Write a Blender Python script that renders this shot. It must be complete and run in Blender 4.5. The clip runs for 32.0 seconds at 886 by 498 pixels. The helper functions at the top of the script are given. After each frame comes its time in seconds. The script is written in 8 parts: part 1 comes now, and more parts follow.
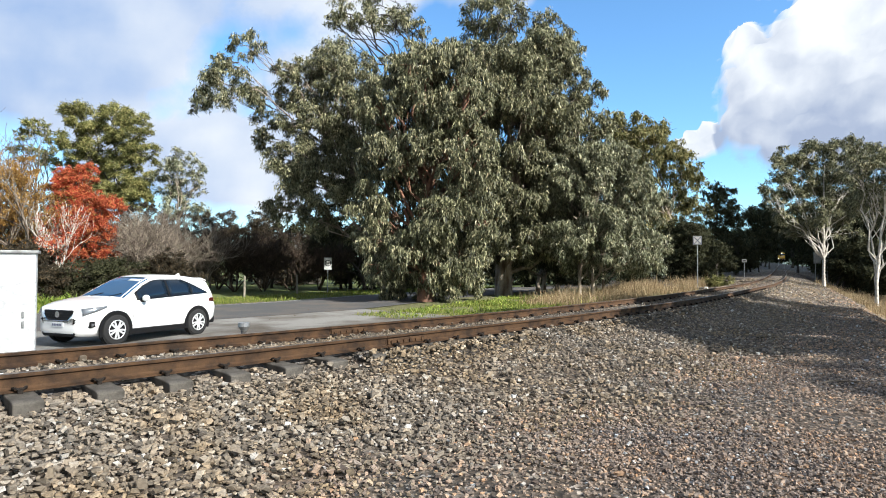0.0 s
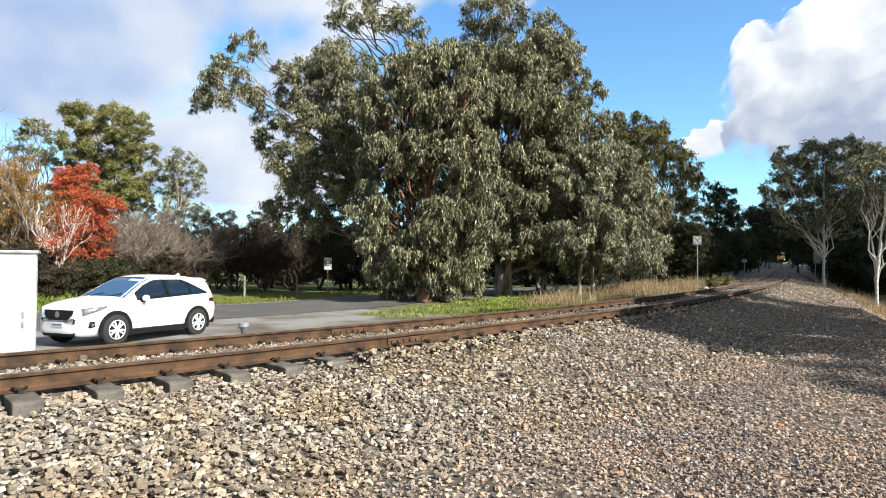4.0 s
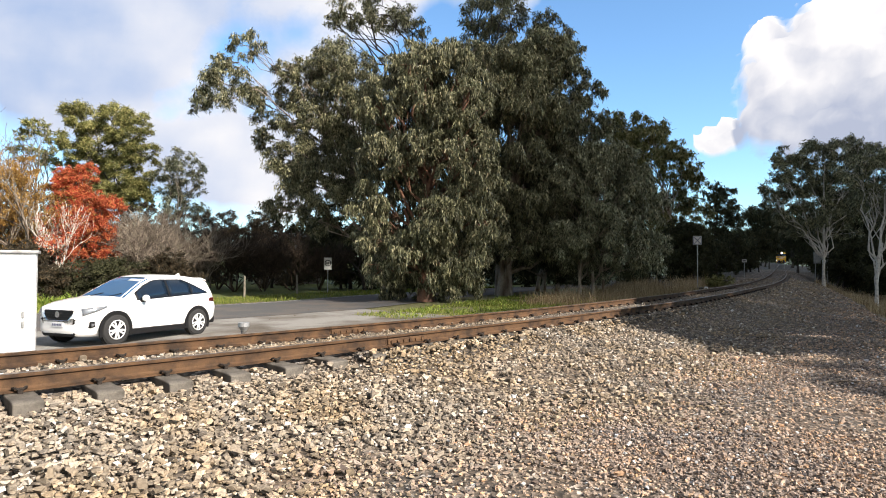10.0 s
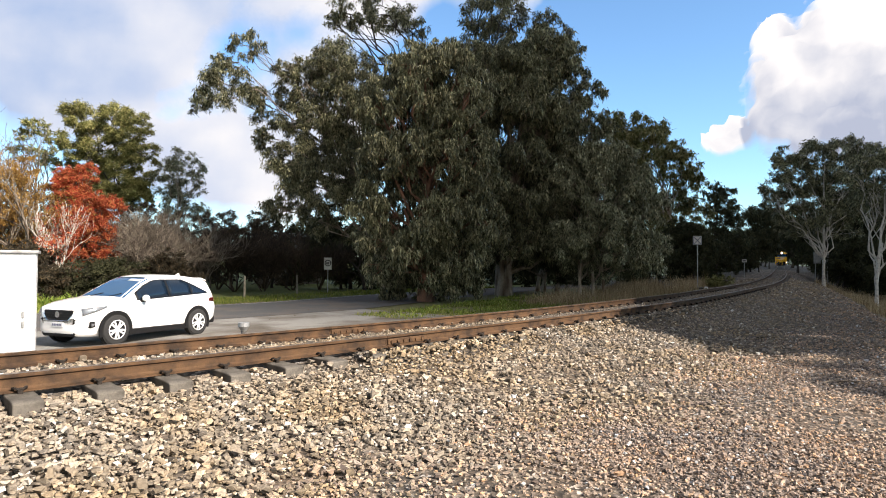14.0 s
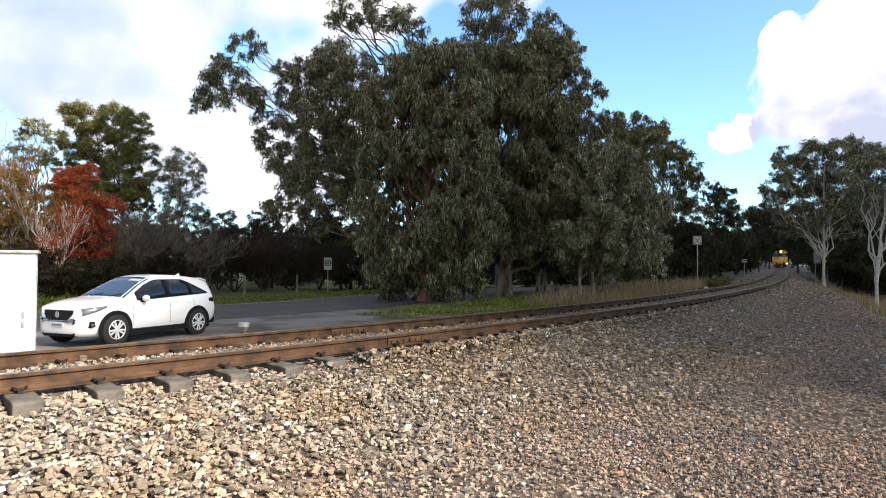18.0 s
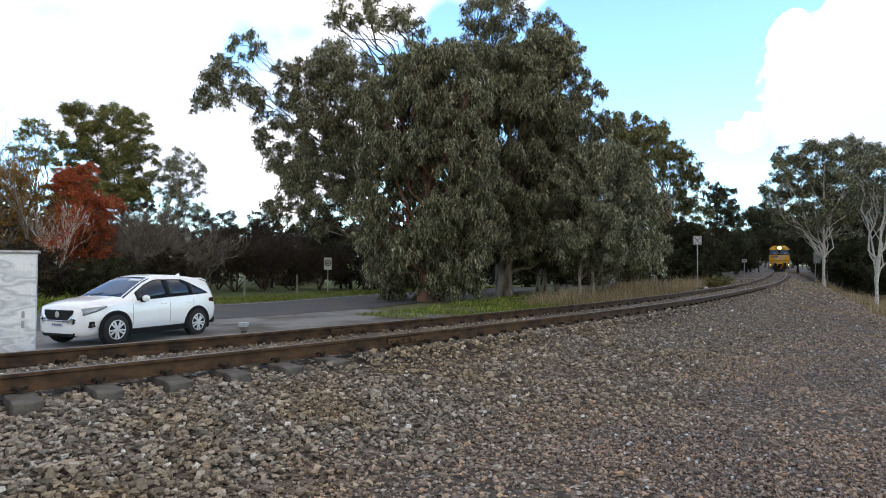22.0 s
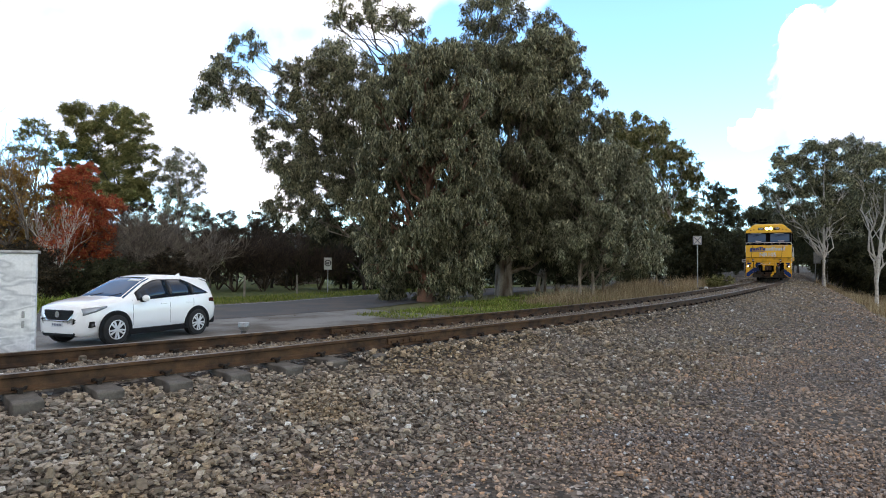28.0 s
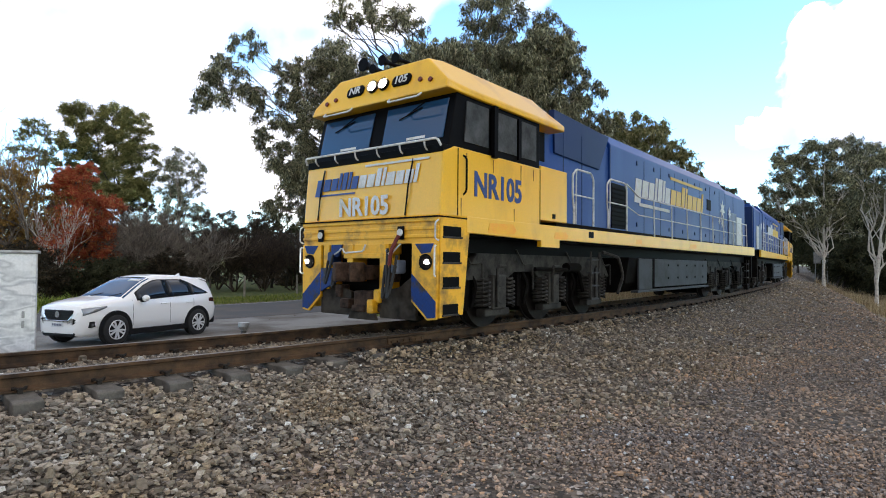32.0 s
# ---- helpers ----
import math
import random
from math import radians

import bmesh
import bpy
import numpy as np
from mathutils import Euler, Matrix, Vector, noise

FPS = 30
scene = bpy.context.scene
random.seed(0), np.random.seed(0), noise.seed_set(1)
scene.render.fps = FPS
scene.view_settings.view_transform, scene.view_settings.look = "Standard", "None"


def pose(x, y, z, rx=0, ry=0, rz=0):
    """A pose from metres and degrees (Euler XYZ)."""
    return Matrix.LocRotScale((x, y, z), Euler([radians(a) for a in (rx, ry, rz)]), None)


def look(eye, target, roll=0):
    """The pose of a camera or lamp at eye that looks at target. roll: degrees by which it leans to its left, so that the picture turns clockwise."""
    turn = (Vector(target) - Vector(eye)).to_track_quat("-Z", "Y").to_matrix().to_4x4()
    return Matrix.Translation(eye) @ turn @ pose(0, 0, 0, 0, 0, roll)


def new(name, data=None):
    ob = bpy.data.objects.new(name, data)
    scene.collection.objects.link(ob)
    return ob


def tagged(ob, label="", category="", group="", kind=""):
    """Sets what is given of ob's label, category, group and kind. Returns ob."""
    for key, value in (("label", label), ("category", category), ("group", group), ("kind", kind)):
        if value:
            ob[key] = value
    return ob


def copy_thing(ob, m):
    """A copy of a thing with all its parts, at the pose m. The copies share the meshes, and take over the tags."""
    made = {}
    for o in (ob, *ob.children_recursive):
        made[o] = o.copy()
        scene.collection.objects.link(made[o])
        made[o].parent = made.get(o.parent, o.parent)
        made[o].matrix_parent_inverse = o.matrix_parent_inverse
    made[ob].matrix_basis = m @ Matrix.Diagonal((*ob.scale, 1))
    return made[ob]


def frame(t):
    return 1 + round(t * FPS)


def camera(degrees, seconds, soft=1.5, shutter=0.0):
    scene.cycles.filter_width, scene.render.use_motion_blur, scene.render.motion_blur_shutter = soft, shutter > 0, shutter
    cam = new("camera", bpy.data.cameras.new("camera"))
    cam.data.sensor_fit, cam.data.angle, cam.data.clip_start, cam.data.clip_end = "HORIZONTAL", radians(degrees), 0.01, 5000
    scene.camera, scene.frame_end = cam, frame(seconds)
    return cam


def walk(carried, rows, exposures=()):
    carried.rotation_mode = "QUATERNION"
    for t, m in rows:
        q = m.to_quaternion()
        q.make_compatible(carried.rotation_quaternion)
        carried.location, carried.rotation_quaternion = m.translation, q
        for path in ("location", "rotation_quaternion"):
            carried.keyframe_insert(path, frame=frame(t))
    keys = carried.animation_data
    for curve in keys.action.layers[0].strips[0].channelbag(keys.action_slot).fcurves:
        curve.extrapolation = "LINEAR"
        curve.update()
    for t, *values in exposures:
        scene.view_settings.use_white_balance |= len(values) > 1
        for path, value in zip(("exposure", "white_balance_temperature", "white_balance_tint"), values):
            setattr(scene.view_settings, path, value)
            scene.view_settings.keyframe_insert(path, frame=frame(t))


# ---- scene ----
# Camera: on a tripod beside the line, about 1.6 m over the gravel. Height 0 is the top of the rails.
EYE = Vector((0.0, 0.0, 1.02))
cam = camera(73.9, 32.0, soft=1.0)
VIEW = look(EYE, EYE + Vector((0, math.cos(radians(1.351)), math.sin(radians(1.351)))), 0.35)
walk(cam, [(0, VIEW), (32, VIEW)],
     exposures=[(0, 1.08, 6100, 8), (3, 1.08, 6200, 8), (9, 1.15, 6650, 12), (13, 1.14, 6800, 13), (20, 1.88, 6850, 16), (22, 2.08, 6850, 15), (25, 2.15, 6850, 15), (32, 2.15, 6850, 15)])

# ---- light
SUN_TO = Vector((0.68, -0.50, 0.58)).normalized()
SUN_AZ = math.atan2(SUN_TO.x, SUN_TO.y)
SUN_EL = math.asin(SUN_TO.z)
sun = new("sun", bpy.data.lights.new("sun", "SUN"))
sun.data.energy, sun.data.angle, sun.data.color = 5.0, radians(0.6), (1.0, 0.93, 0.82)
sun.matrix_basis = look((0, 0, 50), Vector((0, 0, 50)) - SUN_TO)

world = bpy.data.worlds.new("sky")
scene.world = world
world.use_nodes = True
wt = world.node_tree
wt.nodes.clear()


def wnode(kind, **vals):
    n = wt.nodes.new(kind)
    for k, v in vals.items():
        n.inputs[k].default_value = v
    return n


w_out = wnode("ShaderNodeOutputWorld")
w_bg = wnode("ShaderNodeBackground", Strength=0.1)
w_sky = wnode("ShaderNodeTexSky")
w_sky.sky_type, w_sky.sun_disc = "NISHITA", False
w_sky.sun_elevation, w_sky.sun_rotation = SUN_EL, SUN_AZ
w_sky.air_density, w_sky.dust_density, w_sky.ozone_density = 1.0, 0.6, 1.6
w_tint = wt.nodes.new("ShaderNodeMix")
w_tint.data_type, w_tint.blend_type = "RGBA", "MULTIPLY"
w_tint.inputs[0].default_value, w_tint.inputs[7].default_value = 1.0, (0.78, 1.06, 1.22, 1)
wt.links.new(w_sky.outputs[0], w_tint.inputs[6])
wt.links.new(w_tint.outputs[2], w_bg.inputs[0])
# broken cloud overhead and behind, beyond the part of the sky in view
w_co = wt.nodes.new("ShaderNodeTexCoord")
w_no = wnode("ShaderNodeTexNoise", Scale=2.2, Detail=5.0)
wt.links.new(w_co.outputs["Generated"], w_no.inputs["Vector"])
w_sep = wt.nodes.new("ShaderNodeSeparateXYZ")
wt.links.new(w_co.outputs["Generated"], w_sep.inputs[0])
w_up = wt.nodes.new("ShaderNodeMapRange")
w_up.interpolation_type = "SMOOTHSTEP"
for k_, v_ in ((1, 0.40), (2, 0.62), (3, 0.0), (4, 0.92)):
    w_up.inputs[k_].default_value = v_
# unseen bright cloud added down to the horizon behind, lighting sides that face it
w_back = wt.nodes.new("ShaderNodeMath")
w_back.operation = "MINIMUM"
w_back.inputs[1].default_value = 0.0
wt.links.new(w_sep.outputs[1], w_back.inputs[0])
w_low = wt.nodes.new("ShaderNodeMath")
w_low.operation = "MULTIPLY_ADD"
w_low.inputs[1].default_value = -0.6
wt.links.new(w_back.outputs[0], w_low.inputs[0])
wt.links.new(w_sep.outputs[2], w_low.inputs[2])
wt.links.new(w_low.outputs[0], w_up.inputs[0])
w_br = wt.nodes.new("ShaderNodeMapRange")
for k_, v_ in ((1, 0.3), (2, 0.7), (3, 0.14), (4, 0.26)):
    w_br.inputs[k_].default_value = v_
wt.links.new(w_no.outputs["Fac"], w_br.inputs[0])
w_cl = wnode("ShaderNodeBackground", Color=(0.96, 0.985, 1.0, 1))
wt.links.new(w_br.outputs[0], w_cl.inputs[1])
w_mx = wt.nodes.new("ShaderNodeMixShader")
wt.links.new(w_up.outputs[0], w_mx.inputs[0])
wt.links.new(w_bg.outputs[0], w_mx.inputs[1])
wt.links.new(w_cl.outputs[0], w_mx.inputs[2])
wt.links.new(w_mx.outputs[0], w_out.inputs[0])


# ---- materials
def nodes_of(name):
    m = bpy.data.materials.new(name)
    m.use_nodes = True
    return m, m.node_tree, m.node_tree.nodes["Principled BSDF"]


def ramp(nt, src, stops):
    r = nt.nodes.new("ShaderNodeValToRGB")
    el = r.color_ramp.elements
    while len(el) < len(stops):
        el.new(0.5)
    for e, (p, c) in zip(el, stops):
        e.position, e.color = p, (*c, 1)
    nt.links.new(src, r.inputs[0])
    return r.outputs[0]


def tex_noise(nt, scale, detail=4, rough=0.55, coords="Object", stretch=None):
    co = nt.nodes.new("ShaderNodeTexCoord")
    n = nt.nodes.new("ShaderNodeTexNoise")
    n.inputs["Scale"].default_value, n.inputs["Detail"].default_value, n.inputs["Roughness"].default_value = scale, detail, rough
    src = co.outputs[coords]
    if stretch:
        mp = nt.nodes.new("ShaderNodeMapping")
        mp.inputs["Scale"].default_value = stretch
        nt.links.new(src, mp.inputs[0])
        src = mp.outputs[0]
    nt.links.new(src, n.inputs["Vector"])
    return n.outputs["Fac"]


def mixc(nt, fac, a, b, mode="MIX"):
    m = nt.nodes.new("ShaderNodeMix")
    m.data_type, m.blend_type = "RGBA", mode
    for sock, v in ((m.inputs[0], fac), (m.inputs[6], a), (m.inputs[7], b)):
        if isinstance(v, bpy.types.NodeSocket):
            nt.links.new(v, sock)
        elif isinstance(v, (int, float)):
            sock.default_value = v
        else:
            sock.default_value = (*v, 1)
    return m.outputs[2]


def bump(nt, b, src, strength, dist=0.01):
    n = nt.nodes.new("ShaderNodeBump")
    n.inputs["Strength"].default_value, n.inputs["Distance"].default_value = strength, dist
    nt.links.new(src, n.inputs["Height"])
    nt.links.new(n.outputs[0], b.inputs["Normal"])


def stained(name, col, dirt, scale=3.0, amount=(0.45, 0.75), rough=0.5, metal=0.0, grain=60.0, bumpy=0.1, stretch=None, coat=0.0, fleck=1.0, spec=0.5):
    """A painted or raw surface with dirt in soft patches and a fine grain."""
    m, nt, b = nodes_of(name)
    n1 = tex_noise(nt, scale, 5, 0.6, stretch=stretch)
    f = ramp(nt, n1, [(amount[0], (0, 0, 0)), (amount[1], (1, 1, 1))])
    c = mixc(nt, f, col, dirt)
    n2 = tex_noise(nt, grain, 3)
    g = ramp(nt, n2, [(0.3, (1 - 0.2 * fleck,) * 3), (0.7, (1 + 0.12 * fleck,) * 3)])
    b.inputs["Specular IOR Level"].default_value = spec
    nt.links.new(mixc(nt, 1.0, c, g, "MULTIPLY"), b.inputs["Base Color"])
    b.inputs["Roughness"].default_value, b.inputs["Metallic"].default_value = rough, metal
    b.inputs["Coat Weight"].default_value = coat
    if bumpy:
        bump(nt, b, n2, bumpy, 0.004)
    return m


def plain(name, col, rough=0.5, metal=0.0, coat=0.0, emit=None, power=0.0, spec=0.5):
    m, nt, b = nodes_of(name)
    b.inputs["Base Color"].default_value = (*col, 1)
    b.inputs["Roughness"].default_value, b.inputs["Metallic"].default_value = rough, metal
    b.inputs["Coat Weight"].default_value = coat
    b.inputs["Specular IOR Level"].default_value = spec
    if emit:
        b.inputs["Emission Color"].default_value, b.inputs["Emission Strength"].default_value = (*emit, 1), power
    return m


def islands(name, stops, rough=0.8, grain=25.0, trans=0.0, coords="Object", patch=None, spec=0.12):
    """Many loose pieces (leaves, stones, blades), each with its own colour."""
    m, nt, b = nodes_of(name)
    geo = nt.nodes.new("ShaderNodeNewGeometry")
    c = ramp(nt, geo.outputs["Random Per Island"], stops)
    g = ramp(nt, tex_noise(nt, grain, 3), [(0.3, (0.72, 0.72, 0.72)), (0.7, (1.2, 1.2, 1.2))])
    c = mixc(nt, 1.0, c, g, "MULTIPLY")
    if patch:
        pf = ramp(nt, tex_noise(nt, patch[0], 3), [(0.42, (0, 0, 0)), (0.62, (1, 1, 1))])
        c = mixc(nt, pf, c, mixc(nt, 1.0, c, patch[1], "MULTIPLY"))
    nt.links.new(c, b.inputs["Base Color"])
    b.inputs["Roughness"].default_value = rough
    b.inputs["Specular IOR Level"].default_value = spec
    if trans:
        t = nt.nodes.new("ShaderNodeBsdfTranslucent")
        nt.links.new(c, t.inputs[0])
        mx = nt.nodes.new("ShaderNodeMixShader")
        mx.inputs[0].default_value = trans
        nt.links.new(b.outputs[0], mx.inputs[1])
        nt.links.new(t.outputs[0], mx.inputs[2])
        nt.links.new(mx.outputs[0], nt.nodes["Material Output"].inputs[0])
    return m


BALLAST = islands("ballast_stone", [(0.0, (0.12, 0.104, 0.09)), (0.25, (0.205, 0.18, 0.152)), (0.55, (0.29, 0.247, 0.2)), (0.85, (0.39, 0.322, 0.248)), (0.965, (0.44, 0.41, 0.37)), (1.0, (0.72, 0.7, 0.67))], 0.85, 45, patch=(0.9, (1.06, 0.96, 0.8)))
GRAVEL = islands("gravel_stone", [(0.0, (0.13, 0.1, 0.084)), (0.25, (0.26, 0.208, 0.172)), (0.55, (0.39, 0.3, 0.237)), (0.82, (0.51, 0.365, 0.262)), (0.94, (0.56, 0.34, 0.2)), (0.965, (0.46, 0.42, 0.38)), (1.0, (0.72, 0.7, 0.67))], 0.85, 45, patch=(0.55, (0.76, 0.83, 0.93)))
RAIL = stained("rail_steel_rusted", (0.1, 0.056, 0.03), (0.036, 0.023, 0.016), 5, (0.4, 0.65), 0.8, 0.0, 90, 0.3, spec=0.2)
RAIL_TOP = stained("rail_head_worn", (0.17, 0.14, 0.115), (0.09, 0.068, 0.052), 8, (0.45, 0.7), 0.5, 0.4, 50, 0.05)
CLIP_DARK = stained("rail_clip_dark_steel", (0.03, 0.024, 0.02), (0.014, 0.011, 0.01), 20, (0.4, 0.65), 0.8, 0.0, 90, 0.2, spec=0.2)
CONCRETE = stained("concrete_grey", (0.125, 0.112, 0.097), (0.04, 0.034, 0.028), 6, (0.42, 0.7), 0.9, 0, 70, 0.35)
ASPHALT = stained("asphalt_worn", (0.07, 0.07, 0.072), (0.12, 0.1, 0.085), 0.6, (0.45, 0.7), 0.9, 0, 60, 0.4)
LOT = stained("gravel_lot_compacted", (0.225, 0.218, 0.205), (0.09, 0.075, 0.06), 0.6, (0.42, 0.66), 0.95, 0, 35, 0.6)
BARK = stained("gum_bark_pale", (0.42, 0.36, 0.29), (0.16, 0.11, 0.075), 2.5, (0.4, 0.62), 0.85, 0, 20, 0.4, (1, 1, 0.3))
BARK_RED = stained("gum_bark_red_brown", (0.26, 0.13, 0.08), (0.1, 0.06, 0.045), 3, (0.4, 0.65), 0.9, 0, 20, 0.5, (1, 1, 0.3))
BARK_GREY = stained("bark_grey_brown", (0.2, 0.165, 0.13), (0.08, 0.06, 0.05), 3, (0.4, 0.65), 0.9, 0, 20, 0.4)
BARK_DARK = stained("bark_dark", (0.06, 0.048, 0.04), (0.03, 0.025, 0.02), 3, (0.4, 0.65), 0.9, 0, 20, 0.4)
BIRCH = stained("birch_bark_white", (0.6, 0.56, 0.5), (0.25, 0.21, 0.18), 5, (0.5, 0.7), 0.8, 0, 20, 0.3)
LEAF_GUM = islands("gum_leaf_olive", [(0, (0.022, 0.025, 0.013)), (0.45, (0.12, 0.123, 0.065)), (0.85, (0.34, 0.335, 0.2)), (1, (0.48, 0.43, 0.27))], 0.45, 0.6, 0.12, spec=0.25)
LEAF_GUM_PALE = islands("gum_leaf_grey_green", [(0, (0.03, 0.034, 0.018)), (0.45, (0.17, 0.177, 0.105)), (0.85, (0.39, 0.395, 0.26)), (1, (0.52, 0.48, 0.31))], 0.45, 0.6, 0.1, spec=0.25)
# the gum leaf darkened: shade of the wood is put into its colour
LEAF_GUM_SHADED = islands("gum_leaf_shaded", [(0, (0.022, 0.026, 0.014)), (0.6, (0.055, 0.058, 0.03)), (1, (0.1, 0.096, 0.05))], 0.7, 0.6, 0.15)
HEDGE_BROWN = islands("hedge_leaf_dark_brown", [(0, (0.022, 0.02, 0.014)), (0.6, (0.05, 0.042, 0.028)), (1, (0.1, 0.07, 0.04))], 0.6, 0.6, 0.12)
LEAF_GUM_GOLD = islands("gum_leaf_yellowish", [(0, (0.06, 0.065, 0.025)), (0.6, (0.2, 0.19, 0.08)), (1, (0.36, 0.31, 0.14))], 0.6, 0.6, 0.15)
LEAF_YELLOWGREEN = islands("leaf_yellow_green", [(0, (0.045, 0.055, 0.018)), (0.5, (0.2, 0.2, 0.07)), (1, (0.4, 0.365, 0.155))], 0.6, 0.6, 0.12)
LEAF_RED = islands("leaf_red", [(0, (0.26, 0.04, 0.025)), (0.55, (0.5, 0.1, 0.05)), (1, (0.62, 0.3, 0.12))], 0.6, 0.8, 0.3)
LEAF_GOLD = islands("leaf_golden_brown", [(0, (0.14, 0.075, 0.02)), (0.6, (0.32, 0.18, 0.05)), (1, (0.42, 0.28, 0.11))], 0.7, 0.8, 0.2)
TWIG = islands("bare_twig_grey", [(0, (0.1, 0.08, 0.065)), (0.6, (0.19, 0.155, 0.125)), (1, (0.3, 0.26, 0.21))], 0.9, 3)
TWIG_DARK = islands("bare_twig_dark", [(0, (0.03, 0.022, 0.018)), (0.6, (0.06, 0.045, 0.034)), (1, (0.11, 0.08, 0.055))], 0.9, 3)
GRASS = islands("grass_green", [(0, (0.07, 0.11, 0.018)), (0.6, (0.19, 0.235, 0.042)), (1, (0.37, 0.35, 0.12))], 0.7, 0.7, 0.3)
GRASS_DRY = islands("grass_dry_straw", [(0, (0.18, 0.125, 0.07)), (0.6, (0.38, 0.285, 0.165)), (1, (0.55, 0.44, 0.28))], 0.8, 0.7, 0.25)
LEAF_FALLEN = islands("fallen_leaf_brown", [(0, (0.04, 0.025, 0.015)), (0.6, (0.13, 0.08, 0.045)), (1, (0.26, 0.17, 0.1))], 0.85, 0.7)
STRAP_LEAF = islands("strap_leaf_green", [(0, (0.11, 0.17, 0.03)), (0.6, (0.25, 0.33, 0.065)), (1, (0.42, 0.42, 0.12))], 0.5, 0.7, 0.3)


# ---- mesh helpers
def link_mesh(name, verts, faces, mat, parent=None, label="", smooth=False, mats=None, idx=None):
    """One mesh object from arrays: faces is a list of (n, k) index arrays."""
    me = bpy.data.meshes.new(name)
    verts = np.asarray(verts, np.float32)
    faces = [np.asarray(f, np.int32) for f in faces if len(f)]
    loops = np.concatenate([f.ravel() for f in faces])
    sizes = np.concatenate([np.full(len(f), f.shape[1], np.int32) for f in faces])
    me.vertices.add(len(verts))
    me.vertices.foreach_set("co", verts.ravel())
    me.loops.add(len(loops))
    me.loops.foreach_set("vertex_index", loops)
    me.polygons.add(len(sizes))
    me.polygons.foreach_set("loop_start", np.concatenate([[0], np.cumsum(sizes)[:-1]]).astype(np.int32))
    me.polygons.foreach_set("use_smooth", np.full(len(sizes), smooth))
    for m in mats or [mat]:
        me.materials.append(m)
    if idx is not None:
        me.polygons.foreach_set("material_index", np.asarray(idx, np.int32))
    me.update(calc_edges=True)
    ob = new(name, me)
    if parent:
        ob.parent = parent
    if label:
        ob["label"] = label
    return ob


def empty(name, m=None):
    ob = new(name)
    if m is not None:
        ob.matrix_basis = m
    return ob


def part(name, bm, mat, parent, label="", smooth=False):
    """Links a bmesh as one mesh object under a thing or a part."""
    me = bpy.data.meshes.new(name)
    if smooth:
        for f in bm.faces:
            f.smooth = True
    bm.to_mesh(me)
    bm.free()
    me.materials.append(mat)
    ob = new(name, me)
    ob.parent = parent
    if label:
        ob["label"] = label
    return ob


def box(bm, x0, x1, y0, y1, z0, z1, bevel=0.0, m=None):
    r = bmesh.ops.create_cube(bm, size=1)
    vs = r["verts"]
    for v in vs:
        v.co = Vector((x0 + (v.co.x + 0.5) * (x1 - x0), y0 + (v.co.y + 0.5) * (y1 - y0), z0 + (v.co.z + 0.5) * (z1 - z0)))
    if m is not None:
        bmesh.ops.transform(bm, matrix=m, verts=vs)
    if bevel:
        es = list({e for v in vs for e in v.link_edges})
        bmesh.ops.bevel(bm, geom=es, offset=bevel, segments=2, profile=0.5, affect="EDGES")
    return bm


def cyl(bm, a, b, r0, r1=None, seg=12, caps=True):
    a, b = Vector(a), Vector(b)
    r1 = r0 if r1 is None else r1
    m = Matrix.Translation((a + b) / 2) @ (b - a).to_track_quat("Z", "Y").to_matrix().to_4x4()
    bmesh.ops.create_cone(bm, cap_ends=caps, segments=seg, radius1=r0, radius2=r1, depth=(b - a).length, matrix=m)
    return bm


def tube(pts, radii, seg=6):
    """Verts and quads of a tapered tube along points."""
    pts, V = np.asarray(pts, float), []
    for i, p in enumerate(pts):
        d = pts[min(i + 1, len(pts) - 1)] - pts[max(i - 1, 0)]
        d = d / (np.linalg.norm(d) + 1e-9)
        u = np.cross(d, (0.3, 0.9, 0.2))
        u /= np.linalg.norm(u) + 1e-9
        w = np.cross(d, u)
        a = np.arange(seg) * 2 * np.pi / seg
        V.append(p + radii[i] * (np.cos(a)[:, None] * u + np.sin(a)[:, None] * w))
    n = len(pts)
    i, j = np.arange(n - 1)[:, None] * seg, np.arange(seg)[None]
    f = np.stack([i + j, i + (j + 1) % seg, i + seg + (j + 1) % seg, i + seg + j], -1).reshape(-1, 4)
    return np.concatenate(V), f


def bars(bm, pts, r, seg=6):
    """A bent round bar through the points, its bends a little eased."""
    pts = [Vector(q) for q in pts]
    way = [pts[0]]
    for k in range(1, len(pts) - 1):
        for q in (pts[k - 1], pts[k + 1]):
            d = q - pts[k]
            way.append(pts[k] + d.normalized() * min(1.6 * r, 0.3 * d.length))
    way.append(pts[-1])
    v, f = tube([tuple(q) for q in way], [r] * len(way), seg)
    vs = [bm.verts.new(q) for q in v]
    for q in f:
        bm.faces.new([vs[k] for k in q])
    bm.faces.new(vs[:seg][::-1])
    bm.faces.new(vs[-seg:])
    return bm


def prism(bm, outline, axis, lo, hi, bevel=0.0):
    """A solid from a closed outline in the two other axes, drawn out along axis (0 x, 1 y, 2 z)."""
    def at(p, d):
        c = list(p)
        c.insert(axis, d)
        return c
    a = [bm.verts.new(at(p, lo)) for p in outline]
    b = [bm.verts.new(at(p, hi)) for p in outline]
    fs = [bm.faces.new(a), bm.faces.new(b[::-1])]
    n = len(a)
    for i in range(n):
        fs.append(bm.faces.new((a[i], b[i], b[(i + 1) % n], a[(i + 1) % n])))
    bmesh.ops.recalc_face_normals(bm, faces=fs)
    if bevel:
        es = list({e for f in fs for e in f.edges})
        bmesh.ops.bevel(bm, geom=es, offset=bevel, segments=2, profile=0.5, affect="EDGES")
    return bm


def B():
    return bmesh.new()


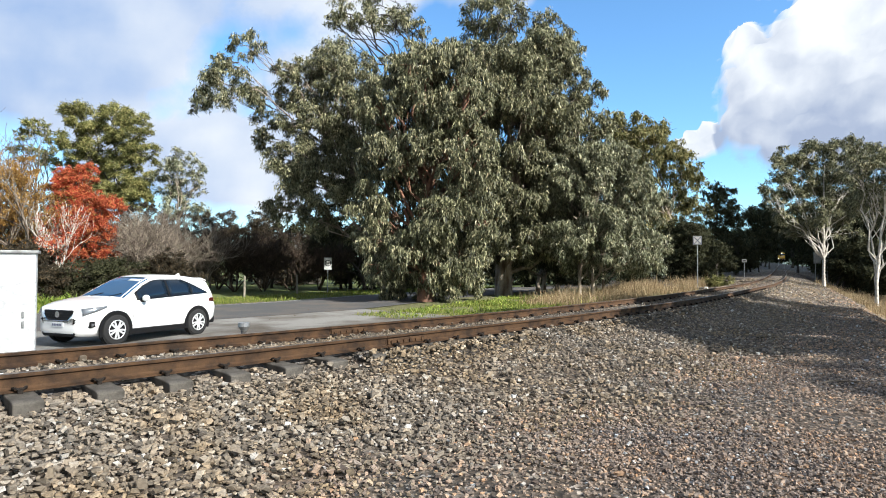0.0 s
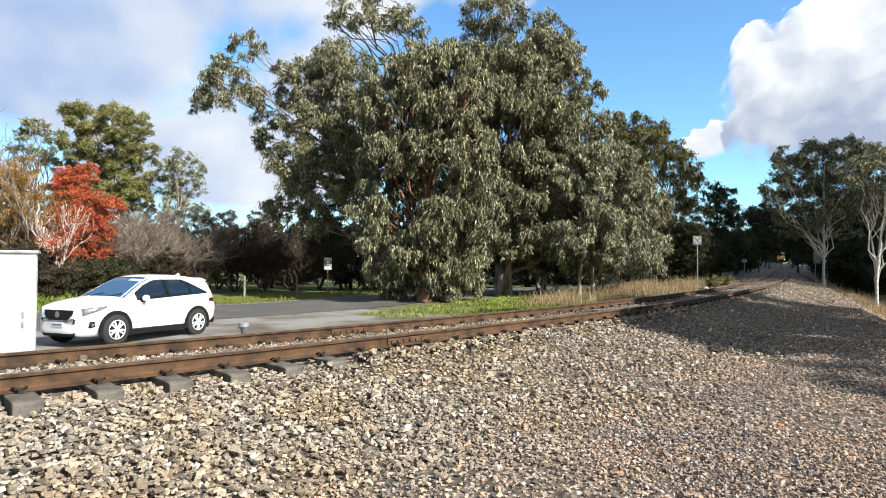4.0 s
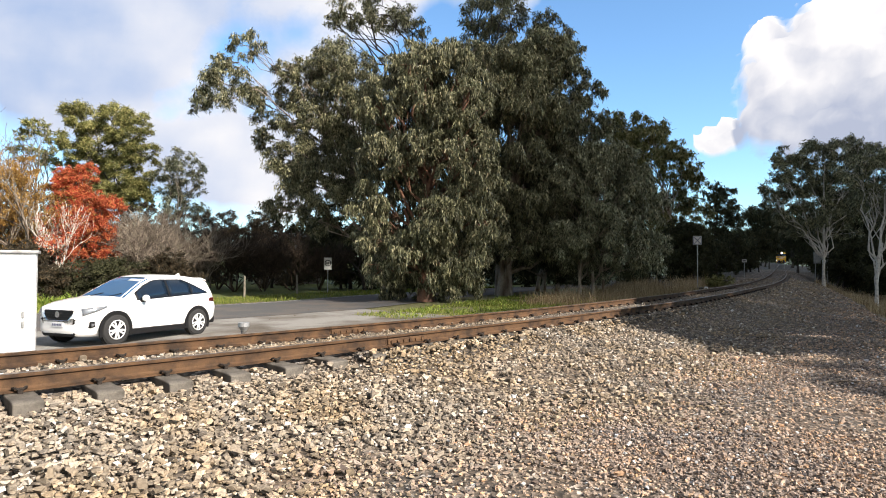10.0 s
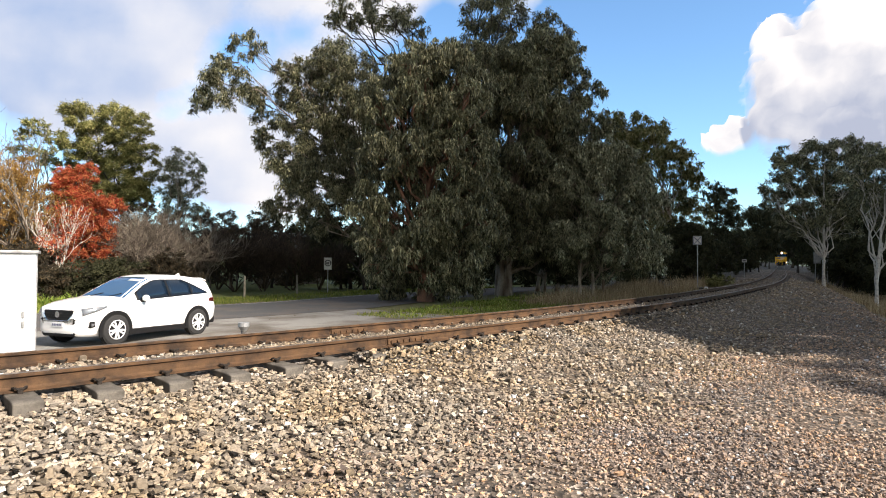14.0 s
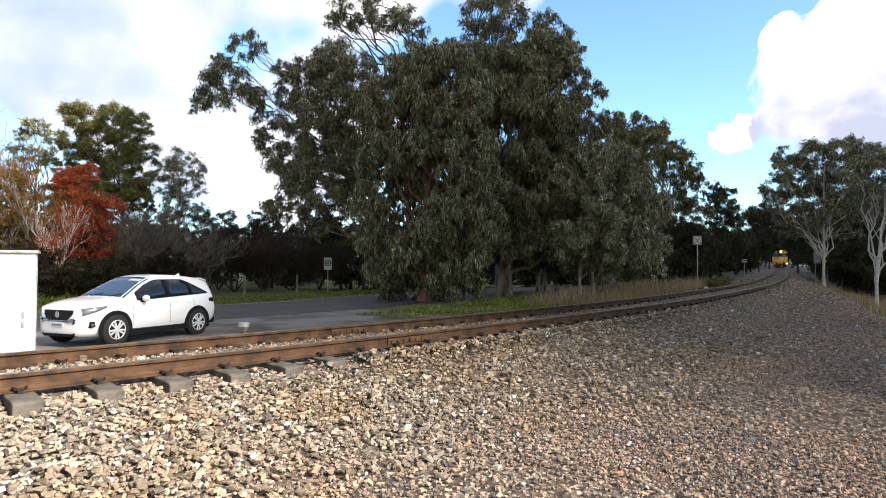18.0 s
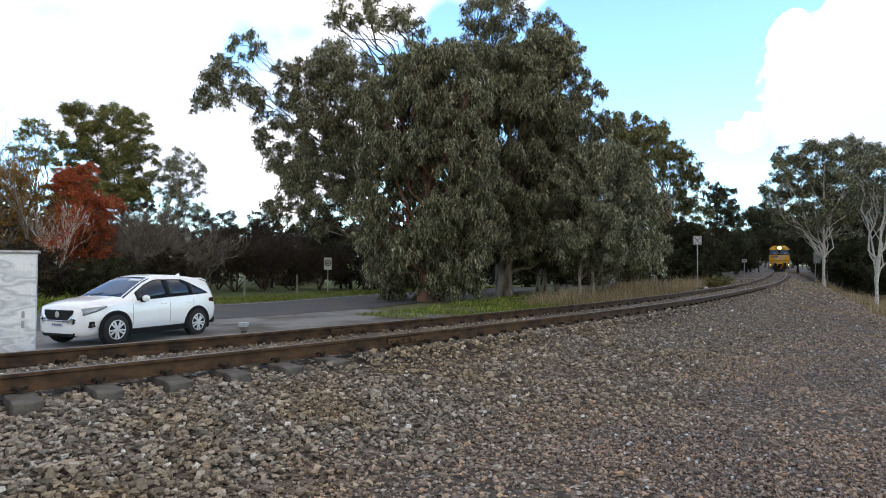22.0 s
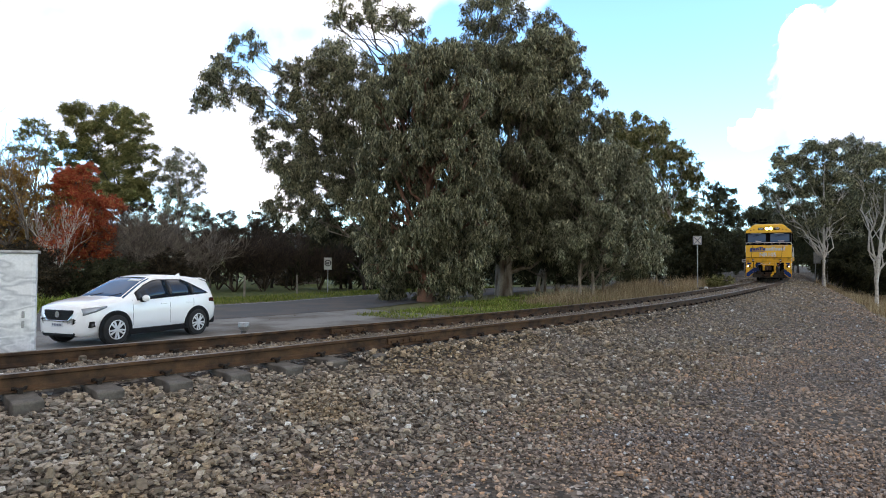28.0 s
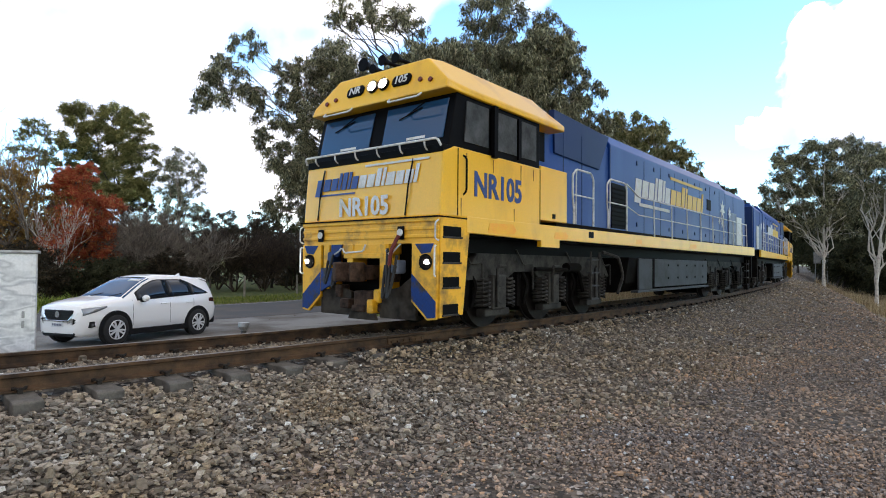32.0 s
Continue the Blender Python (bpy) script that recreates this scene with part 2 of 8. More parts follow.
# ---- the line of the track: curvature along it, from the foot of the perpendicular from the tripod
S_ALL = np.arange(-60.0, 420.0, 0.5)
KNOT = [-60, 0, 15, 30, 45, 60, 90, 140, 200, 260, 420]
CURV = [-0.0060, -0.0077, -0.0094, -0.0007, -0.0035, -0.0012, -0.0001, 0.000185, -0.000166, 0.00007, 0.00002]
_k = np.interp(S_ALL, KNOT, CURV)
TH = np.cumsum(_k) * 0.5
TH += radians(46.376) - np.interp(0, S_ALL, TH)
TX = np.cumsum(np.sin(TH)) * 0.5
TY = np.cumsum(np.cos(TH)) * 0.5
TX += -7.298 * math.cos(radians(46.376)) - np.interp(0, S_ALL, TX)
TY += 7.298 * math.sin(radians(46.376)) - np.interp(0, S_ALL, TY)
TZ = np.interp(S_ALL, [0, 40, 80, 140, 200, 270, 340], [0, -0.15, 0.03, 0.15, 0.8, 2.1, 3.2])


def on_track(s, v=0.0, w=0.0):
    """The place v metres towards the tripod's side of the track's middle, at s metres along it."""
    th = np.interp(s, S_ALL, TH)
    return (float(np.interp(s, S_ALL, TX) + math.cos(th) * v), float(np.interp(s, S_ALL, TY) - math.sin(th) * v), float(np.interp(s, S_ALL, TZ) + w))


def to_track(x, y):
    """s and v of places, arrays."""
    x, y = np.asarray(x, float), np.asarray(y, float)
    s_out, v_out = np.empty(x.shape), np.empty(x.shape)
    cs = np.cos(TH), np.sin(TH)
    flat = x.ravel(), y.ravel()
    so, vo = s_out.ravel(), v_out.ravel()
    for i in range(0, len(so), 20000):
        dx = flat[0][i:i + 20000, None] - TX[None, ::2]
        dy = flat[1][i:i + 20000, None] - TY[None, ::2]
        j = np.argmin(dx * dx + dy * dy, 1) * 2
        ddx, ddy = flat[0][i:i + 20000] - TX[j], flat[1][i:i + 20000] - TY[j]
        so[i:i + 20000] = S_ALL[j] + ddx * cs[1][j] + ddy * cs[0][j]
        vo[i:i + 20000] = ddx * cs[0][j] - ddy * cs[1][j]
    return so.reshape(x.shape), vo.reshape(x.shape)


def ground_sv(s, v):
    """Height of the ground beside the track."""
    zt = np.interp(s, S_ALL, TZ)
    # towards the tripod: shoulder, gravel track, and the foot of the bank farther along
    edge = np.interp(s, [-10, 4, 15, 32, 65, 400], [40, 10, 5.8, 4.6, 2.8, 2.6])
    r = np.where(v < 1.45, np.interp(v, [0, 0.6, 0.82, 1.45], [-0.19, -0.195, -0.262, -0.298]), np.interp(v, [1.45, 1.9, 3.4, 5.0], [-0.30, -0.37, -0.60, -0.63]))
    r = np.where(v > edge, r - np.clip((v - edge) * 0.45, 0, 1.6), r)
    # the far side
    low = np.interp(s, [-60, 18, 30, 45, 400], [-1.06, -1.06, -0.75, -0.35, -0.3])
    t = np.clip((-v - 1.45) / 1.7, 0, 1)
    l = -0.26 + (low + 0.26) * t * t * (3 - 2 * t)
    fall = np.interp(s, [25, 60], [0, 1.0]) * np.clip((-v - 7) / 12, 0, 1)
    l = l - fall * 0.8
    l = np.where(v > -1.45, np.interp(-v, [0, 0.6, 0.82, 1.45], [-0.17, -0.175, -0.2, -0.26]), l)
    z = np.where(v >= 0, r, l) + zt
    far = np.clip((np.abs(v) - 12) / 15, 0, 1)
    return z * (1 - far) + far * np.where(v > 0, -1.9, np.where(s > 30, -1.1 - 0.4 * np.clip((s - 30) / 40, 0, 1), -1.06))


def ground(x, y):
    s, v = to_track(np.atleast_1d(x), np.atleast_1d(y))
    return ground_sv(s, v)


def gz(x, y):
    return float(ground(np.array([x]), np.array([y]))[0])

# ---- clouds: thin sheets of lumpy mesh, thick in the middle and open at the rim
def fbm(x, y, seed, octaves=4):
    return sum(noise.noise((x * 2 ** o + seed, y * 2 ** o - seed, seed * 0.37 + o)) / 2 ** o for o in range(octaves))


def cloud_mat(name, lit, shade, scale, rim):
    m, nt, b = nodes_of(name)
    nt.nodes.remove(b)
    at_ = nt.nodes.new("ShaderNodeAttribute")
    at_.attribute_name = "thickness"
    sp = nt.nodes.new("ShaderNodeSeparateColor")
    nt.links.new(at_.outputs["Color"], sp.inputs[0])
    wisps = tex_noise(nt, scale, 6, 0.6)
    ad = nt.nodes.new("ShaderNodeMath")
    ad.operation = "MULTIPLY_ADD"
    nt.links.new(wisps, ad.inputs[0])
    ad.inputs[1].default_value = rim
    nt.links.new(sp.outputs[0], ad.inputs[2])
    alpha = ramp(nt, ad.outputs[0], [(rim * 0.5 + 0.02, (0, 0, 0)), (min(rim * 0.5 + 0.5, 1.0), (1, 1, 1))])
    em = nt.nodes.new("ShaderNodeEmission")
    body = nt.nodes.new("ShaderNodeMath")
    body.operation = "MULTIPLY_ADD"
    nt.links.new(wisps, body.inputs[0])
    body.inputs[1].default_value = 0.5
    nt.links.new(sp.outputs[1], body.inputs[2])
    nt.links.new(ramp(nt, body.outputs[0], [(0.38, shade), (1.0, lit)]), em.inputs[0])
    tr = nt.nodes.new("ShaderNodeBsdfTransparent")
    mx = nt.nodes.new("ShaderNodeMixShader")
    nt.links.new(alpha, mx.inputs[0])
    nt.links.new(tr.outputs[0], mx.inputs[1])
    nt.links.new(em.outputs[0], mx.inputs[2])
    nt.links.new(mx.outputs[0], nt.nodes["Material Output"].inputs[0])
    return m


def cloud(name, size, cells, dens, light, mat, thick, label):
    """A sheet in its own x and z, bulging towards -y where it is thick."""
    nx, nz = cells
    X, Z = np.meshgrid(np.linspace(-size[0] / 2, size[0] / 2, nx), np.linspace(-size[1] / 2, size[1] / 2, nz))
    D = np.array([dens(x, z) for x, z in zip(X.ravel(), Z.ravel())]).reshape(X.shape)
    Lm = np.array([light(x, z) for x, z in zip(X.ravel(), Z.ravel())]).reshape(X.shape)
    i = (np.arange(nz - 1)[:, None] * nx + np.arange(nx - 1)[None])
    keep = (D[:-1, :-1] > 0.0) | (D[1:, :-1] > 0.0) | (D[:-1, 1:] > 0.0) | (D[1:, 1:] > 0.0)
    i = i[keep]
    f = np.stack([i, i + 1, i + nx + 1, i + nx], 1)
    V = np.stack([X, -thick * np.clip(D, 0, 1.5), Z], -1).reshape(-1, 3)
    ob = link_mesh(name, V, [f], mat, smooth=True)
    c_ = np.ones((X.size, 4), np.float32)
    c_[:, 0], c_[:, 1] = np.clip(D, 0, 1).ravel(), np.clip(Lm, 0, 1).ravel()
    a_ = ob.data.color_attributes.new("thickness", "FLOAT_COLOR", "POINT")
    a_.data.foreach_set("color", c_.ravel())
    return tagged(ob, label, "cloud")


def puffs(lumps, seed, rough, scale):
    """Density from round lumps (x, z, r), broken up by noise; below 0 outside."""
    def f(x, z):
        d = max(1 - math.hypot((x - a) / r, (z - c) / (r * k)) for a, c, r, k in lumps)
        return 1.5 * d + rough * fbm(x / scale, z / scale, seed, 5)
    return f


# a heap cloud over the far end of the line, seen low in the sky
CUMULUS = cloud_mat("cloud_white", (0.5, 0.5, 0.5), (0.22, 0.25, 0.32), 0.012, 0.8)
heap = cloud("cumulus_cloud", (520, 420), (130, 105),
             puffs([(-62, 66, 34, 1.0), (-38, 28, 68, 1.0), (-42, -24, 66, 0.85), (-48, -58, 62, 0.45), (20, 10, 100, 1.0), (20, -62, 120, 0.36), (10, 62, 70, 1.0), (60, 100, 100, 1.0), (130, 50, 140, 1.0), (60, -20, 120, 0.8), (130, -60, 150, 0.45), (210, 130, 140, 1.0), (-142, -66, 15, 0.7), (-128, -56, 17, 0.8), (-111, -46, 18, 0.9), (-124, -74, 24, 0.5), (-106, -64, 24, 0.8)], 3.1, 0.5, 30),
             lambda x, z: 0.30 + 0.5 * (z + 40) / 130 + (0.5 if x < -101 else 0.0) + 0.3 * fbm(x / 55, z / 45, 8.2), CUMULUS, 60, "towering white heap cloud with a grey base")
# a broad thin sheet over the left half of the view
VEIL = cloud_mat("cloud_thin_grey_white", (0.43, 0.44, 0.46), (0.2, 0.265, 0.39), 0.006, 0.9)
veil = cloud("cloud_sheet", (1300, 700), (110, 60),
             puffs([(-250, 190, 420, 0.75), (100, 240, 260, 0.7), (-430, 60, 240, 0.8), (-150, -120, 260, 0.45), (80, -60, 130, 0.5)], 6.4, 0.7, 170),
             lambda x, z: 0.42 + 0.35 * fbm(x / 180, z / 130, 2.2) + 0.0006 * (x + 200), VEIL, 30, "broad thin grey-white cloud sheet")
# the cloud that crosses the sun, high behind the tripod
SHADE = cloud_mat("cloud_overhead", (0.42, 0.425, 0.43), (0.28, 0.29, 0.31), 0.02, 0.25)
DRIFT = Vector((-0.70, -0.714, 0)).normalized()
FRONT = [(0, 77.0), (6, 46.0), (9, 28.0), (12, 23.0), (15, 16.5), (17, 10.0), (20, 1.0), (24, -10.0), (32, -34.0)]
HIGH = 300.0


def overhead(x, z):
    # x runs across the drift, z along it; the front lies at z = 0, the sheet's middle at 240
    z += 240
    d = (z + 9 + 12 * fbm(x / 45, z / 45, 4.4, 3)) / 30
    d = min(d, (460 - z) / 40, (260 - abs(x)) / 40)
    small = 0.8 - math.hypot(x / 26, (z + 73) / 15)
    return max(min(d, 1.4), min(small, 0.2))


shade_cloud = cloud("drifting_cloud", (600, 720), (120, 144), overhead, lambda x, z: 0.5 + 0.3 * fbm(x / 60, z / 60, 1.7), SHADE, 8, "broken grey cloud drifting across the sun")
# ---- the ground, one sheet to the horizon
def axis(lo, hi, step):
    mid = np.arange(lo, hi, step)
    out = step * np.cumsum(1.35 ** np.arange(1, 27))
    return np.concatenate([(lo - out)[::-1], mid, hi + out])


gx, gy = axis(-32, 48, 0.45), axis(-10, 92, 0.45)
GX, GY = np.meshgrid(gx, gy)
GS, GV = to_track(GX, GY)
GZ = ground_sv(GS, GV)
bumps = np.array([noise.noise((x * 0.35, y * 0.35, 0)) for x, y in zip(GX.ravel(), GY.ravel())]).reshape(GX.shape)
GZ = GZ + 0.035 * bumps * (np.abs(GV) > 1.7) * ((GV > 0) | (GV < -22) | (GS > 19))
n_r, n_c = GX.shape
ii = (np.arange(n_r - 1)[:, None] * n_c + np.arange(n_c - 1)[None]).ravel()
quad = np.stack([ii, ii + 1, ii + n_c + 1, ii + n_c], 1)

m, nt, b = nodes_of("ground_gravel_and_soil")
at = nt.nodes.new("ShaderNodeAttribute")
at.attribute_name = "cover"
sep = nt.nodes.new("ShaderNodeSeparateColor")
nt.links.new(at.outputs["Color"], sep.inputs[0])
vor = nt.nodes.new("ShaderNodeTexVoronoi")
vor.inputs["Scale"].default_value = 22
co = nt.nodes.new("ShaderNodeTexCoord")
nt.links.new(co.outputs["Object"], vor.inputs["Vector"])
vs = nt.nodes.new("ShaderNodeSeparateColor")
nt.links.new(vor.outputs["Color"], vs.inputs[0])
# darker than the loose stones on top: shade of their gaps painted in
stone = ramp(nt, vs.outputs[0], [(0.0, (0.03, 0.026, 0.022)), (0.35, (0.07, 0.058, 0.047)), (0.7, (0.13, 0.105, 0.083)), (0.92, (0.2, 0.175, 0.15)), (1.0, (0.45, 0.42, 0.39))])
brown = ramp(nt, tex_noise(nt, 1.3, 5), [(0.35, (0.85, 0.86, 0.88)), (0.65, (1.08, 0.96, 0.86))])
stone = mixc(nt, 1.0, stone, brown, "MULTIPLY")
soil = ramp(nt, tex_noise(nt, 2.5, 6), [(0.3, (0.085, 0.06, 0.035)), (0.7, (0.2, 0.15, 0.09))])
turf = ramp(nt, tex_noise(nt, 3, 6), [(0.3, (0.05, 0.07, 0.018)), (0.55, (0.11, 0.14, 0.035)), (0.75, (0.2, 0.17, 0.08))])
# litter-brown soil tone, very dark to carry the deep shade under far trees
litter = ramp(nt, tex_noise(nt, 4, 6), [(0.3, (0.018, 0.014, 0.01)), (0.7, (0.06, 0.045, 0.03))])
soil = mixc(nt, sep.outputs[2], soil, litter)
c = mixc(nt, sep.outputs[1], mixc(nt, sep.outputs[0], soil, stone), turf)
nt.links.new(c, b.inputs["Base Color"])
b.inputs["Roughness"].default_value = 0.95
bump(nt, b, vor.outputs["Distance"], 0.7, 0.03)
GROUND_MAT = m

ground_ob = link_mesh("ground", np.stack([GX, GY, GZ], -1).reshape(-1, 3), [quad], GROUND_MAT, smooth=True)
tagged(ground_ob, "brown gravel, soil and grass beside the railway", "ground", kind="structure")
edge_r = np.interp(GS, [-10, 4, 15, 32, 65, 400], [40, 10, 5.8, 4.6, 2.8, 2.6])
wob = 0.9 * bumps
stone_mask = np.where(GV > 0, np.clip((edge_r + 0.3 + wob - GV) / 0.8, 0, 1), np.clip((2.6 + wob + np.interp(GS, [20, 50], [0, 1.5]) + GV) / 0.8, 0, 1))
turf_mask = np.clip((-GV - 20.2 + wob) / 0.8, 0, 1) + ((GS > 18) & (GV < -3.4) & (GS < 40)) * 0.6
col = np.zeros((GX.size, 4), np.float32)
# where tree shade is painted on the ground, farther along the line
far_shade_mask = np.clip((GS - 34 + 8 * bumps) / 10, 0, 1) * (np.abs(GV) > 2.0)
col[:, 0], col[:, 1], col[:, 2], col[:, 3] = stone_mask.ravel(), np.clip(turf_mask, 0, 1).ravel(), far_shade_mask.ravel(), 1
ca = ground_ob.data.color_attributes.new("cover", "FLOAT_COLOR", "POINT")
ca.data.foreach_set("color", col.ravel())


def strip(name, v0, v1, s0, s1, lift, mat, label, step=1.0):
    """A flat sheet that follows the track at a distance."""
    ss = np.arange(s0, s1 + step, step)
    vv = np.linspace(v0, v1, 9)
    P = np.array([[on_track(s, v) for v in vv] for s in ss])
    z = ground_sv(*np.meshgrid(ss, vv, indexing="ij"))
    P[:, :, 2] = z + lift
    n, k = len(ss), len(vv)
    i = (np.arange(n - 1)[:, None] * k + np.arange(k - 1)[None]).ravel()
    ob = link_mesh(name, P.reshape(-1, 3), [np.stack([i, i + 1, i + k + 1, i + k], 1)], mat, smooth=True)
    return tagged(ob, label, "road", kind="structure")


strip("road", -20.0, -13.4, -55, 44, 0.03, ASPHALT, "worn grey asphalt road running along the railway")
strip("gravel_lot", -13.35, -3.3, -55, 17.5, 0.025, LOT, "pale compacted gravel parking strip beside the road")
LINE = stained("road_paint_white", (0.6, 0.6, 0.57), (0.25, 0.24, 0.23), 4, (0.4, 0.62), 0.8)
strip("edge_line", -19.75, -19.63, -55, 44, 0.036, LINE, "faded white edge line on the road")

# ---- rails, clips and sleepers
PROF = [(-0.035, 0.0), (0.035, 0.0), (0.037, -0.012), (0.036, -0.032), (0.012, -0.046), (0.008, -0.07), (0.008, -0.12), (0.03, -0.142), (0.07, -0.152), (0.07, -0.165), (-0.07, -0.165), (-0.07, -0.152), (-0.03, -0.142), (-0.008, -0.12), (-0.008, -0.07), (-0.012, -0.046), (-0.036, -0.032), (-0.037, -0.012)]


HEAD = [PROF[k] for k in (0, 1, 2, 3, 4, 14, 15, 16, 17)]
WEB = [(0.012, -0.0465), (0.008, -0.07), (0.008, -0.12), (0.03, -0.1415), (-0.03, -0.1415), (-0.008, -0.12), (-0.008, -0.07), (-0.012, -0.0465)]
FOOT = [(0.03, -0.142), (0.07, -0.152), (0.07, -0.165), (-0.07, -0.165), (-0.07, -0.152), (-0.03, -0.142)]


def rail_run(name, v, s0, s1, label):
    ss = np.arange(s0, s1 + 0.01, 1.0)
    if ss[-1] < s1 - 0.02:
        ss = np.append(ss, s1)
    thing = empty(name)
    for piece, prof in (("head", HEAD), ("web", WEB), ("foot", FOOT)):
        rings = np.array([[on_track(s, v + px, pz) for px, pz in prof] for s in ss])
        k = len(prof)
        i = np.arange(len(ss) - 1)[:, None] * k
        j = np.arange(k)[None]
        f = np.stack([i + j, i + (j + 1) % k, i + k + (j + 1) % k, i + k + j], -1)
        mi = np.zeros(f.shape[:2], int)
        if piece == "head":
            mi[:, 0] = 1
        caps = np.array([[*range(k)], [*range((len(ss) - 1) * k + k - 1, (len(ss) - 1) * k - 1, -1)]])
        link_mesh(piece, rings.reshape(-1, 3), [f.reshape(-1, 4), caps], None, thing, mats=[RAIL, RAIL_TOP], idx=np.concatenate([mi.ravel(), [0, 0]]))
    return tagged(thing, label, "rail", group="rails of the track")


JOINT_N, JOINT_F = 5.2, 5.3
rail_run("rail", 0.7525, -50, JOINT_N - 0.004, "rust-brown steel rail with a worn bright head")
rail_run("rail", 0.7525, JOINT_N + 0.004, 400, "rust-brown steel rail with a worn bright head")
rail_run("rail", -0.7525, -50, JOINT_F - 0.004, "rust-brown steel rail with a worn bright head")
rail_run("rail", -0.7525, JOINT_F + 0.004, 400, "rust-brown steel rail with a worn bright head")


def fishplate(s, v, side):
    x, y, z = on_track(s, v)
    th = float(np.interp(s, S_ALL, TH))
    t = empty("fishplate", pose(x, y, z, 0, 0, -math.degrees(th)))
    b_ = B()
    box(b_, 0.012 * side, 0.034 * side, -0.36, 0.36, -0.135, -0.052, 0.006)
    part("plate", b_, RAIL, t)
    for k in range(6):
        y0 = -0.3 + k * 0.12
        b_ = B()
        cyl(b_, (0.03 * side, y0, -0.094), (0.056 * side, y0, -0.094), 0.02, seg=6)
        part("bolt", b_, RAIL, t)
    tagged(t, "rusted bolted steel plate joining two rails", "rail joint", group="rail joints")


fishplate(JOINT_N + 0.38, 0.7525, 1)
fishplate(JOINT_F + 0.38, -0.7525, 1)

# sleepers: concrete, proud of the ballast at their ends
SLEEPER_PITCH = 0.632
b_ = B()
prism(b_, [(-1.25, -0.36), (1.25, -0.36), (1.25, -0.185), (1.20, -0.172), (0.45, -0.172), (0.3, -0.2), (-0.3, -0.2), (-0.45, -0.172), (-1.20, -0.172), (-1.25, -0.185)], 1, -0.115, 0.115, 0.012)
sl_me = bpy.data.meshes.new("sleeper")
b_.to_mesh(sl_me)
b_.free()
sl_me.materials.append(CONCRETE)
b_ = B()
bars(b_, [(0.04, -0.045, -0.148), (0.085, -0.055, -0.108), (0.125, 0.0, -0.145), (0.085, 0.055, -0.108), (0.04, 0.045, -0.148)], 0.013, 6)
box(b_, 0.08, 0.12, -0.02, 0.02, -0.2, -0.12)
clip_me = bpy.data.meshes.new("rail_clip")
b_.to_mesh(clip_me)
b_.free()
clip_me.materials.append(CLIP_DARK)
S_SLEEP = 0.91
first = None
for k in range(-22, 120):
    s = S_SLEEP + k * SLEEPER_PITCH
    x, y, z = on_track(s)
    th = float(np.interp(s, S_ALL, TH))
    slp = new("sleeper", sl_me)
    slp.matrix_basis = pose(x, y, z, 0, 0, -math.degrees(th) + random.uniform(-0.6, 0.6))
    if k < 55:
        for v in (0.7525, -0.7525):
            for sd in (1, -1):
                c_ = new("rail_clip", clip_me)
                c_.parent = slp
                c_.matrix_basis = pose(v, 0, 0, 0, 0, 0 if sd > 0 else 180)
    tagged(slp, "weathered grey concrete sleeper under the rails", "sleeper", group="sleepers")

# ---- ballast and gravel: loose stones
def stone_shape(rng, subdiv):
    if subdiv:
        v = np.array([(x, y, z) for x in (-1, 1) for y in (-1, 1) for z in (-1, 1)], float)
        v += rng.uniform(-0.45, 0.45, v.shape)
        f = [(0, 1, 3), (0, 3, 2), (4, 6, 7), (4, 7, 5), (0, 4, 5), (0, 5, 1), (2, 3, 7), (2, 7, 6), (0, 2, 6), (0, 6, 4), (1, 5, 7), (1, 7, 3)]
    else:
        v = np.array([(1, 0, 0), (-1, 0, 0), (0, 1, 0), (0, -1, 0), (0, 0, 1), (0, 0, -1)], float)
        f = [(0, 2, 4), (2, 1, 4), (1, 3, 4), (3, 0, 4), (2, 0, 5), (1, 2, 5), (3, 1, 5), (0, 3, 5)]
    v = v / np.linalg.norm(v, axis=1).mean()
    for _ in range(3):
        n = rng.normal(size=3)
        n /= np.linalg.norm(n)
        d = v @ n
        cut = rng.uniform(0.45, 0.75)
        v = v - np.outer(np.maximum(d - cut, 0), n) * 0.9
    v *= 1 + rng.uniform(-0.12, 0.12, (len(v), 1))
    v *= np.array([1, rng.uniform(0.55, 0.95), rng.uniform(0.35, 0.75)])
    return v, np.array(f)


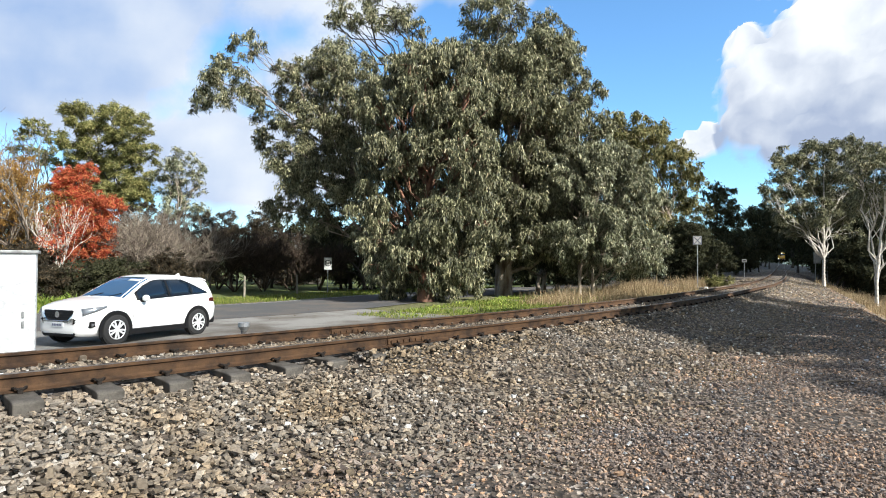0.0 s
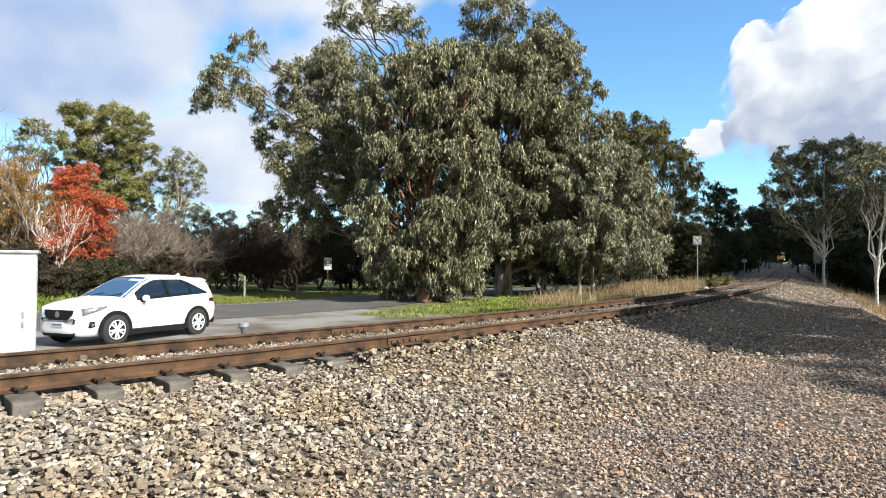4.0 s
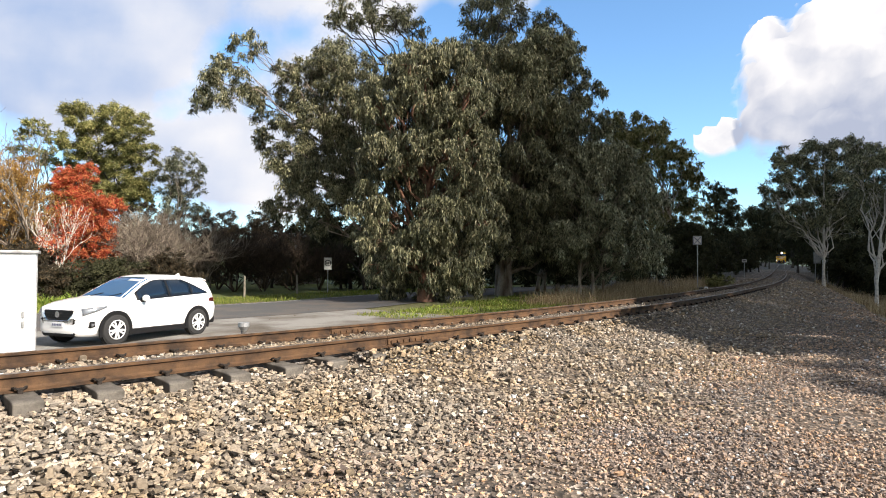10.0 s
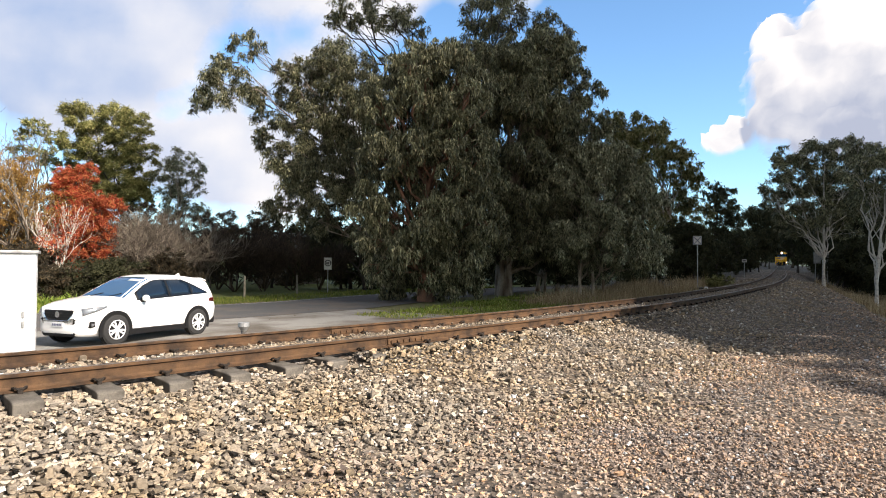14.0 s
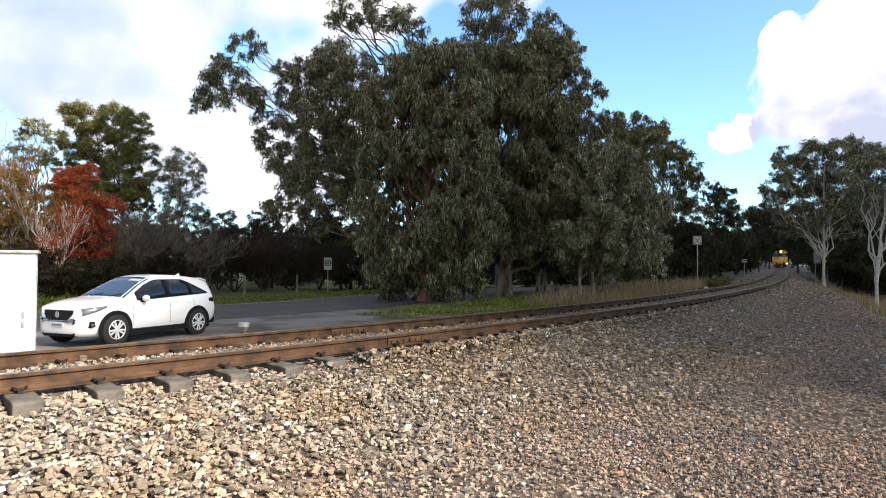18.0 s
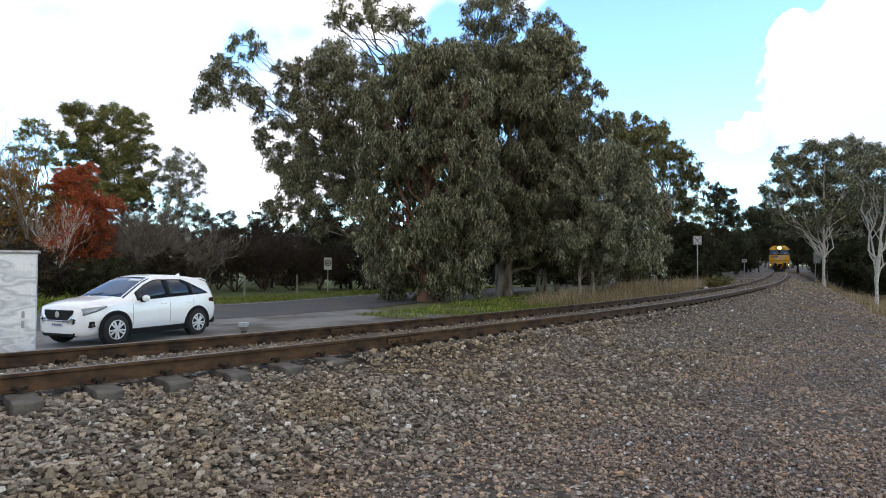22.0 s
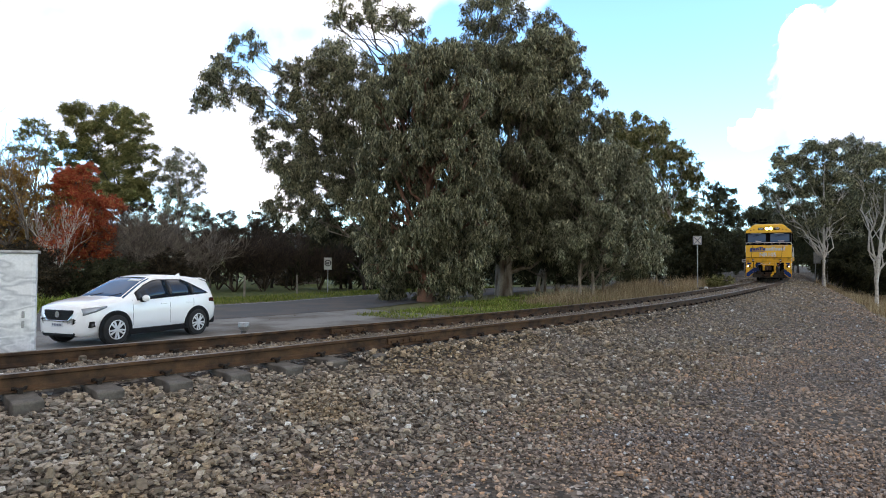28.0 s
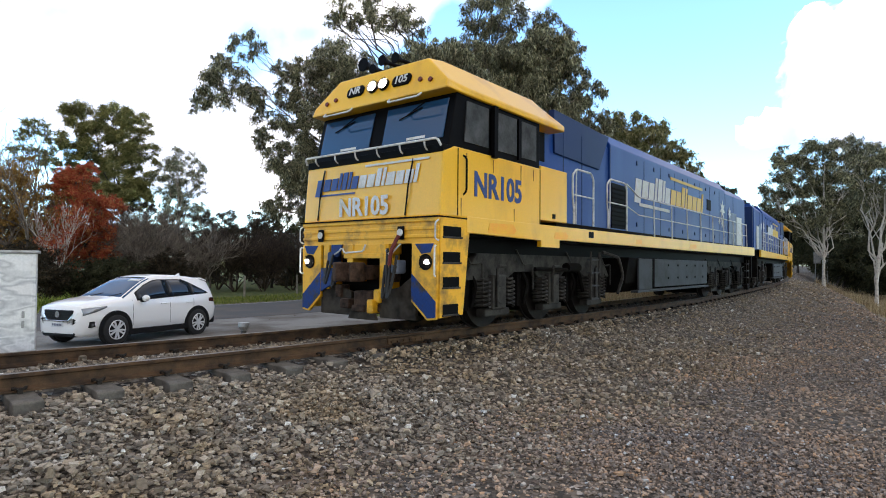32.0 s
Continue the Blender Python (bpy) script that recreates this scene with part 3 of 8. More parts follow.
def stones(name, x, y, z, size, rng, subdiv, mat, label):
    shapes = [stone_shape(rng, subdiv) for _ in range(24)]
    V, F, off = [], [], 0
    pick = rng.integers(0, 24, len(x))
    for k, (sv, sf) in enumerate(shapes):
        i = np.where(pick == k)[0]
        n = len(i)
        if not n:
            continue
        a, tilt, dr = rng.uniform(0, 6.28, n), rng.normal(0, 0.35, n), rng.uniform(0, 6.28, n)
        ca_, sa = np.cos(a), np.sin(a)
        R = np.zeros((n, 3, 3))
        R[:, 0, 0], R[:, 0, 1], R[:, 1, 0], R[:, 1, 1], R[:, 2, 2] = ca_, -sa, sa, ca_, 1
        T = np.zeros((n, 3, 3))
        T[:, 0, 0], T[:, 1, 1], T[:, 1, 2], T[:, 2, 1], T[:, 2, 2] = 1, np.cos(tilt), -np.sin(tilt), np.sin(tilt), np.cos(tilt)
        D = np.zeros((n, 3, 3))
        D[:, 0, 0], D[:, 0, 1], D[:, 1, 0], D[:, 1, 1], D[:, 2, 2] = np.cos(dr), -np.sin(dr), np.sin(dr), np.cos(dr), 1
        M = D @ T @ R
        P = np.einsum("nij,vj->nvi", M, sv) * size[i][:, None, None]
        P += np.stack([x[i], y[i], z[i]], -1)[:, None]
        V.append(P.reshape(-1, 3))
        F.append((sf[None] + (np.arange(n) * len(sv))[:, None, None]).reshape(-1, 3) + off)
        off += n * len(sv)
    ob = link_mesh(name, np.concatenate(V), F, mat)
    return tagged(ob, label, "gravel", kind="stuff")


def scatter(rng, n, r0, r1, a0, a1):
    """Places between two distances from the tripod, within two bearings, evenly by area."""
    r = np.sqrt(rng.uniform(r0 * r0, r1 * r1, n))
    a = rng.uniform(radians(a0), radians(a1), n)
    return r * np.sin(a), r * np.cos(a)


rng = np.random.default_rng(5)


def ballast_field(name, n, r0, r1, sub, grow, label):
    x, y = scatter(rng, n, r0, r1, -40, 41)
    s, v = to_track(x, y)
    # coarse ballast by the rails, finer stone out on the track beside it
    coarse = np.clip((4.9 - v + 0.7 * np.sin(s * 1.7) * np.sin(s * 0.6 + 1)) / 1.7, 0, 1)
    keep = (v > -2.6) & (v < np.interp(s, [-10, 4, 15, 32, 65], [40, 10, 6.5, 5.2, 3.3])) & ~((np.abs(np.abs(v) - 0.7525) < 0.1))
    ds = np.abs((s - S_SLEEP + SLEEPER_PITCH / 2) % SLEEPER_PITCH - SLEEPER_PITCH / 2)
    keep &= ~((v < np.where(s < 4.4, 1.30, 1.06)) & (v > 0.6) & (ds < 0.14))
    keep &= rng.uniform(0, 1, len(x)) > 0.35 * coarse
    x, y, s, v, coarse = x[keep], y[keep], s[keep], v[keep], coarse[keep]
    size = (0.0155 + 0.01 * coarse * (1.0 if r1 < 14 else 0.4)) * np.exp(rng.normal(0, 0.3, len(x))) * grow * np.where(np.abs(v) < 0.7, 0.7, 1.0)
    z = ground_sv(s, v) + size * rng.uniform(-0.7, 1.5, len(x)) + 0.12 * (s > 4.4) * np.clip(1 - np.abs(v - 1.2) / 0.35, 0, 1)
    near = coarse > rng.uniform(0, 1, len(x))
    for pick, mat, what in ((near, BALLAST, "coarse grey-brown crushed ballast stones"), (~near, GRAVEL, label)):
        stones(name, x[pick], y[pick], z[pick], size[pick], rng, sub, mat, what)


ballast_field("ballast", 62000, 3.0, 7.0, True, 1.07, "loose reddish-brown and grey gravel stones")
ballast_field("ballast_stones", 66000, 7.0, 13.0, True, 1.17, "loose reddish-brown and grey gravel stones")
ballast_field("gravel", 120000, 13.0, 30.0, False, 1.6, "brown and grey gravel along the track")
ballast_field("far_gravel", 120000, 30.0, 62.0, False, 2.6, "brown and grey gravel along the track")
# ---- plants
def bend(rng, a, b, n, wobble, sag=0.0):
    a, b = np.asarray(a, float), np.asarray(b, float)
    t = np.linspace(0, 1, n)[:, None]
    p = a + (b - a) * t
    L = np.linalg.norm(b - a)
    j = rng.normal(0, wobble * L, (n, 3))
    j[0] = j[-1] = 0
    p = p + j
    p[:, 2] += sag * L * (t[:, 0] * (1 - t[:, 0])) * 4
    return p


def join(chunks):
    V, F, o = [], [], 0
    for v, f in chunks:
        V.append(v)
        F.append(f + o)
        o += len(v)
    return np.concatenate(V), np.concatenate(F)


def leaves(rng, centres, radii, per, length, width, droop):
    """Pointed leaves strung along hanging twigs round the centres; verts and triangles."""
    n = int(per.sum())
    which = np.repeat(np.arange(len(centres)), per)
    rad = radii[which]
    # each leaf belongs to one twig of its spray; the twig starts in the upper dome and hangs
    strings = 11
    sid = rng.integers(0, strings, n)
    dirs = rng.normal(size=(len(centres), strings, 3))
    dirs /= np.linalg.norm(dirs, axis=2)[:, :, None]
    dirs[:, :, 2] = np.abs(dirs[:, :, 2]) * 0.8 - 0.25
    reach = rng.uniform(0.25, 1.0, (len(centres), strings))
    hang = rng.uniform(0.4, 1.0, (len(centres), strings)) * (0.35 + 1.25 * droop)
    d = dirs[which, sid]
    t = rng.uniform(0, 1, n)
    out = reach[which, sid] * (0.55 + 0.45 * np.sqrt(t))
    off = d * (out * rad)[:, None]
    off[:, 2] += 0.35 * droop * rad - t * t * hang[which, sid] * rad
    spread = (0.30 - 0.13 * min(droop, 1.0)) * (1 - 0.45 * t)
    off += rng.normal(size=(n, 3)) * (spread * rad)[:, None]
    p = centres[which] + off
    ax = rng.normal(0, 0.5, (n, 3)) + np.array([0, 0, -1.0]) * droop * 1.7 + d * 0.5
    ax /= np.linalg.norm(ax, axis=1)[:, None]
    sd = np.cross(ax, rng.normal(size=(n, 3)))
    sd /= np.linalg.norm(sd, axis=1)[:, None]
    L = length * np.exp(rng.normal(0, 0.3, n))[:, None]
    Wd = width * np.exp(rng.normal(0, 0.25, n))[:, None]
    P = np.stack([p - sd * Wd, p + sd * Wd, p + ax * L], 1)
    return P.reshape(-1, 3), np.arange(n * 3).reshape(-1, 3)


def dome(seed, cx, cy, z0, z1, rx, ry, n, r, shoulders=((0, 0.72), (0.3, 1.0), (0.75, 0.92), (0.92, 0.66), (1, 0.25))):
    """Masses of foliage over a tall rounded crown, evenly by turns of a spiral, uneven in size and reach."""
    rng = np.random.default_rng(seed)
    out = []
    for k in range(n):
        t = (k + 0.5) / n
        a = k * 2.39996 + rng.normal(0, 0.25)
        w = float(np.interp(t, [q[0] for q in shoulders], [q[1] for q in shoulders]))
        q = w * rng.uniform(0.7, 1.03)
        rr = r * rng.uniform(0.75, 1.2)
        if k % 3 == 0:
            out.append((cx + 0.4 * q * rx * math.cos(a + 2), cy + 0.4 * q * ry * math.sin(a + 2), z0 + r * 0.7 + t * (z1 - z0 - 1.6 * r), r * 1.1))
        out.append((cx + q * (rx - 0.6 * r) * math.cos(a), cy + q * (ry - 0.6 * r) * math.sin(a), z0 + r * 0.6 + t * (z1 - z0 - 1.3 * r) + rng.normal(0, 0.3), rr))
    return out


def tree(name, base, blobs, seed, leaf_mat, bark, label, trunk_r=0.25, density=1.0, leaf=0.19, droop=0.6, fork=0.35, stems=1, shape=(0.5, 1.05), category="tree", twigs=2, lean=0.0, group=""):
    """A tree from the ground at base (x, y): stems that fork to each mass of foliage (x, y, z, radius)."""
    rng = np.random.default_rng(seed)
    bx, by = base
    z0 = gz(bx, by) - 0.15
    blobs = np.array(blobs, float)
    top = blobs[:, 2].max()
    mid = np.average(blobs[:, :3], axis=0, weights=blobs[:, 3])
    thing = empty(name, pose(bx, by, z0))
    org = np.array([bx, by, z0])
    limbs = []
    forks = []
    for k in range(stems):
        root = org + np.array([rng.normal(0, 0.5), rng.normal(0, 0.5), 0]) * (stems > 1)
        tip = np.array([mid[0] + rng.normal(0, 0.8) * (stems > 1), mid[1] + rng.normal(0, 0.6), z0 + (top - z0) * rng.uniform(0.78, 0.88)])
        p = bend(rng, root, tip, 9, 0.016)
        p[:, :2] = root[:2] + (p[:, :2] - root[:2]) * (np.linspace(0, 1, 9) ** (1.3 + lean))[:, None]
        rr = trunk_r * np.linspace(1, 0.2, 9) * rng.uniform(0.75, 1.05)
        rr[0] *= 1.35
        limbs.append(tube(p, rr, 9))
        forks.append((p, rr))
    cents, rads, pers = [], [], []
    for bxx, byy, bzz, br in blobs:
        c = np.array([bxx, byy, bzz])
        p, rr = forks[int(rng.integers(len(forks)))]
        cost = np.abs(p[:, 2] - (z0 + (bzz - z0) * rng.uniform(fork, fork + 0.4)))
        i = int(np.argmin(cost[:-1])) if len(cost) > 1 else 0
        i = max(i, 1)
        pl = bend(rng, p[i], c, 9, 0.034, 0.07)
        r_l = min(rr[i] * 0.6, 0.018 * np.linalg.norm(c - p[i]) + 0.03)
        limbs.append(tube(pl, np.linspace(r_l, r_l * 0.25, 9), 6))
        ns = max(int(11 + 9 * br), 8)
        d = rng.normal(size=(ns, 3))
        d /= np.linalg.norm(d, axis=1)[:, None]
        sc = c + d * (rng.uniform(*shape, ns) * br)[:, None] * np.array([1, 1, 0.85])
        sr = br * rng.uniform(0.2, 0.38, ns)
        cents.append(sc)
        rads.append(sr)
        pers.append(np.maximum((density * 470 * sr * sr / (leaf * leaf) * 0.085), 4).astype(int))
        for k in range(min(ns, int(twigs * 4))):
            q = pl[int(rng.integers(4, 9))]
            limbs.append(tube(bend(rng, q, sc[k], 4, 0.08, 0.04), np.linspace(r_l * 0.35, 0.012, 4), 4))
    v, f = join(limbs)
    tr = link_mesh("trunk", v - org, [f], bark, thing, smooth=True)
    v, f = leaves(rng, np.concatenate(cents), np.concatenate(rads), np.concatenate(pers), leaf, leaf * 0.15, droop)
    cr = link_mesh("crown", v - org, [f], leaf_mat, thing)
    cr["kind"] = "stuff"
    tagged(thing, label, category, group=group)
    return thing


def grow(rng, root, up, length, radius, depth, spread, out, up_pull=0.15, split=3):
    """Branching wood: adds tubes to out and returns the tips."""
    p = [np.asarray(root, float)]
    d = np.asarray(up, float) / np.linalg.norm(up)
    n = 4 if depth else 3
    for _ in range(n):
        d = d + rng.normal(0, 0.13, 3) + np.array([0, 0, up_pull * 0.4])
        d /= np.linalg.norm(d)
        p.append(p[-1] + d * length / n)
    out.append(tube(p, np.maximum(np.linspace(radius, radius * 0.6, n + 1), 0.011), 6 if radius > 0.03 else (4 if radius > 0.012 else 3)))
    if depth == 0:
        return [p[-1], p[-2]]
    tips = []
    for k in range(split):
        a = rng.normal(size=3)
        a -= d * (a @ d)
        a /= np.linalg.norm(a)
        nd = d + a * spread * rng.uniform(0.6, 1.3)
        nd[2] += up_pull
        start = p[-1] if k == 0 else p[int(rng.integers(2, n + 1))]
        tips += grow(rng, start, nd, length * rng.uniform(0.6, 0.85), radius * 0.58, depth - 1, spread, out, up_pull, split)
    return tips


def bare_tree(name, base, height, seed, bark, label, depth=4, spread=0.6, stems=3, radius=0.07, split=3, leaf_mat=None, leaf_n=0, leaf=0.1, up_pull=0.15, tall=0.36, near=None, category="tree", splay=0.35):
    """A deciduous tree or shrub with its branches to be seen, with few leaves or none."""
    rng = np.random.default_rng(seed)
    bx, by = base
    z0 = gz(bx, by) - 0.1
    thing = empty(name, pose(bx, by, z0))
    out, tips = [], []
    for k in range(stems):
        a = rng.uniform(0, 6.28)
        up = np.array([math.cos(a) * splay, math.sin(a) * splay, 1.0]) if stems > 1 else np.array([0.02, 0, 1.0])
        tips += grow(rng, (rng.normal(0, 0.08), rng.normal(0, 0.08), 0), up, height * tall, radius * rng.uniform(0.7, 1.1), depth, spread, out, up_pull, split)
    v, f = join(out)
    v[:, 2] *= height / max(v[:, 2].max(), 0.1)
    link_mesh("wood", v, [f], bark, thing)
    if leaf_mat and leaf_n:
        tips = np.array(tips)
        tips[:, 2] *= height / max(tips[:, 2].max(), 0.1)
        if near is not None:
            w = np.linalg.norm((tips - np.array(near[:3])) / np.array(near[3]), axis=1) < 1
            if w.sum() > 3:
                tips = tips[w]
        per = np.full(len(tips), max(int(leaf_n / len(tips)), 1))
        v, f = leaves(rng, tips, np.full(len(tips), leaf * 3.2), per, leaf, leaf * 0.34, 0.2)
        cr = link_mesh("foliage", v, [f], leaf_mat, thing)
        cr["kind"] = "stuff"
    return tagged(thing, label, category)


def blades(name, pts, rng, h, w, mat, label, category="grass", curl=0.4, per=1):
    """Upright blades at points (x, y); each a bent pair of quads."""
    pts = np.repeat(np.asarray(pts, float), per, 0)
    n = len(pts)
    z = ground(pts[:, 0], pts[:, 1]) - 0.02
    a = rng.uniform(0, 6.28, n)
    hh = h * np.exp(rng.normal(0, 0.35, n))
    out = np.stack([np.cos(a), np.sin(a)], 1) * (hh * curl * rng.uniform(0.1, 1, n))[:, None]
    sd = np.stack([-np.sin(a), np.cos(a), 0 * a], 1) * (w * rng.uniform(0.6, 1.3, n))[:, None]
    p0 = np.column_stack([pts, z])
    p1 = p0 + np.column_stack([out * 0.3, hh * 0.6])
    p2 = p0 + np.column_stack([out, hh])
    P = np.stack([p0 - sd, p0 + sd, p1 + sd * 0.8, p1 - sd * 0.8, p2], 1).reshape(-1, 3)
    i = np.arange(n)[:, None] * 5
    ob = link_mesh(name, P, [i + np.array([[0, 1, 2, 3]]), i + np.array([[3, 2, 4]])], mat)
    return tagged(ob, label, category, kind="stuff")
# ---- trees, shrubs and grass
tree("gum_tree", (-3.5, 36.0), [(-12.8, 34.2, 11.4, 1.66), (-11.8, 35.1, 14.0, 1.04), (-14.9, 36.5, 11.0, 1.04), (-10.6, 36.0, 10.5, 1.45), (-9.3, 34.9, 12.6, 0.9), (-7.7, 35.5, 9.4, 2.07), (-6.4, 35.6, 12.5, 2.14), (-8.8, 34.6, 6.8, 1.66), (-10.7, 36.4, 8.5, 1.11), (-7.4, 34.2, 5.4, 2.0), (-5.6, 35.4, 6.6, 2.07), (-9.8, 36.0, 4.3, 1.24), (-7.4, 35.7, 3.9, 1.52), (-5.1, 36.2, 9.6, 2.07), (-13.8, 36.2, 13.4, 0.83), (-8.6, 35.5, 12.0, 1.5), (-7.0, 36.0, 13.2, 1.3), (-5.6, 35.0, 11.0, 1.6), (-8.2, 35.0, 9.4, 1.5), (-6.4, 36.0, 8.0, 1.6), (-9.6, 35.5, 7.2, 1.2), (-5.2, 36.0, 2.6, 1.0), (-5.4, 35.0, 4.6, 1.5), (-4.6, 36.5, 12.8, 1.3)], 11, LEAF_GUM, BARK,
     "tall gum tree with pale limbs reaching out over the road", trunk_r=0.32, density=0.9)
tree("gum_tree", (-0.9, 31.0), dome(121, -0.9, 31.2, -0.9, 13.0, 3.8, 3.0, 46, 1.3) + [(-3.9, 30.6, 4.2, 1.0), (-4.0, 30.4, 2.2, 1.0), (-3.4, 30.2, 0.7, 0.9), (1.7, 29.6, 6.0, 1.4), (2.4, 29.8, 3.0, 1.3), (1.0, 29.3, 9.0, 1.3)], 12, LEAF_GUM, BARK_RED,
     "broad gum tree with drooping olive foliage and red-brown bark", trunk_r=0.4, droop=1.0, density=1.05, leaf=0.2)
tree("gum_tree", (0.7, 43.0), [(-6.7, 41.6, 18.7, 1.49), (-8.2, 42.8, 18.7, 0.83), (-3.9, 41.8, 18.7, 1.73), (-2.2, 43.2, 18.4, 1.16), (2.7, 43.4, 19.4, 1.73), (4.6, 41.6, 19.0, 1.65), (4.0, 44.1, 17.5, 2.06), (7.7, 43.1, 18.4, 1.49), (1.4, 43.5, 16.0, 2.06), (6.2, 44.3, 15.8, 2.27), (8.8, 42.5, 16.9, 1.07), (-5.8, 43.5, 21.4, 1.65), (4.0, 43.9, 21.7, 1.65)], 13, LEAF_GUM, BARK_DARK,
     "tall gum tree with an open dark crown behind others", trunk_r=0.4, density=0.6, leaf=0.24)
tree("gum_tree", (3.6, 36.5), dome(141, 5.1, 36.3, 0.5, 15.4, 5.0, 3.6, 56, 1.5, ((0, 0.8), (0.3, 0.95), (0.65, 0.98), (0.85, 0.72), (1, 0.35))) + [(9.3, 36.3, 9.6, 1.2), (8.7, 35.6, 11.6, 1.2), (1.6, 35.0, 13.6, 1.3)], 14, LEAF_GUM, BARK,
     "dense tall gum tree with hanging olive-grey leaves", trunk_r=0.24, stems=3, droop=0.8, density=0.95, leaf=0.21)
tree("gum_tree", (8.5, 34.0), dome(151, 9.1, 34.2, 0.1, 8.6, 4.0, 2.8, 34, 1.2, ((0, 0.85), (0.35, 1.0), (0.7, 0.85), (1, 0.35))) + [(12.3, 34.6, 4.6, 1.2), (12.8, 34.9, 2.0, 1.0)], 15, LEAF_GUM_PALE, BARK,
     "gum tree with low grey-green branches beside the line", trunk_r=0.11, droop=0.7, stems=3, density=0.95, leaf=0.19)
tree("gum_tree", (6.8, 40.0), [(6.6, 41.2, 2.1, 1.92), (8.0, 38.5, 1.3, 1.54), (4.4, 39.6, 0.9, 1.54), (9.9, 38.6, 0.9, 1.54), (12.5, 38.7, 2.0, 1.92), (8.0, 38.5, 4.2, 2.3)], 16, LEAF_GUM_SHADED, BARK,
     "young gum tree with several pale leaning stems", trunk_r=0.2, stems=3, density=0.8)
tree("gum_tree", (22.9, 58.1), [(17.6, 58.0, 14.9, 1.9), (19.9, 57.2, 14.0, 1.8), (22.2, 57.6, 12.4, 1.7), (15.8, 58.0, 13.0, 1.9), (16.2, 57.0, 10.4, 2.2), (18.0, 59.4, 14.0, 2.12), (19.7, 55.9, 12.5, 2.23), (22.4, 56.8, 10.5, 2.23), (24.6, 57.8, 9.0, 1.45), (23.2, 59.6, 6.9, 2.23), (20.0, 60.4, 10.8, 2.5), (25.4, 58.6, 6.0, 1.45), (17.6, 56.1, 7.9, 2.78), (20.4, 58.2, 4.8, 2.78), (24.0, 58.8, 3.2, 1.89)], 17, LEAF_GUM_GOLD, BARK,
     "gum tree with a yellowish crown and pale branches", trunk_r=0.3, leaf=0.34, density=0.8)
tree("gum_tree", (36.9, 80.1), [(36.1, 78.1, 10.3, 1.69), (39.0, 80.3, 10.6, 1.23), (37.7, 79.2, 7.8, 2.3), (36.4, 80.4, 4.8, 2.61), (39.3, 80.9, 3.2, 2.61), (36.0, 80.6, 1.3, 1.54)], 30, LEAF_GUM_SHADED, BARK_DARK,
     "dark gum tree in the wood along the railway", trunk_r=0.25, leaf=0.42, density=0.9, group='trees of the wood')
tree("gum_tree", (51.5, 100.1), [(52.0, 100.0, 7.6, 3.26), (53.9, 100.1, 9.6, 2.3), (49.3, 97.7, 3.7, 3.45), (54.3, 99.9, 4.8, 2.88), (51.1, 98.4, 1.7, 1.92)], 31, LEAF_GUM_SHADED, BARK_DARK,
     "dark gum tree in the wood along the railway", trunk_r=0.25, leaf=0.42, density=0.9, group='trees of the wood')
tree("gum_tree", (83.2, 150.2), [(83.5, 149.6, 13.1, 3.17), (85.9, 150.0, 12.4, 3.45), (85.6, 152.1, 8.2, 3.74), (87.4, 149.0, 9.5, 3.74), (80.7, 147.2, 4.4, 2.59)], 32, LEAF_GUM_SHADED, BARK_DARK,
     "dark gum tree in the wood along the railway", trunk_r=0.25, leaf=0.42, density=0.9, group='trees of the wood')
tree("gum_tree", (66.3, 110.1), [(66.6, 110.0, 9.9, 2.96), (67.4, 107.8, 7.2, 3.17), (66.8, 111.3, 5.2, 2.53), (68.8, 109.3, 4.1, 2.74), (66.7, 109.6, 2.2, 1.48)], 33, LEAF_GUM_SHADED, BARK_DARK,
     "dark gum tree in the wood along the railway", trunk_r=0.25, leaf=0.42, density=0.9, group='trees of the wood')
tree("gum_tree", (48.1, 70.1), [(49.7, 72.4, 3.8, 2.69), (50.3, 69.3, 5.0, 2.69), (45.6, 69.4, 3.0, 1.88), (49.6, 69.3, 1.7, 2.02), (53.0, 69.9, 3.1, 2.69)], 34, LEAF_GUM_SHADED, BARK_GREY,
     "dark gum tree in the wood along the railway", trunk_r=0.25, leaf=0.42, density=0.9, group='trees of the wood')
tree("gum_tree", (28.3, 66.1), [(27.4, 64.7, 0.9, 1.52), (30.2, 66.2, 0.9, 1.39), (27.0, 67.5, 1.6, 1.65), (29.0, 66.2, 2.8, 1.65)], 35, LEAF_GUM_SHADED, BARK_DARK,
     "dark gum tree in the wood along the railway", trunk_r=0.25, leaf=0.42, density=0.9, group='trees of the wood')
tree("gum_tree", (33.6, 52.0), [(30.6, 52.5, 10.9, 1.4), (33.9, 53.7, 10.9, 2.0), (35.9, 52.8, 11.4, 1.5), (32.5, 53.1, 8.7, 2.2), (35.9, 53.6, 8.0, 2.4), (31.4, 53.0, 6.8, 1.6), (28.3, 51.3, 7.6, 1.0), (29.6, 51.5, 9.0, 1.2), (33.2, 51.8, 5.6, 1.7), (35.8, 51.3, 9.4, 1.5), (37.5, 52.5, 10.6, 1.8), (37.8, 52.5, 7.4, 1.9), (29.5, 52.0, 6.4, 1.0), (30.5, 52.5, 5.0, 1.2), (31.8, 52.8, 4.0, 1.1), (34.8, 52.6, 4.4, 1.4), (36.5, 52.8, 5.2, 1.7)], 18, LEAF_GUM, BIRCH,
     "gum tree with white forked limbs beside the embankment", trunk_r=0.15, leaf=0.24, density=0.85, fork=0.22, droop=0.4)
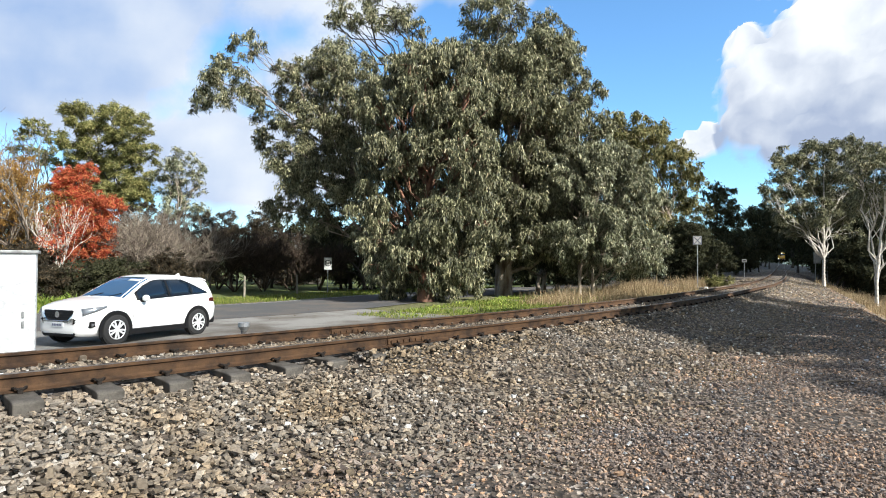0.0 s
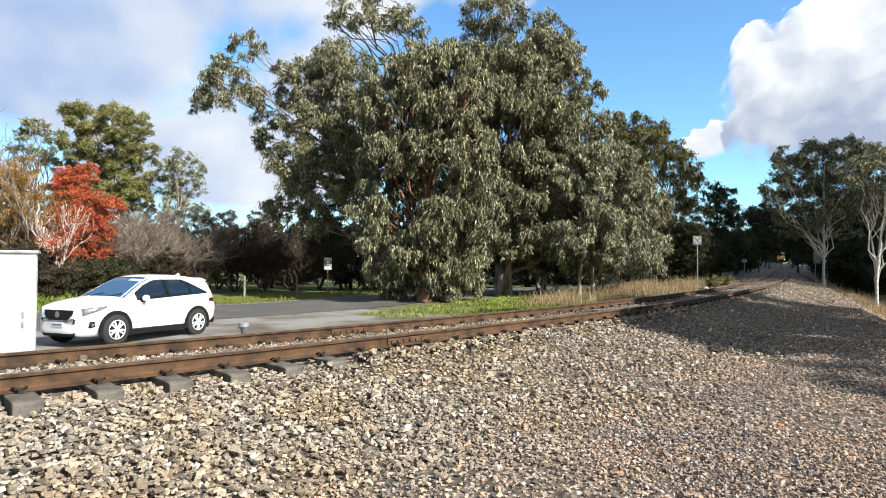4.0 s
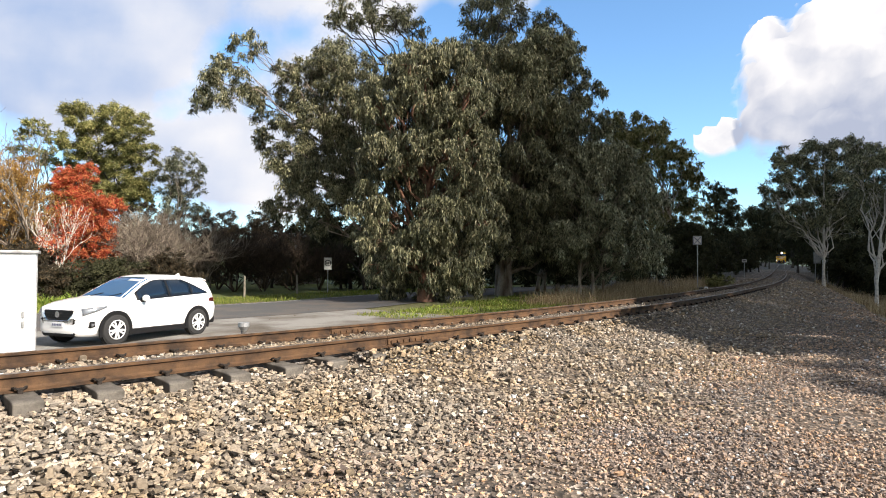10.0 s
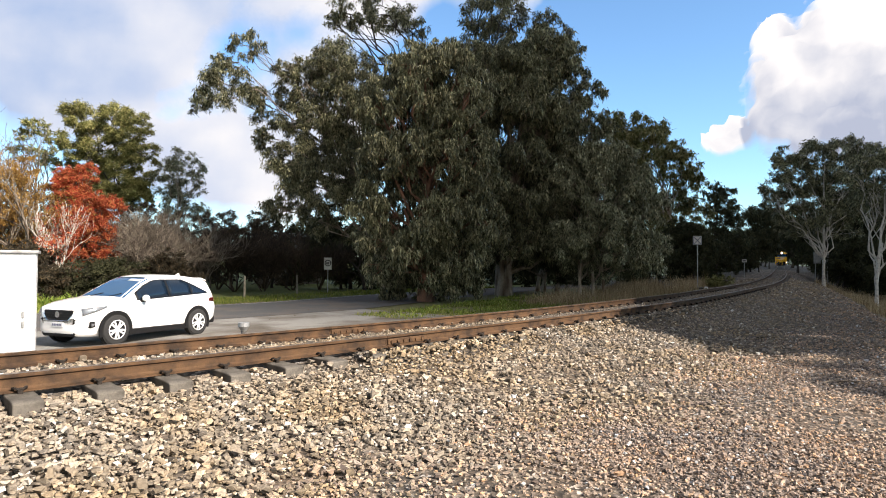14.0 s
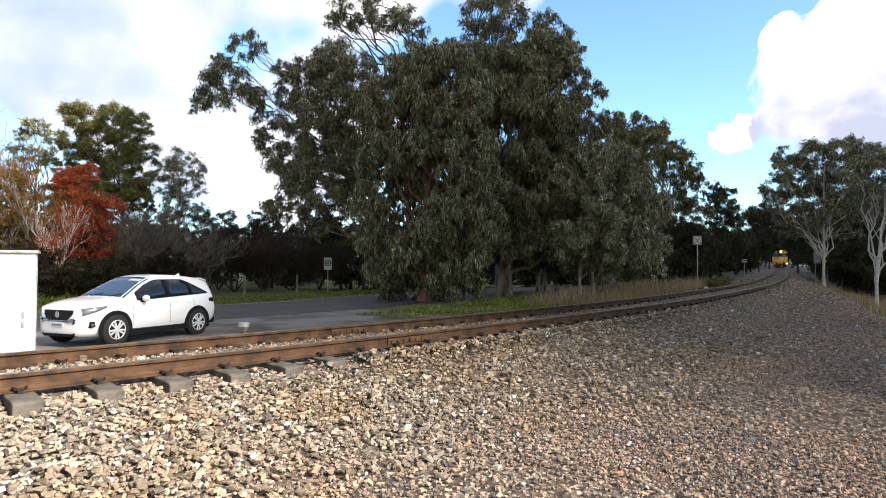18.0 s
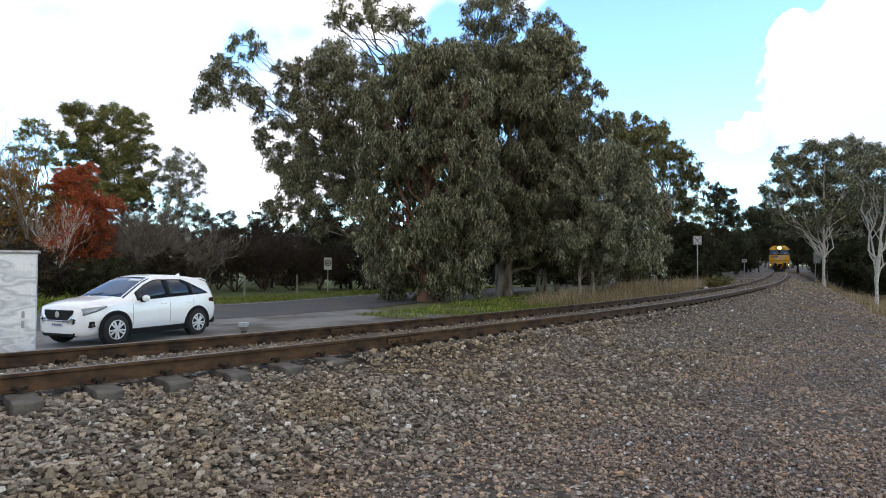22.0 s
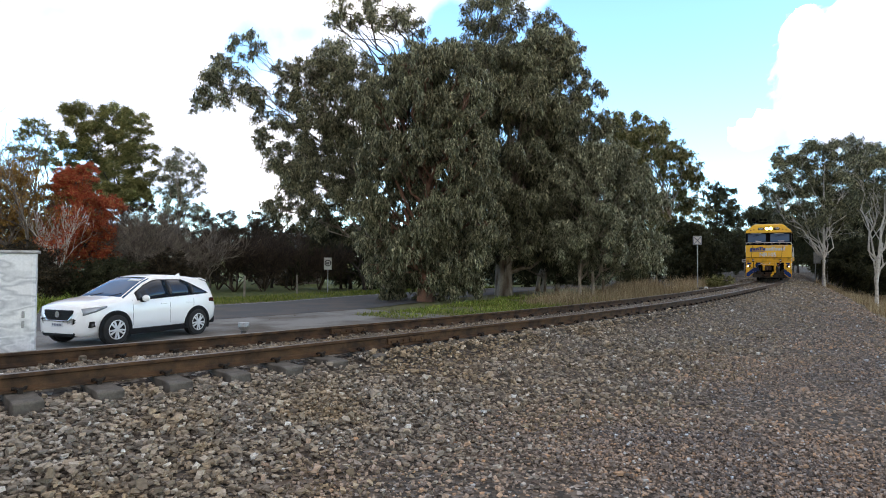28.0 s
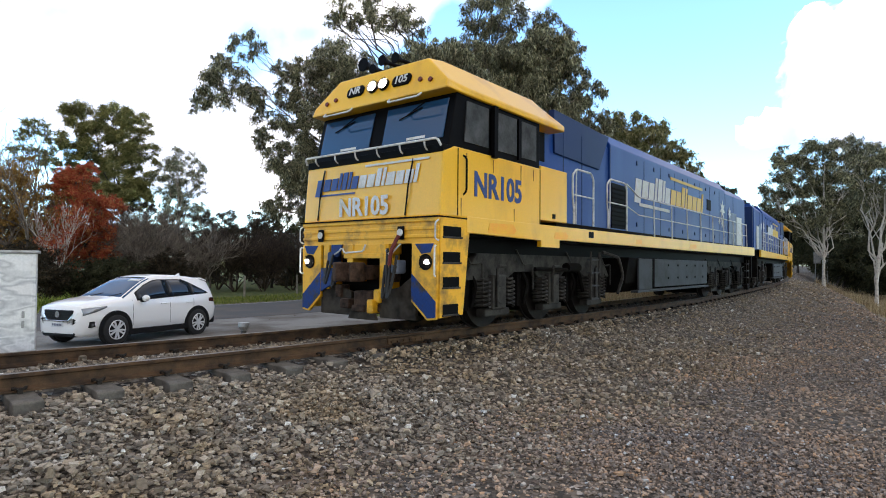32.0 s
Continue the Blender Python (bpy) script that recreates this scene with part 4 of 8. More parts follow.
tree("gum_tree", (31.4, 42.0), [(29.4, 41.0, 8.5, 1.5), (31.4, 42.1, 7.9, 1.7), (32.5, 40.9, 8.3, 2.2), (30.7, 42.3, 6.2, 1.5), (32.8, 42.4, 4.6, 2.0), (28.3, 40.8, 7.6, 1.2), (34.2, 41.6, 5.8, 2.2), (30.0, 41.5, 7.0, 1.2)], 19, LEAF_GUM, BIRCH,
     "thinly leaved gum tree with white crooked limbs", trunk_r=0.14, leaf=0.22, density=0.5, fork=0.05, stems=2, droop=0.5)
tree("gum_tree", (-33.8, 62.1), [(-37.5, 61.1, 15.8, 2.26), (-35.4, 62.6, 16.1, 2.14), (-31.5, 60.0, 14.7, 1.9), (-38.2, 60.4, 13.0, 1.79), (-35.4, 61.8, 12.7, 2.38), (-31.6, 61.4, 12.1, 1.9), (-37.6, 62.6, 9.9, 2.14), (-33.1, 61.0, 9.1, 2.38), (-31.0, 60.9, 9.4, 1.43), (-40.5, 63.3, 10.8, 1.55), (-34.7, 60.7, 7.6, 2.02), (-31.7, 60.5, 7.3, 1.79), (-37.3, 61.1, 7.6, 1.55)], 21, LEAF_YELLOWGREEN, BARK_DARK,
     "round-crowned tree with yellow-green clumps of leaves", trunk_r=0.3, leaf=0.22, density=1.2, droop=0.1)
tree("gum_tree", (-45.2, 66.1), [(-45.6, 65.2, 15.9, 1.39), (-46.7, 65.1, 14.9, 1.01), (-44.1, 65.8, 14.7, 1.01), (-48.6, 66.8, 13.3, 1.14), (-44.1, 64.5, 12.6, 1.52)], 22, LEAF_YELLOWGREEN, BARK_DARK,
     "pale green tree far behind the hedge", trunk_r=0.3, leaf=0.38, density=0.8, droop=0.1)
tree("gum_tree", (-26.7, 60.1), [(-26.6, 59.5, 11.0, 1.61), (-25.2, 60.3, 10.0, 1.27), (-28.6, 61.3, 9.1, 1.73), (-26.6, 61.6, 8.0, 1.61), (-24.5, 59.0, 6.0, 1.15), (-27.4, 60.0, 6.4, 1.73), (-28.9, 60.8, 10.5, 1.15)], 23, LEAF_GUM_PALE, BARK,
     "slender gum tree with an airy crown", trunk_r=0.2, leaf=0.3, density=0.6, droop=0.4)
tree("shrub", (-8.5, 48.0), [(-8.2, 46.2, 2.6, 1.84), (-6.7, 48.3, 1.2, 1.66), (-10.1, 46.8, 1.7, 1.66), (-8.6, 48.8, 0.3, 1.38)], 50, LEAF_GUM_SHADED, BARK_DARK,
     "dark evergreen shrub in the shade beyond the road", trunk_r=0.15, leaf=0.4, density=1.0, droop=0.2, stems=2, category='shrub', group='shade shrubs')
tree("shrub", (-4.5, 50.0), [(-4.7, 52.1, 2.3, 2.21), (-3.1, 50.2, 0.3, 1.73), (-5.8, 48.5, -0.2, 1.44)], 51, LEAF_GUM_SHADED, BARK_DARK,
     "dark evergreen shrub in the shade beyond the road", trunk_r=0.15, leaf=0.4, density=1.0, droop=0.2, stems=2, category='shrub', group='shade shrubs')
tree("shrub", (0.8, 50.0), [(0.7, 47.7, 2.2, 2.4), (2.7, 49.7, 0.4, 1.92), (-0.7, 51.5, 0.3, 1.92)], 52, LEAF_GUM_SHADED, BARK_DARK,
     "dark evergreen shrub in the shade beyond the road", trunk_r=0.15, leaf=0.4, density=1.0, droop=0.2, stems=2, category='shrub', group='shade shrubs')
tree("shrub", (5.8, 52.0), [(5.6, 50.7, 1.8, 2.3), (7.9, 52.7, 0.3, 1.8), (10.2, 51.6, 0.9, 2.0)], 53, LEAF_GUM_SHADED, BARK_DARK,
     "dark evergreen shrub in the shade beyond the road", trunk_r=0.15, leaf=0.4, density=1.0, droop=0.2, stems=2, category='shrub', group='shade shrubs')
tree("shrub", (15.3, 54.0), [(15.0, 52.8, 1.9, 2.38), (13.5, 54.8, 0.3, 1.76), (17.7, 53.3, 0.4, 1.76)], 54, LEAF_GUM_SHADED, BARK_DARK,
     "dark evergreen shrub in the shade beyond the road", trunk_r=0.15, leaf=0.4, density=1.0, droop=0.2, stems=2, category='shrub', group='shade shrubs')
tree("shrub", (-14.2, 62.1), [(-14.4, 61.4, 3.6, 2.02), (-12.6, 63.0, 4.9, 1.79), (-16.3, 62.0, 2.4, 1.79), (-18.3, 62.7, 4.8, 1.19)], 55, LEAF_GUM_SHADED, BARK_DARK,
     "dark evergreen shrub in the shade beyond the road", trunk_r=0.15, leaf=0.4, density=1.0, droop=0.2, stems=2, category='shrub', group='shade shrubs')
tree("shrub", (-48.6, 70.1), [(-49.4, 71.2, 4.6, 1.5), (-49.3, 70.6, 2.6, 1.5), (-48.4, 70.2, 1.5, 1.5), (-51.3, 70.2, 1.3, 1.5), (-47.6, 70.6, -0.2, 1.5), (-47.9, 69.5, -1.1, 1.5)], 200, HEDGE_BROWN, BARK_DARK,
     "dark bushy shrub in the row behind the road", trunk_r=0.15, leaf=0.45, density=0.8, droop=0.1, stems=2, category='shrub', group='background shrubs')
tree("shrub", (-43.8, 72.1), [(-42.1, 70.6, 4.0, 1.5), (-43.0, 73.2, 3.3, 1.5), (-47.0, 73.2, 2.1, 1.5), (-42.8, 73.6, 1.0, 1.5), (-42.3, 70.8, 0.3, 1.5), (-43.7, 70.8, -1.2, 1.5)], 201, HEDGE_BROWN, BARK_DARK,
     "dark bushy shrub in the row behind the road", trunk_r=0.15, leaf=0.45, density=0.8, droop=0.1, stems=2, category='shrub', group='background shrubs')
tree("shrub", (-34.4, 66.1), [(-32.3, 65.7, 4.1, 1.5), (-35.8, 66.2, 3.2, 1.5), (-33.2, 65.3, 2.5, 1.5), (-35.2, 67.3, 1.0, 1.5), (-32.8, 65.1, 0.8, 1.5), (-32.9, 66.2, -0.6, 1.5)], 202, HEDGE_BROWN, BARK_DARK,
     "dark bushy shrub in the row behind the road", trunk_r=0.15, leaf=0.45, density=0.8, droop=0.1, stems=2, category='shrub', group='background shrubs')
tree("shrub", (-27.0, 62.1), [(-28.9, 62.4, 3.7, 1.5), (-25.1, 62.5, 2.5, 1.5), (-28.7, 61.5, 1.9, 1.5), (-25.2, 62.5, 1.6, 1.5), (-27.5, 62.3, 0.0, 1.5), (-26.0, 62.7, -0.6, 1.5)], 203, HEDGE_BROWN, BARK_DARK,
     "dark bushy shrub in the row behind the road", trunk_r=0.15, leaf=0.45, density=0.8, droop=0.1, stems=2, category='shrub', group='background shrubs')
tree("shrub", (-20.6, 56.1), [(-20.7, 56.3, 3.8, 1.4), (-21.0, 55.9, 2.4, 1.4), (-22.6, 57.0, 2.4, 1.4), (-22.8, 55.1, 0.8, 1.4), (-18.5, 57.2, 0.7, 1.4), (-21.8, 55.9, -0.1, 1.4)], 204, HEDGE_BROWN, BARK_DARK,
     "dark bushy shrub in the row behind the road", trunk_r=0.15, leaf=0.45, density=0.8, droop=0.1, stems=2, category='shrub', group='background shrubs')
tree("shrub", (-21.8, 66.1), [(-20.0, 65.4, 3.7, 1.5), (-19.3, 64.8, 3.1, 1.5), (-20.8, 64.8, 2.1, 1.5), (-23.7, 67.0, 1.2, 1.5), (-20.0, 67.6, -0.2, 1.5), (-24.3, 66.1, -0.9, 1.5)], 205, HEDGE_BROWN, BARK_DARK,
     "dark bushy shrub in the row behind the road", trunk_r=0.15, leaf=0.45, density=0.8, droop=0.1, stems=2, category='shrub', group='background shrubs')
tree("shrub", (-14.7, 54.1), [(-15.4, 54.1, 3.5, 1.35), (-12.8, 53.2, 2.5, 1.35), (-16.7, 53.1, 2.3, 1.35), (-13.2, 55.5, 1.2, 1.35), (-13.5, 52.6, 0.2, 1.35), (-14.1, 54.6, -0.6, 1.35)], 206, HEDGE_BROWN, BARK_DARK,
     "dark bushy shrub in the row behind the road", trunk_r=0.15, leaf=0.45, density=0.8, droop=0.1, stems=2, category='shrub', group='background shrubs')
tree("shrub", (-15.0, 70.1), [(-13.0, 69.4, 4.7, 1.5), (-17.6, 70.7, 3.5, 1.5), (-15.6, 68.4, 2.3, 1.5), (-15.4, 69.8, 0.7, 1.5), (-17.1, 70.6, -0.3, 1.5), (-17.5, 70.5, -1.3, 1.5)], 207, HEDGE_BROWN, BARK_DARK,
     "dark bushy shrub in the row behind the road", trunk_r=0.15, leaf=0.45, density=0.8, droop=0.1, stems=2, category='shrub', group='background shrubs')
tree("shrub", (-8.5, 62.1), [(-6.9, 61.3, 4.4, 1.5), (-9.0, 61.2, 2.9, 1.5), (-11.1, 62.8, 1.8, 1.5), (-9.0, 62.3, 1.6, 1.5), (-10.2, 63.4, 0.2, 1.5), (-11.0, 62.7, -0.2, 1.5)], 208, LEAF_GUM_SHADED, BARK_DARK,
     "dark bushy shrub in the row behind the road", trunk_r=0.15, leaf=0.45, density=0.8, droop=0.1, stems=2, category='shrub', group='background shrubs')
tree("shrub", (-4.0, 66.1), [(-5.2, 66.8, 3.5, 1.5), (-6.0, 66.0, 2.6, 1.5), (-3.5, 65.8, 1.1, 1.5), (-5.1, 66.5, 0.6, 1.5), (-2.5, 66.9, -1.2, 1.5), (-6.0, 64.6, -0.9, 1.5)], 209, LEAF_GUM_SHADED, BARK_DARK,
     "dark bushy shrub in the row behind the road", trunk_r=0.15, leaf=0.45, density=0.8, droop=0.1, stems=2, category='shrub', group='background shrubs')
tree("shrub", (1.0, 64.1), [(3.4, 65.2, 2.7, 1.5), (0.5, 62.8, 2.3, 1.5), (-0.2, 63.1, 1.2, 1.5), (-0.5, 64.8, 0.4, 1.5), (3.1, 63.4, -0.4, 1.5), (2.6, 62.8, -1.0, 1.5)], 210, LEAF_GUM_SHADED, BARK_DARK,
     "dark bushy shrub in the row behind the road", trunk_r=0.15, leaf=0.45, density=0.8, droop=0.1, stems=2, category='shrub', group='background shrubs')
tree("shrub", (6.1, 66.1), [(3.9, 66.1, 2.9, 1.5), (3.7, 67.6, 3.0, 1.5), (8.4, 66.1, 1.1, 1.5), (5.3, 64.6, 0.8, 1.5), (7.8, 64.7, -0.8, 1.5), (7.0, 66.4, -1.5, 1.5)], 211, LEAF_GUM_SHADED, BARK_DARK,
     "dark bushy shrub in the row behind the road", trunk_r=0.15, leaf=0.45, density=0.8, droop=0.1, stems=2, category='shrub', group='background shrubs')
tree("shrub", (11.5, 68.1), [(12.6, 67.6, 3.2, 1.5), (12.6, 67.5, 2.7, 1.5), (11.1, 69.6, 1.8, 1.5), (11.0, 69.3, 0.8, 1.5), (13.0, 67.1, -0.0, 1.5), (9.8, 67.0, -1.7, 1.5)], 212, LEAF_GUM_SHADED, BARK_DARK,
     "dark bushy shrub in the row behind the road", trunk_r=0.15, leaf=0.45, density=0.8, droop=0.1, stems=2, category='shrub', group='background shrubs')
tree("shrub", (17.2, 70.1), [(17.4, 70.9, 3.4, 1.5), (16.3, 69.6, 2.4, 1.5), (18.1, 70.0, 1.1, 1.5), (15.8, 69.9, 0.3, 1.5), (14.7, 69.1, 0.1, 1.5), (14.6, 68.6, -1.0, 1.5)], 213, LEAF_GUM_SHADED, BARK_DARK,
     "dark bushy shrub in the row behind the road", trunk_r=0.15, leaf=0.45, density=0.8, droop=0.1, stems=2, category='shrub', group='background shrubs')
tree("shrub", (23.2, 72.1), [(21.6, 72.2, 3.1, 1.5), (22.8, 73.3, 2.7, 1.5), (22.4, 73.5, 1.2, 1.5), (23.8, 70.6, 0.7, 1.5), (23.1, 71.7, -0.4, 1.5), (23.1, 70.6, -1.6, 1.5)], 214, LEAF_GUM_SHADED, BARK_DARK,
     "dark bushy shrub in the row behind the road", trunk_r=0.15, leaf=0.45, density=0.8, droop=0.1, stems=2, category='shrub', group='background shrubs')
tree("shrub", (33.5, 84.1), [(32.3, 82.5, 3.6, 1.5), (34.0, 82.8, 2.8, 1.5), (31.4, 84.0, 1.2, 1.5), (34.4, 84.7, 0.8, 1.5), (35.1, 84.3, 0.0, 1.5), (31.4, 82.6, -2.4, 1.5)], 215, LEAF_GUM_SHADED, BARK_DARK,
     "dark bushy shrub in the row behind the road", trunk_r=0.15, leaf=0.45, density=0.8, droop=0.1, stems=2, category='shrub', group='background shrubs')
tree("shrub", (58.3, 120.1), [(57.3, 120.4, 7.3, 1.5), (56.8, 118.6, 6.7, 1.5), (55.7, 119.9, 4.8, 1.5), (60.1, 119.2, 3.6, 1.5), (59.2, 121.3, -0.1, 1.5), (59.9, 121.3, -0.4, 1.5)], 216, LEAF_GUM_SHADED, BARK_DARK,
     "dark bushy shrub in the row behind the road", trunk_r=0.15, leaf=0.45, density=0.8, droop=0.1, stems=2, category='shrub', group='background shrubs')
tree("shrub", (103.2, 190.2), [(104.8, 190.3, 12.3, 1.5), (105.2, 190.7, 7.3, 1.5), (103.3, 191.4, 6.3, 1.5), (101.2, 189.6, 5.0, 1.5), (104.1, 189.6, 2.4, 1.5), (103.5, 189.8, -0.5, 1.5)], 217, LEAF_GUM_SHADED, BARK_DARK,
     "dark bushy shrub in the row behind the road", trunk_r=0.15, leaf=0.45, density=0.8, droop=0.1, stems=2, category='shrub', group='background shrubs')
tree("shrub", (100.5, 170.2), [(101.5, 169.9, 9.8, 1.5), (98.2, 169.4, 8.8, 1.5), (98.7, 170.8, 6.7, 1.5), (102.4, 171.2, 2.0, 1.5), (102.3, 168.8, 2.3, 1.5), (100.0, 170.2, -2.8, 1.5)], 218, LEAF_GUM_SHADED, BARK_DARK,
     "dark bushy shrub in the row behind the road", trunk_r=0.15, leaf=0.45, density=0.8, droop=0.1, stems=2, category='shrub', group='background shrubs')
tree("shrub", (70.3, 110.1), [(67.7, 108.6, 7.9, 1.5), (70.4, 109.8, 6.2, 1.5), (70.8, 108.3, 4.4, 1.5), (69.2, 111.0, 2.3, 1.5), (68.2, 108.6, 1.9, 1.5), (71.9, 108.5, 0.1, 1.5)], 219, LEAF_GUM_SHADED, BARK_DARK,
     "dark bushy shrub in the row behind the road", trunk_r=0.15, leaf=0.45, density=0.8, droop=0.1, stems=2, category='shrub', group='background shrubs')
tree("shrub", (59.3, 84.1), [(61.8, 84.0, 5.8, 1.5), (62.2, 84.9, 4.1, 1.5), (60.8, 84.4, 4.2, 1.5), (61.2, 85.5, 3.0, 1.5), (56.7, 84.0, 0.5, 1.5), (59.1, 85.2, -0.6, 1.5)], 220, LEAF_GUM_SHADED, BARK_DARK,
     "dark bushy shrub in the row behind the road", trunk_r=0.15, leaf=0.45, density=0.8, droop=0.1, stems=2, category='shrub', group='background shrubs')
tree("shrub", (61.9, 80.1), [(64.5, 81.2, 5.6, 1.5), (62.7, 81.0, 4.7, 1.5), (63.1, 80.6, 3.9, 1.5), (61.8, 80.3, 2.0, 1.5), (59.8, 78.6, 1.5, 1.5), (60.8, 81.3, -0.6, 1.5)], 221, LEAF_GUM_SHADED, BARK_DARK,
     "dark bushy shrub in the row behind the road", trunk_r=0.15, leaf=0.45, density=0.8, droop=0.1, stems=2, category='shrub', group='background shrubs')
tree("shrub", (23.2, 56.1), [(22.6, 55.9, 2.5, 1.61), (24.5, 56.6, 1.5, 1.4), (22.8, 55.1, 0.4, 1.07), (22.1, 56.7, 0.9, 1.29)], 260, LEAF_GUM_SHADED, BARK_DARK,
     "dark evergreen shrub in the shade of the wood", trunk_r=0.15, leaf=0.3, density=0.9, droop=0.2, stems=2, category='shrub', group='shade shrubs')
tree("shrub", (29.4, 64.1), [(28.7, 62.6, 2.7, 1.72), (31.1, 65.4, 1.4, 1.35), (28.8, 64.5, 0.6, 1.11)], 261, LEAF_GUM_SHADED, BARK_DARK,
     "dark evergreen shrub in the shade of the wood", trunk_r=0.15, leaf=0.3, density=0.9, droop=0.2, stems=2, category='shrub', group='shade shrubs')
tree("shrub", (37.6, 76.1), [(37.7, 76.1, 3.8, 1.9), (39.2, 76.5, 2.0, 1.6), (36.6, 75.3, 0.9, 1.17)], 262, LEAF_GUM_SHADED, BARK_DARK,
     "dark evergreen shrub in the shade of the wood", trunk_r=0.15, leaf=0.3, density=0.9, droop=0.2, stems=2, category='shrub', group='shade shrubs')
tree("shrub", (53.4, 100.1), [(53.3, 99.9, 4.8, 2.5), (51.6, 98.4, 2.3, 1.73)], 263, LEAF_GUM_SHADED, BARK_DARK,
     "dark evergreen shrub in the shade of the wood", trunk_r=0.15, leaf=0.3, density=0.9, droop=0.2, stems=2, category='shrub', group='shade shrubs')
tree("shrub", (191.3, 330.3), [(188.5, 325.2, 14.8, 9.5), (181.4, 325.3, 13.2, 9.5), (194.6, 322.8, 13.8, 9.5), (190.5, 328.8, 7.1, 6.33), (182.8, 325.1, 5.4, 5.07), (193.5, 324.7, 5.5, 5.07)], 264, LEAF_GUM_SHADED, BARK_DARK,
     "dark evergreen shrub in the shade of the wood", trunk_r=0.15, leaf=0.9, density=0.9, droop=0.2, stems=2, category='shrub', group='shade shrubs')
tree("shrub", (42.6, 62.1), [(41.6, 61.5, 1.0, 1.43), (45.7, 63.8, 1.6, 1.67), (46.7, 62.8, 0.7, 1.55), (43.0, 61.7, 2.8, 1.79)], 265, LEAF_GUM_SHADED, BARK_DARK,
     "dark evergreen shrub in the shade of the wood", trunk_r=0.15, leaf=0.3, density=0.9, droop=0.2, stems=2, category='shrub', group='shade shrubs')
tree("shrub", (38.7, 52.0), [(37.6, 51.2, 0.5, 1.3), (38.9, 50.6, 1.0, 1.7), (38.5, 51.7, 2.5, 1.7)], 266, LEAF_GUM_SHADED, BARK_DARK,
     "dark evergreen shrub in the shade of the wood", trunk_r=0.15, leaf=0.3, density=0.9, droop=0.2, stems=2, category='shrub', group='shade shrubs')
tree("shrub", (51.1, 80.1), [(50.7, 80.6, 2.2, 1.69), (53.4, 81.1, 1.4, 1.54), (51.4, 80.0, 0.2, 1.07)], 267, LEAF_GUM_SHADED, BARK_DARK,
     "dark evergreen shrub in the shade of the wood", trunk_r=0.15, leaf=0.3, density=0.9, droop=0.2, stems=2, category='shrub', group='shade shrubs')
tree("shrub", (-6.3, 46.0), [(-6.6, 47.3, 3.0, 1.77), (-8.3, 47.1, 1.7, 1.59), (-5.6, 47.2, 0.8, 1.5), (-9.8, 45.5, 0.8, 1.32)], 268, LEAF_GUM_SHADED, BARK_DARK,
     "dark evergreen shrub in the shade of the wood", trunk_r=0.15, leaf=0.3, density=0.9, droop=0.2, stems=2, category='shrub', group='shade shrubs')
tree("shrub", (-13.1, 48.0), [(-13.0, 47.9, 1.7, 1.57), (-15.0, 47.0, 1.0, 1.38), (-11.3, 48.2, 0.3, 1.2)], 269, LEAF_GUM_SHADED, BARK_DARK,
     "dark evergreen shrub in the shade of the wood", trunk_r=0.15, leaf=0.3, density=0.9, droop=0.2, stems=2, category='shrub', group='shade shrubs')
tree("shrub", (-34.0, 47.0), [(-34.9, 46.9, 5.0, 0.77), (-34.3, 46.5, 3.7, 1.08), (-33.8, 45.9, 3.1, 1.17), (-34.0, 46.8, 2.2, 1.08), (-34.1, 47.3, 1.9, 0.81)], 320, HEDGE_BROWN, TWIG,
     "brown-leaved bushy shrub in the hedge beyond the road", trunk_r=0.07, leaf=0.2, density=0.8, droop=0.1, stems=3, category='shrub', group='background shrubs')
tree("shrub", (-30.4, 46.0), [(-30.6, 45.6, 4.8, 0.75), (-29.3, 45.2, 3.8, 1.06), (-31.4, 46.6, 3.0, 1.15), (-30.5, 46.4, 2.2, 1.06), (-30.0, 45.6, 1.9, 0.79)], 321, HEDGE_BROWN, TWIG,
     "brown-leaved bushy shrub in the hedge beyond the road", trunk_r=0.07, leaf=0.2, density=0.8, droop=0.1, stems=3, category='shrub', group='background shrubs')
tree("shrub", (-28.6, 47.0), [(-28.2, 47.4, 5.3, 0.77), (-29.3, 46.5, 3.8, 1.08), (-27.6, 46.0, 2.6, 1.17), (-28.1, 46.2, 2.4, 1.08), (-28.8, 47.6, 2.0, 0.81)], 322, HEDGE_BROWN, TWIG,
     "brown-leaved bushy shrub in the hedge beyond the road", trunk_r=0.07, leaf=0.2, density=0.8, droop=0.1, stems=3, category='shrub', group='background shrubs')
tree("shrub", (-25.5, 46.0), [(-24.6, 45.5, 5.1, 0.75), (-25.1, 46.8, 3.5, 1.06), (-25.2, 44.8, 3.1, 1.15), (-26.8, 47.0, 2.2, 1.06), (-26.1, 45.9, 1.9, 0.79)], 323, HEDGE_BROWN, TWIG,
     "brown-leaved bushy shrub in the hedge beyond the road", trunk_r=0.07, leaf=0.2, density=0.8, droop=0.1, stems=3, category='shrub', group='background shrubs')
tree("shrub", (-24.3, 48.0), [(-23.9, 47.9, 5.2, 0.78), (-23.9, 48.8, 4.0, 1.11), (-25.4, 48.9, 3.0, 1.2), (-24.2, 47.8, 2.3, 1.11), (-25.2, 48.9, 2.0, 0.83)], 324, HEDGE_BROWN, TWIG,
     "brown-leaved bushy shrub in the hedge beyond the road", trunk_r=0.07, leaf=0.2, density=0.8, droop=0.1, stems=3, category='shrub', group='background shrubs')
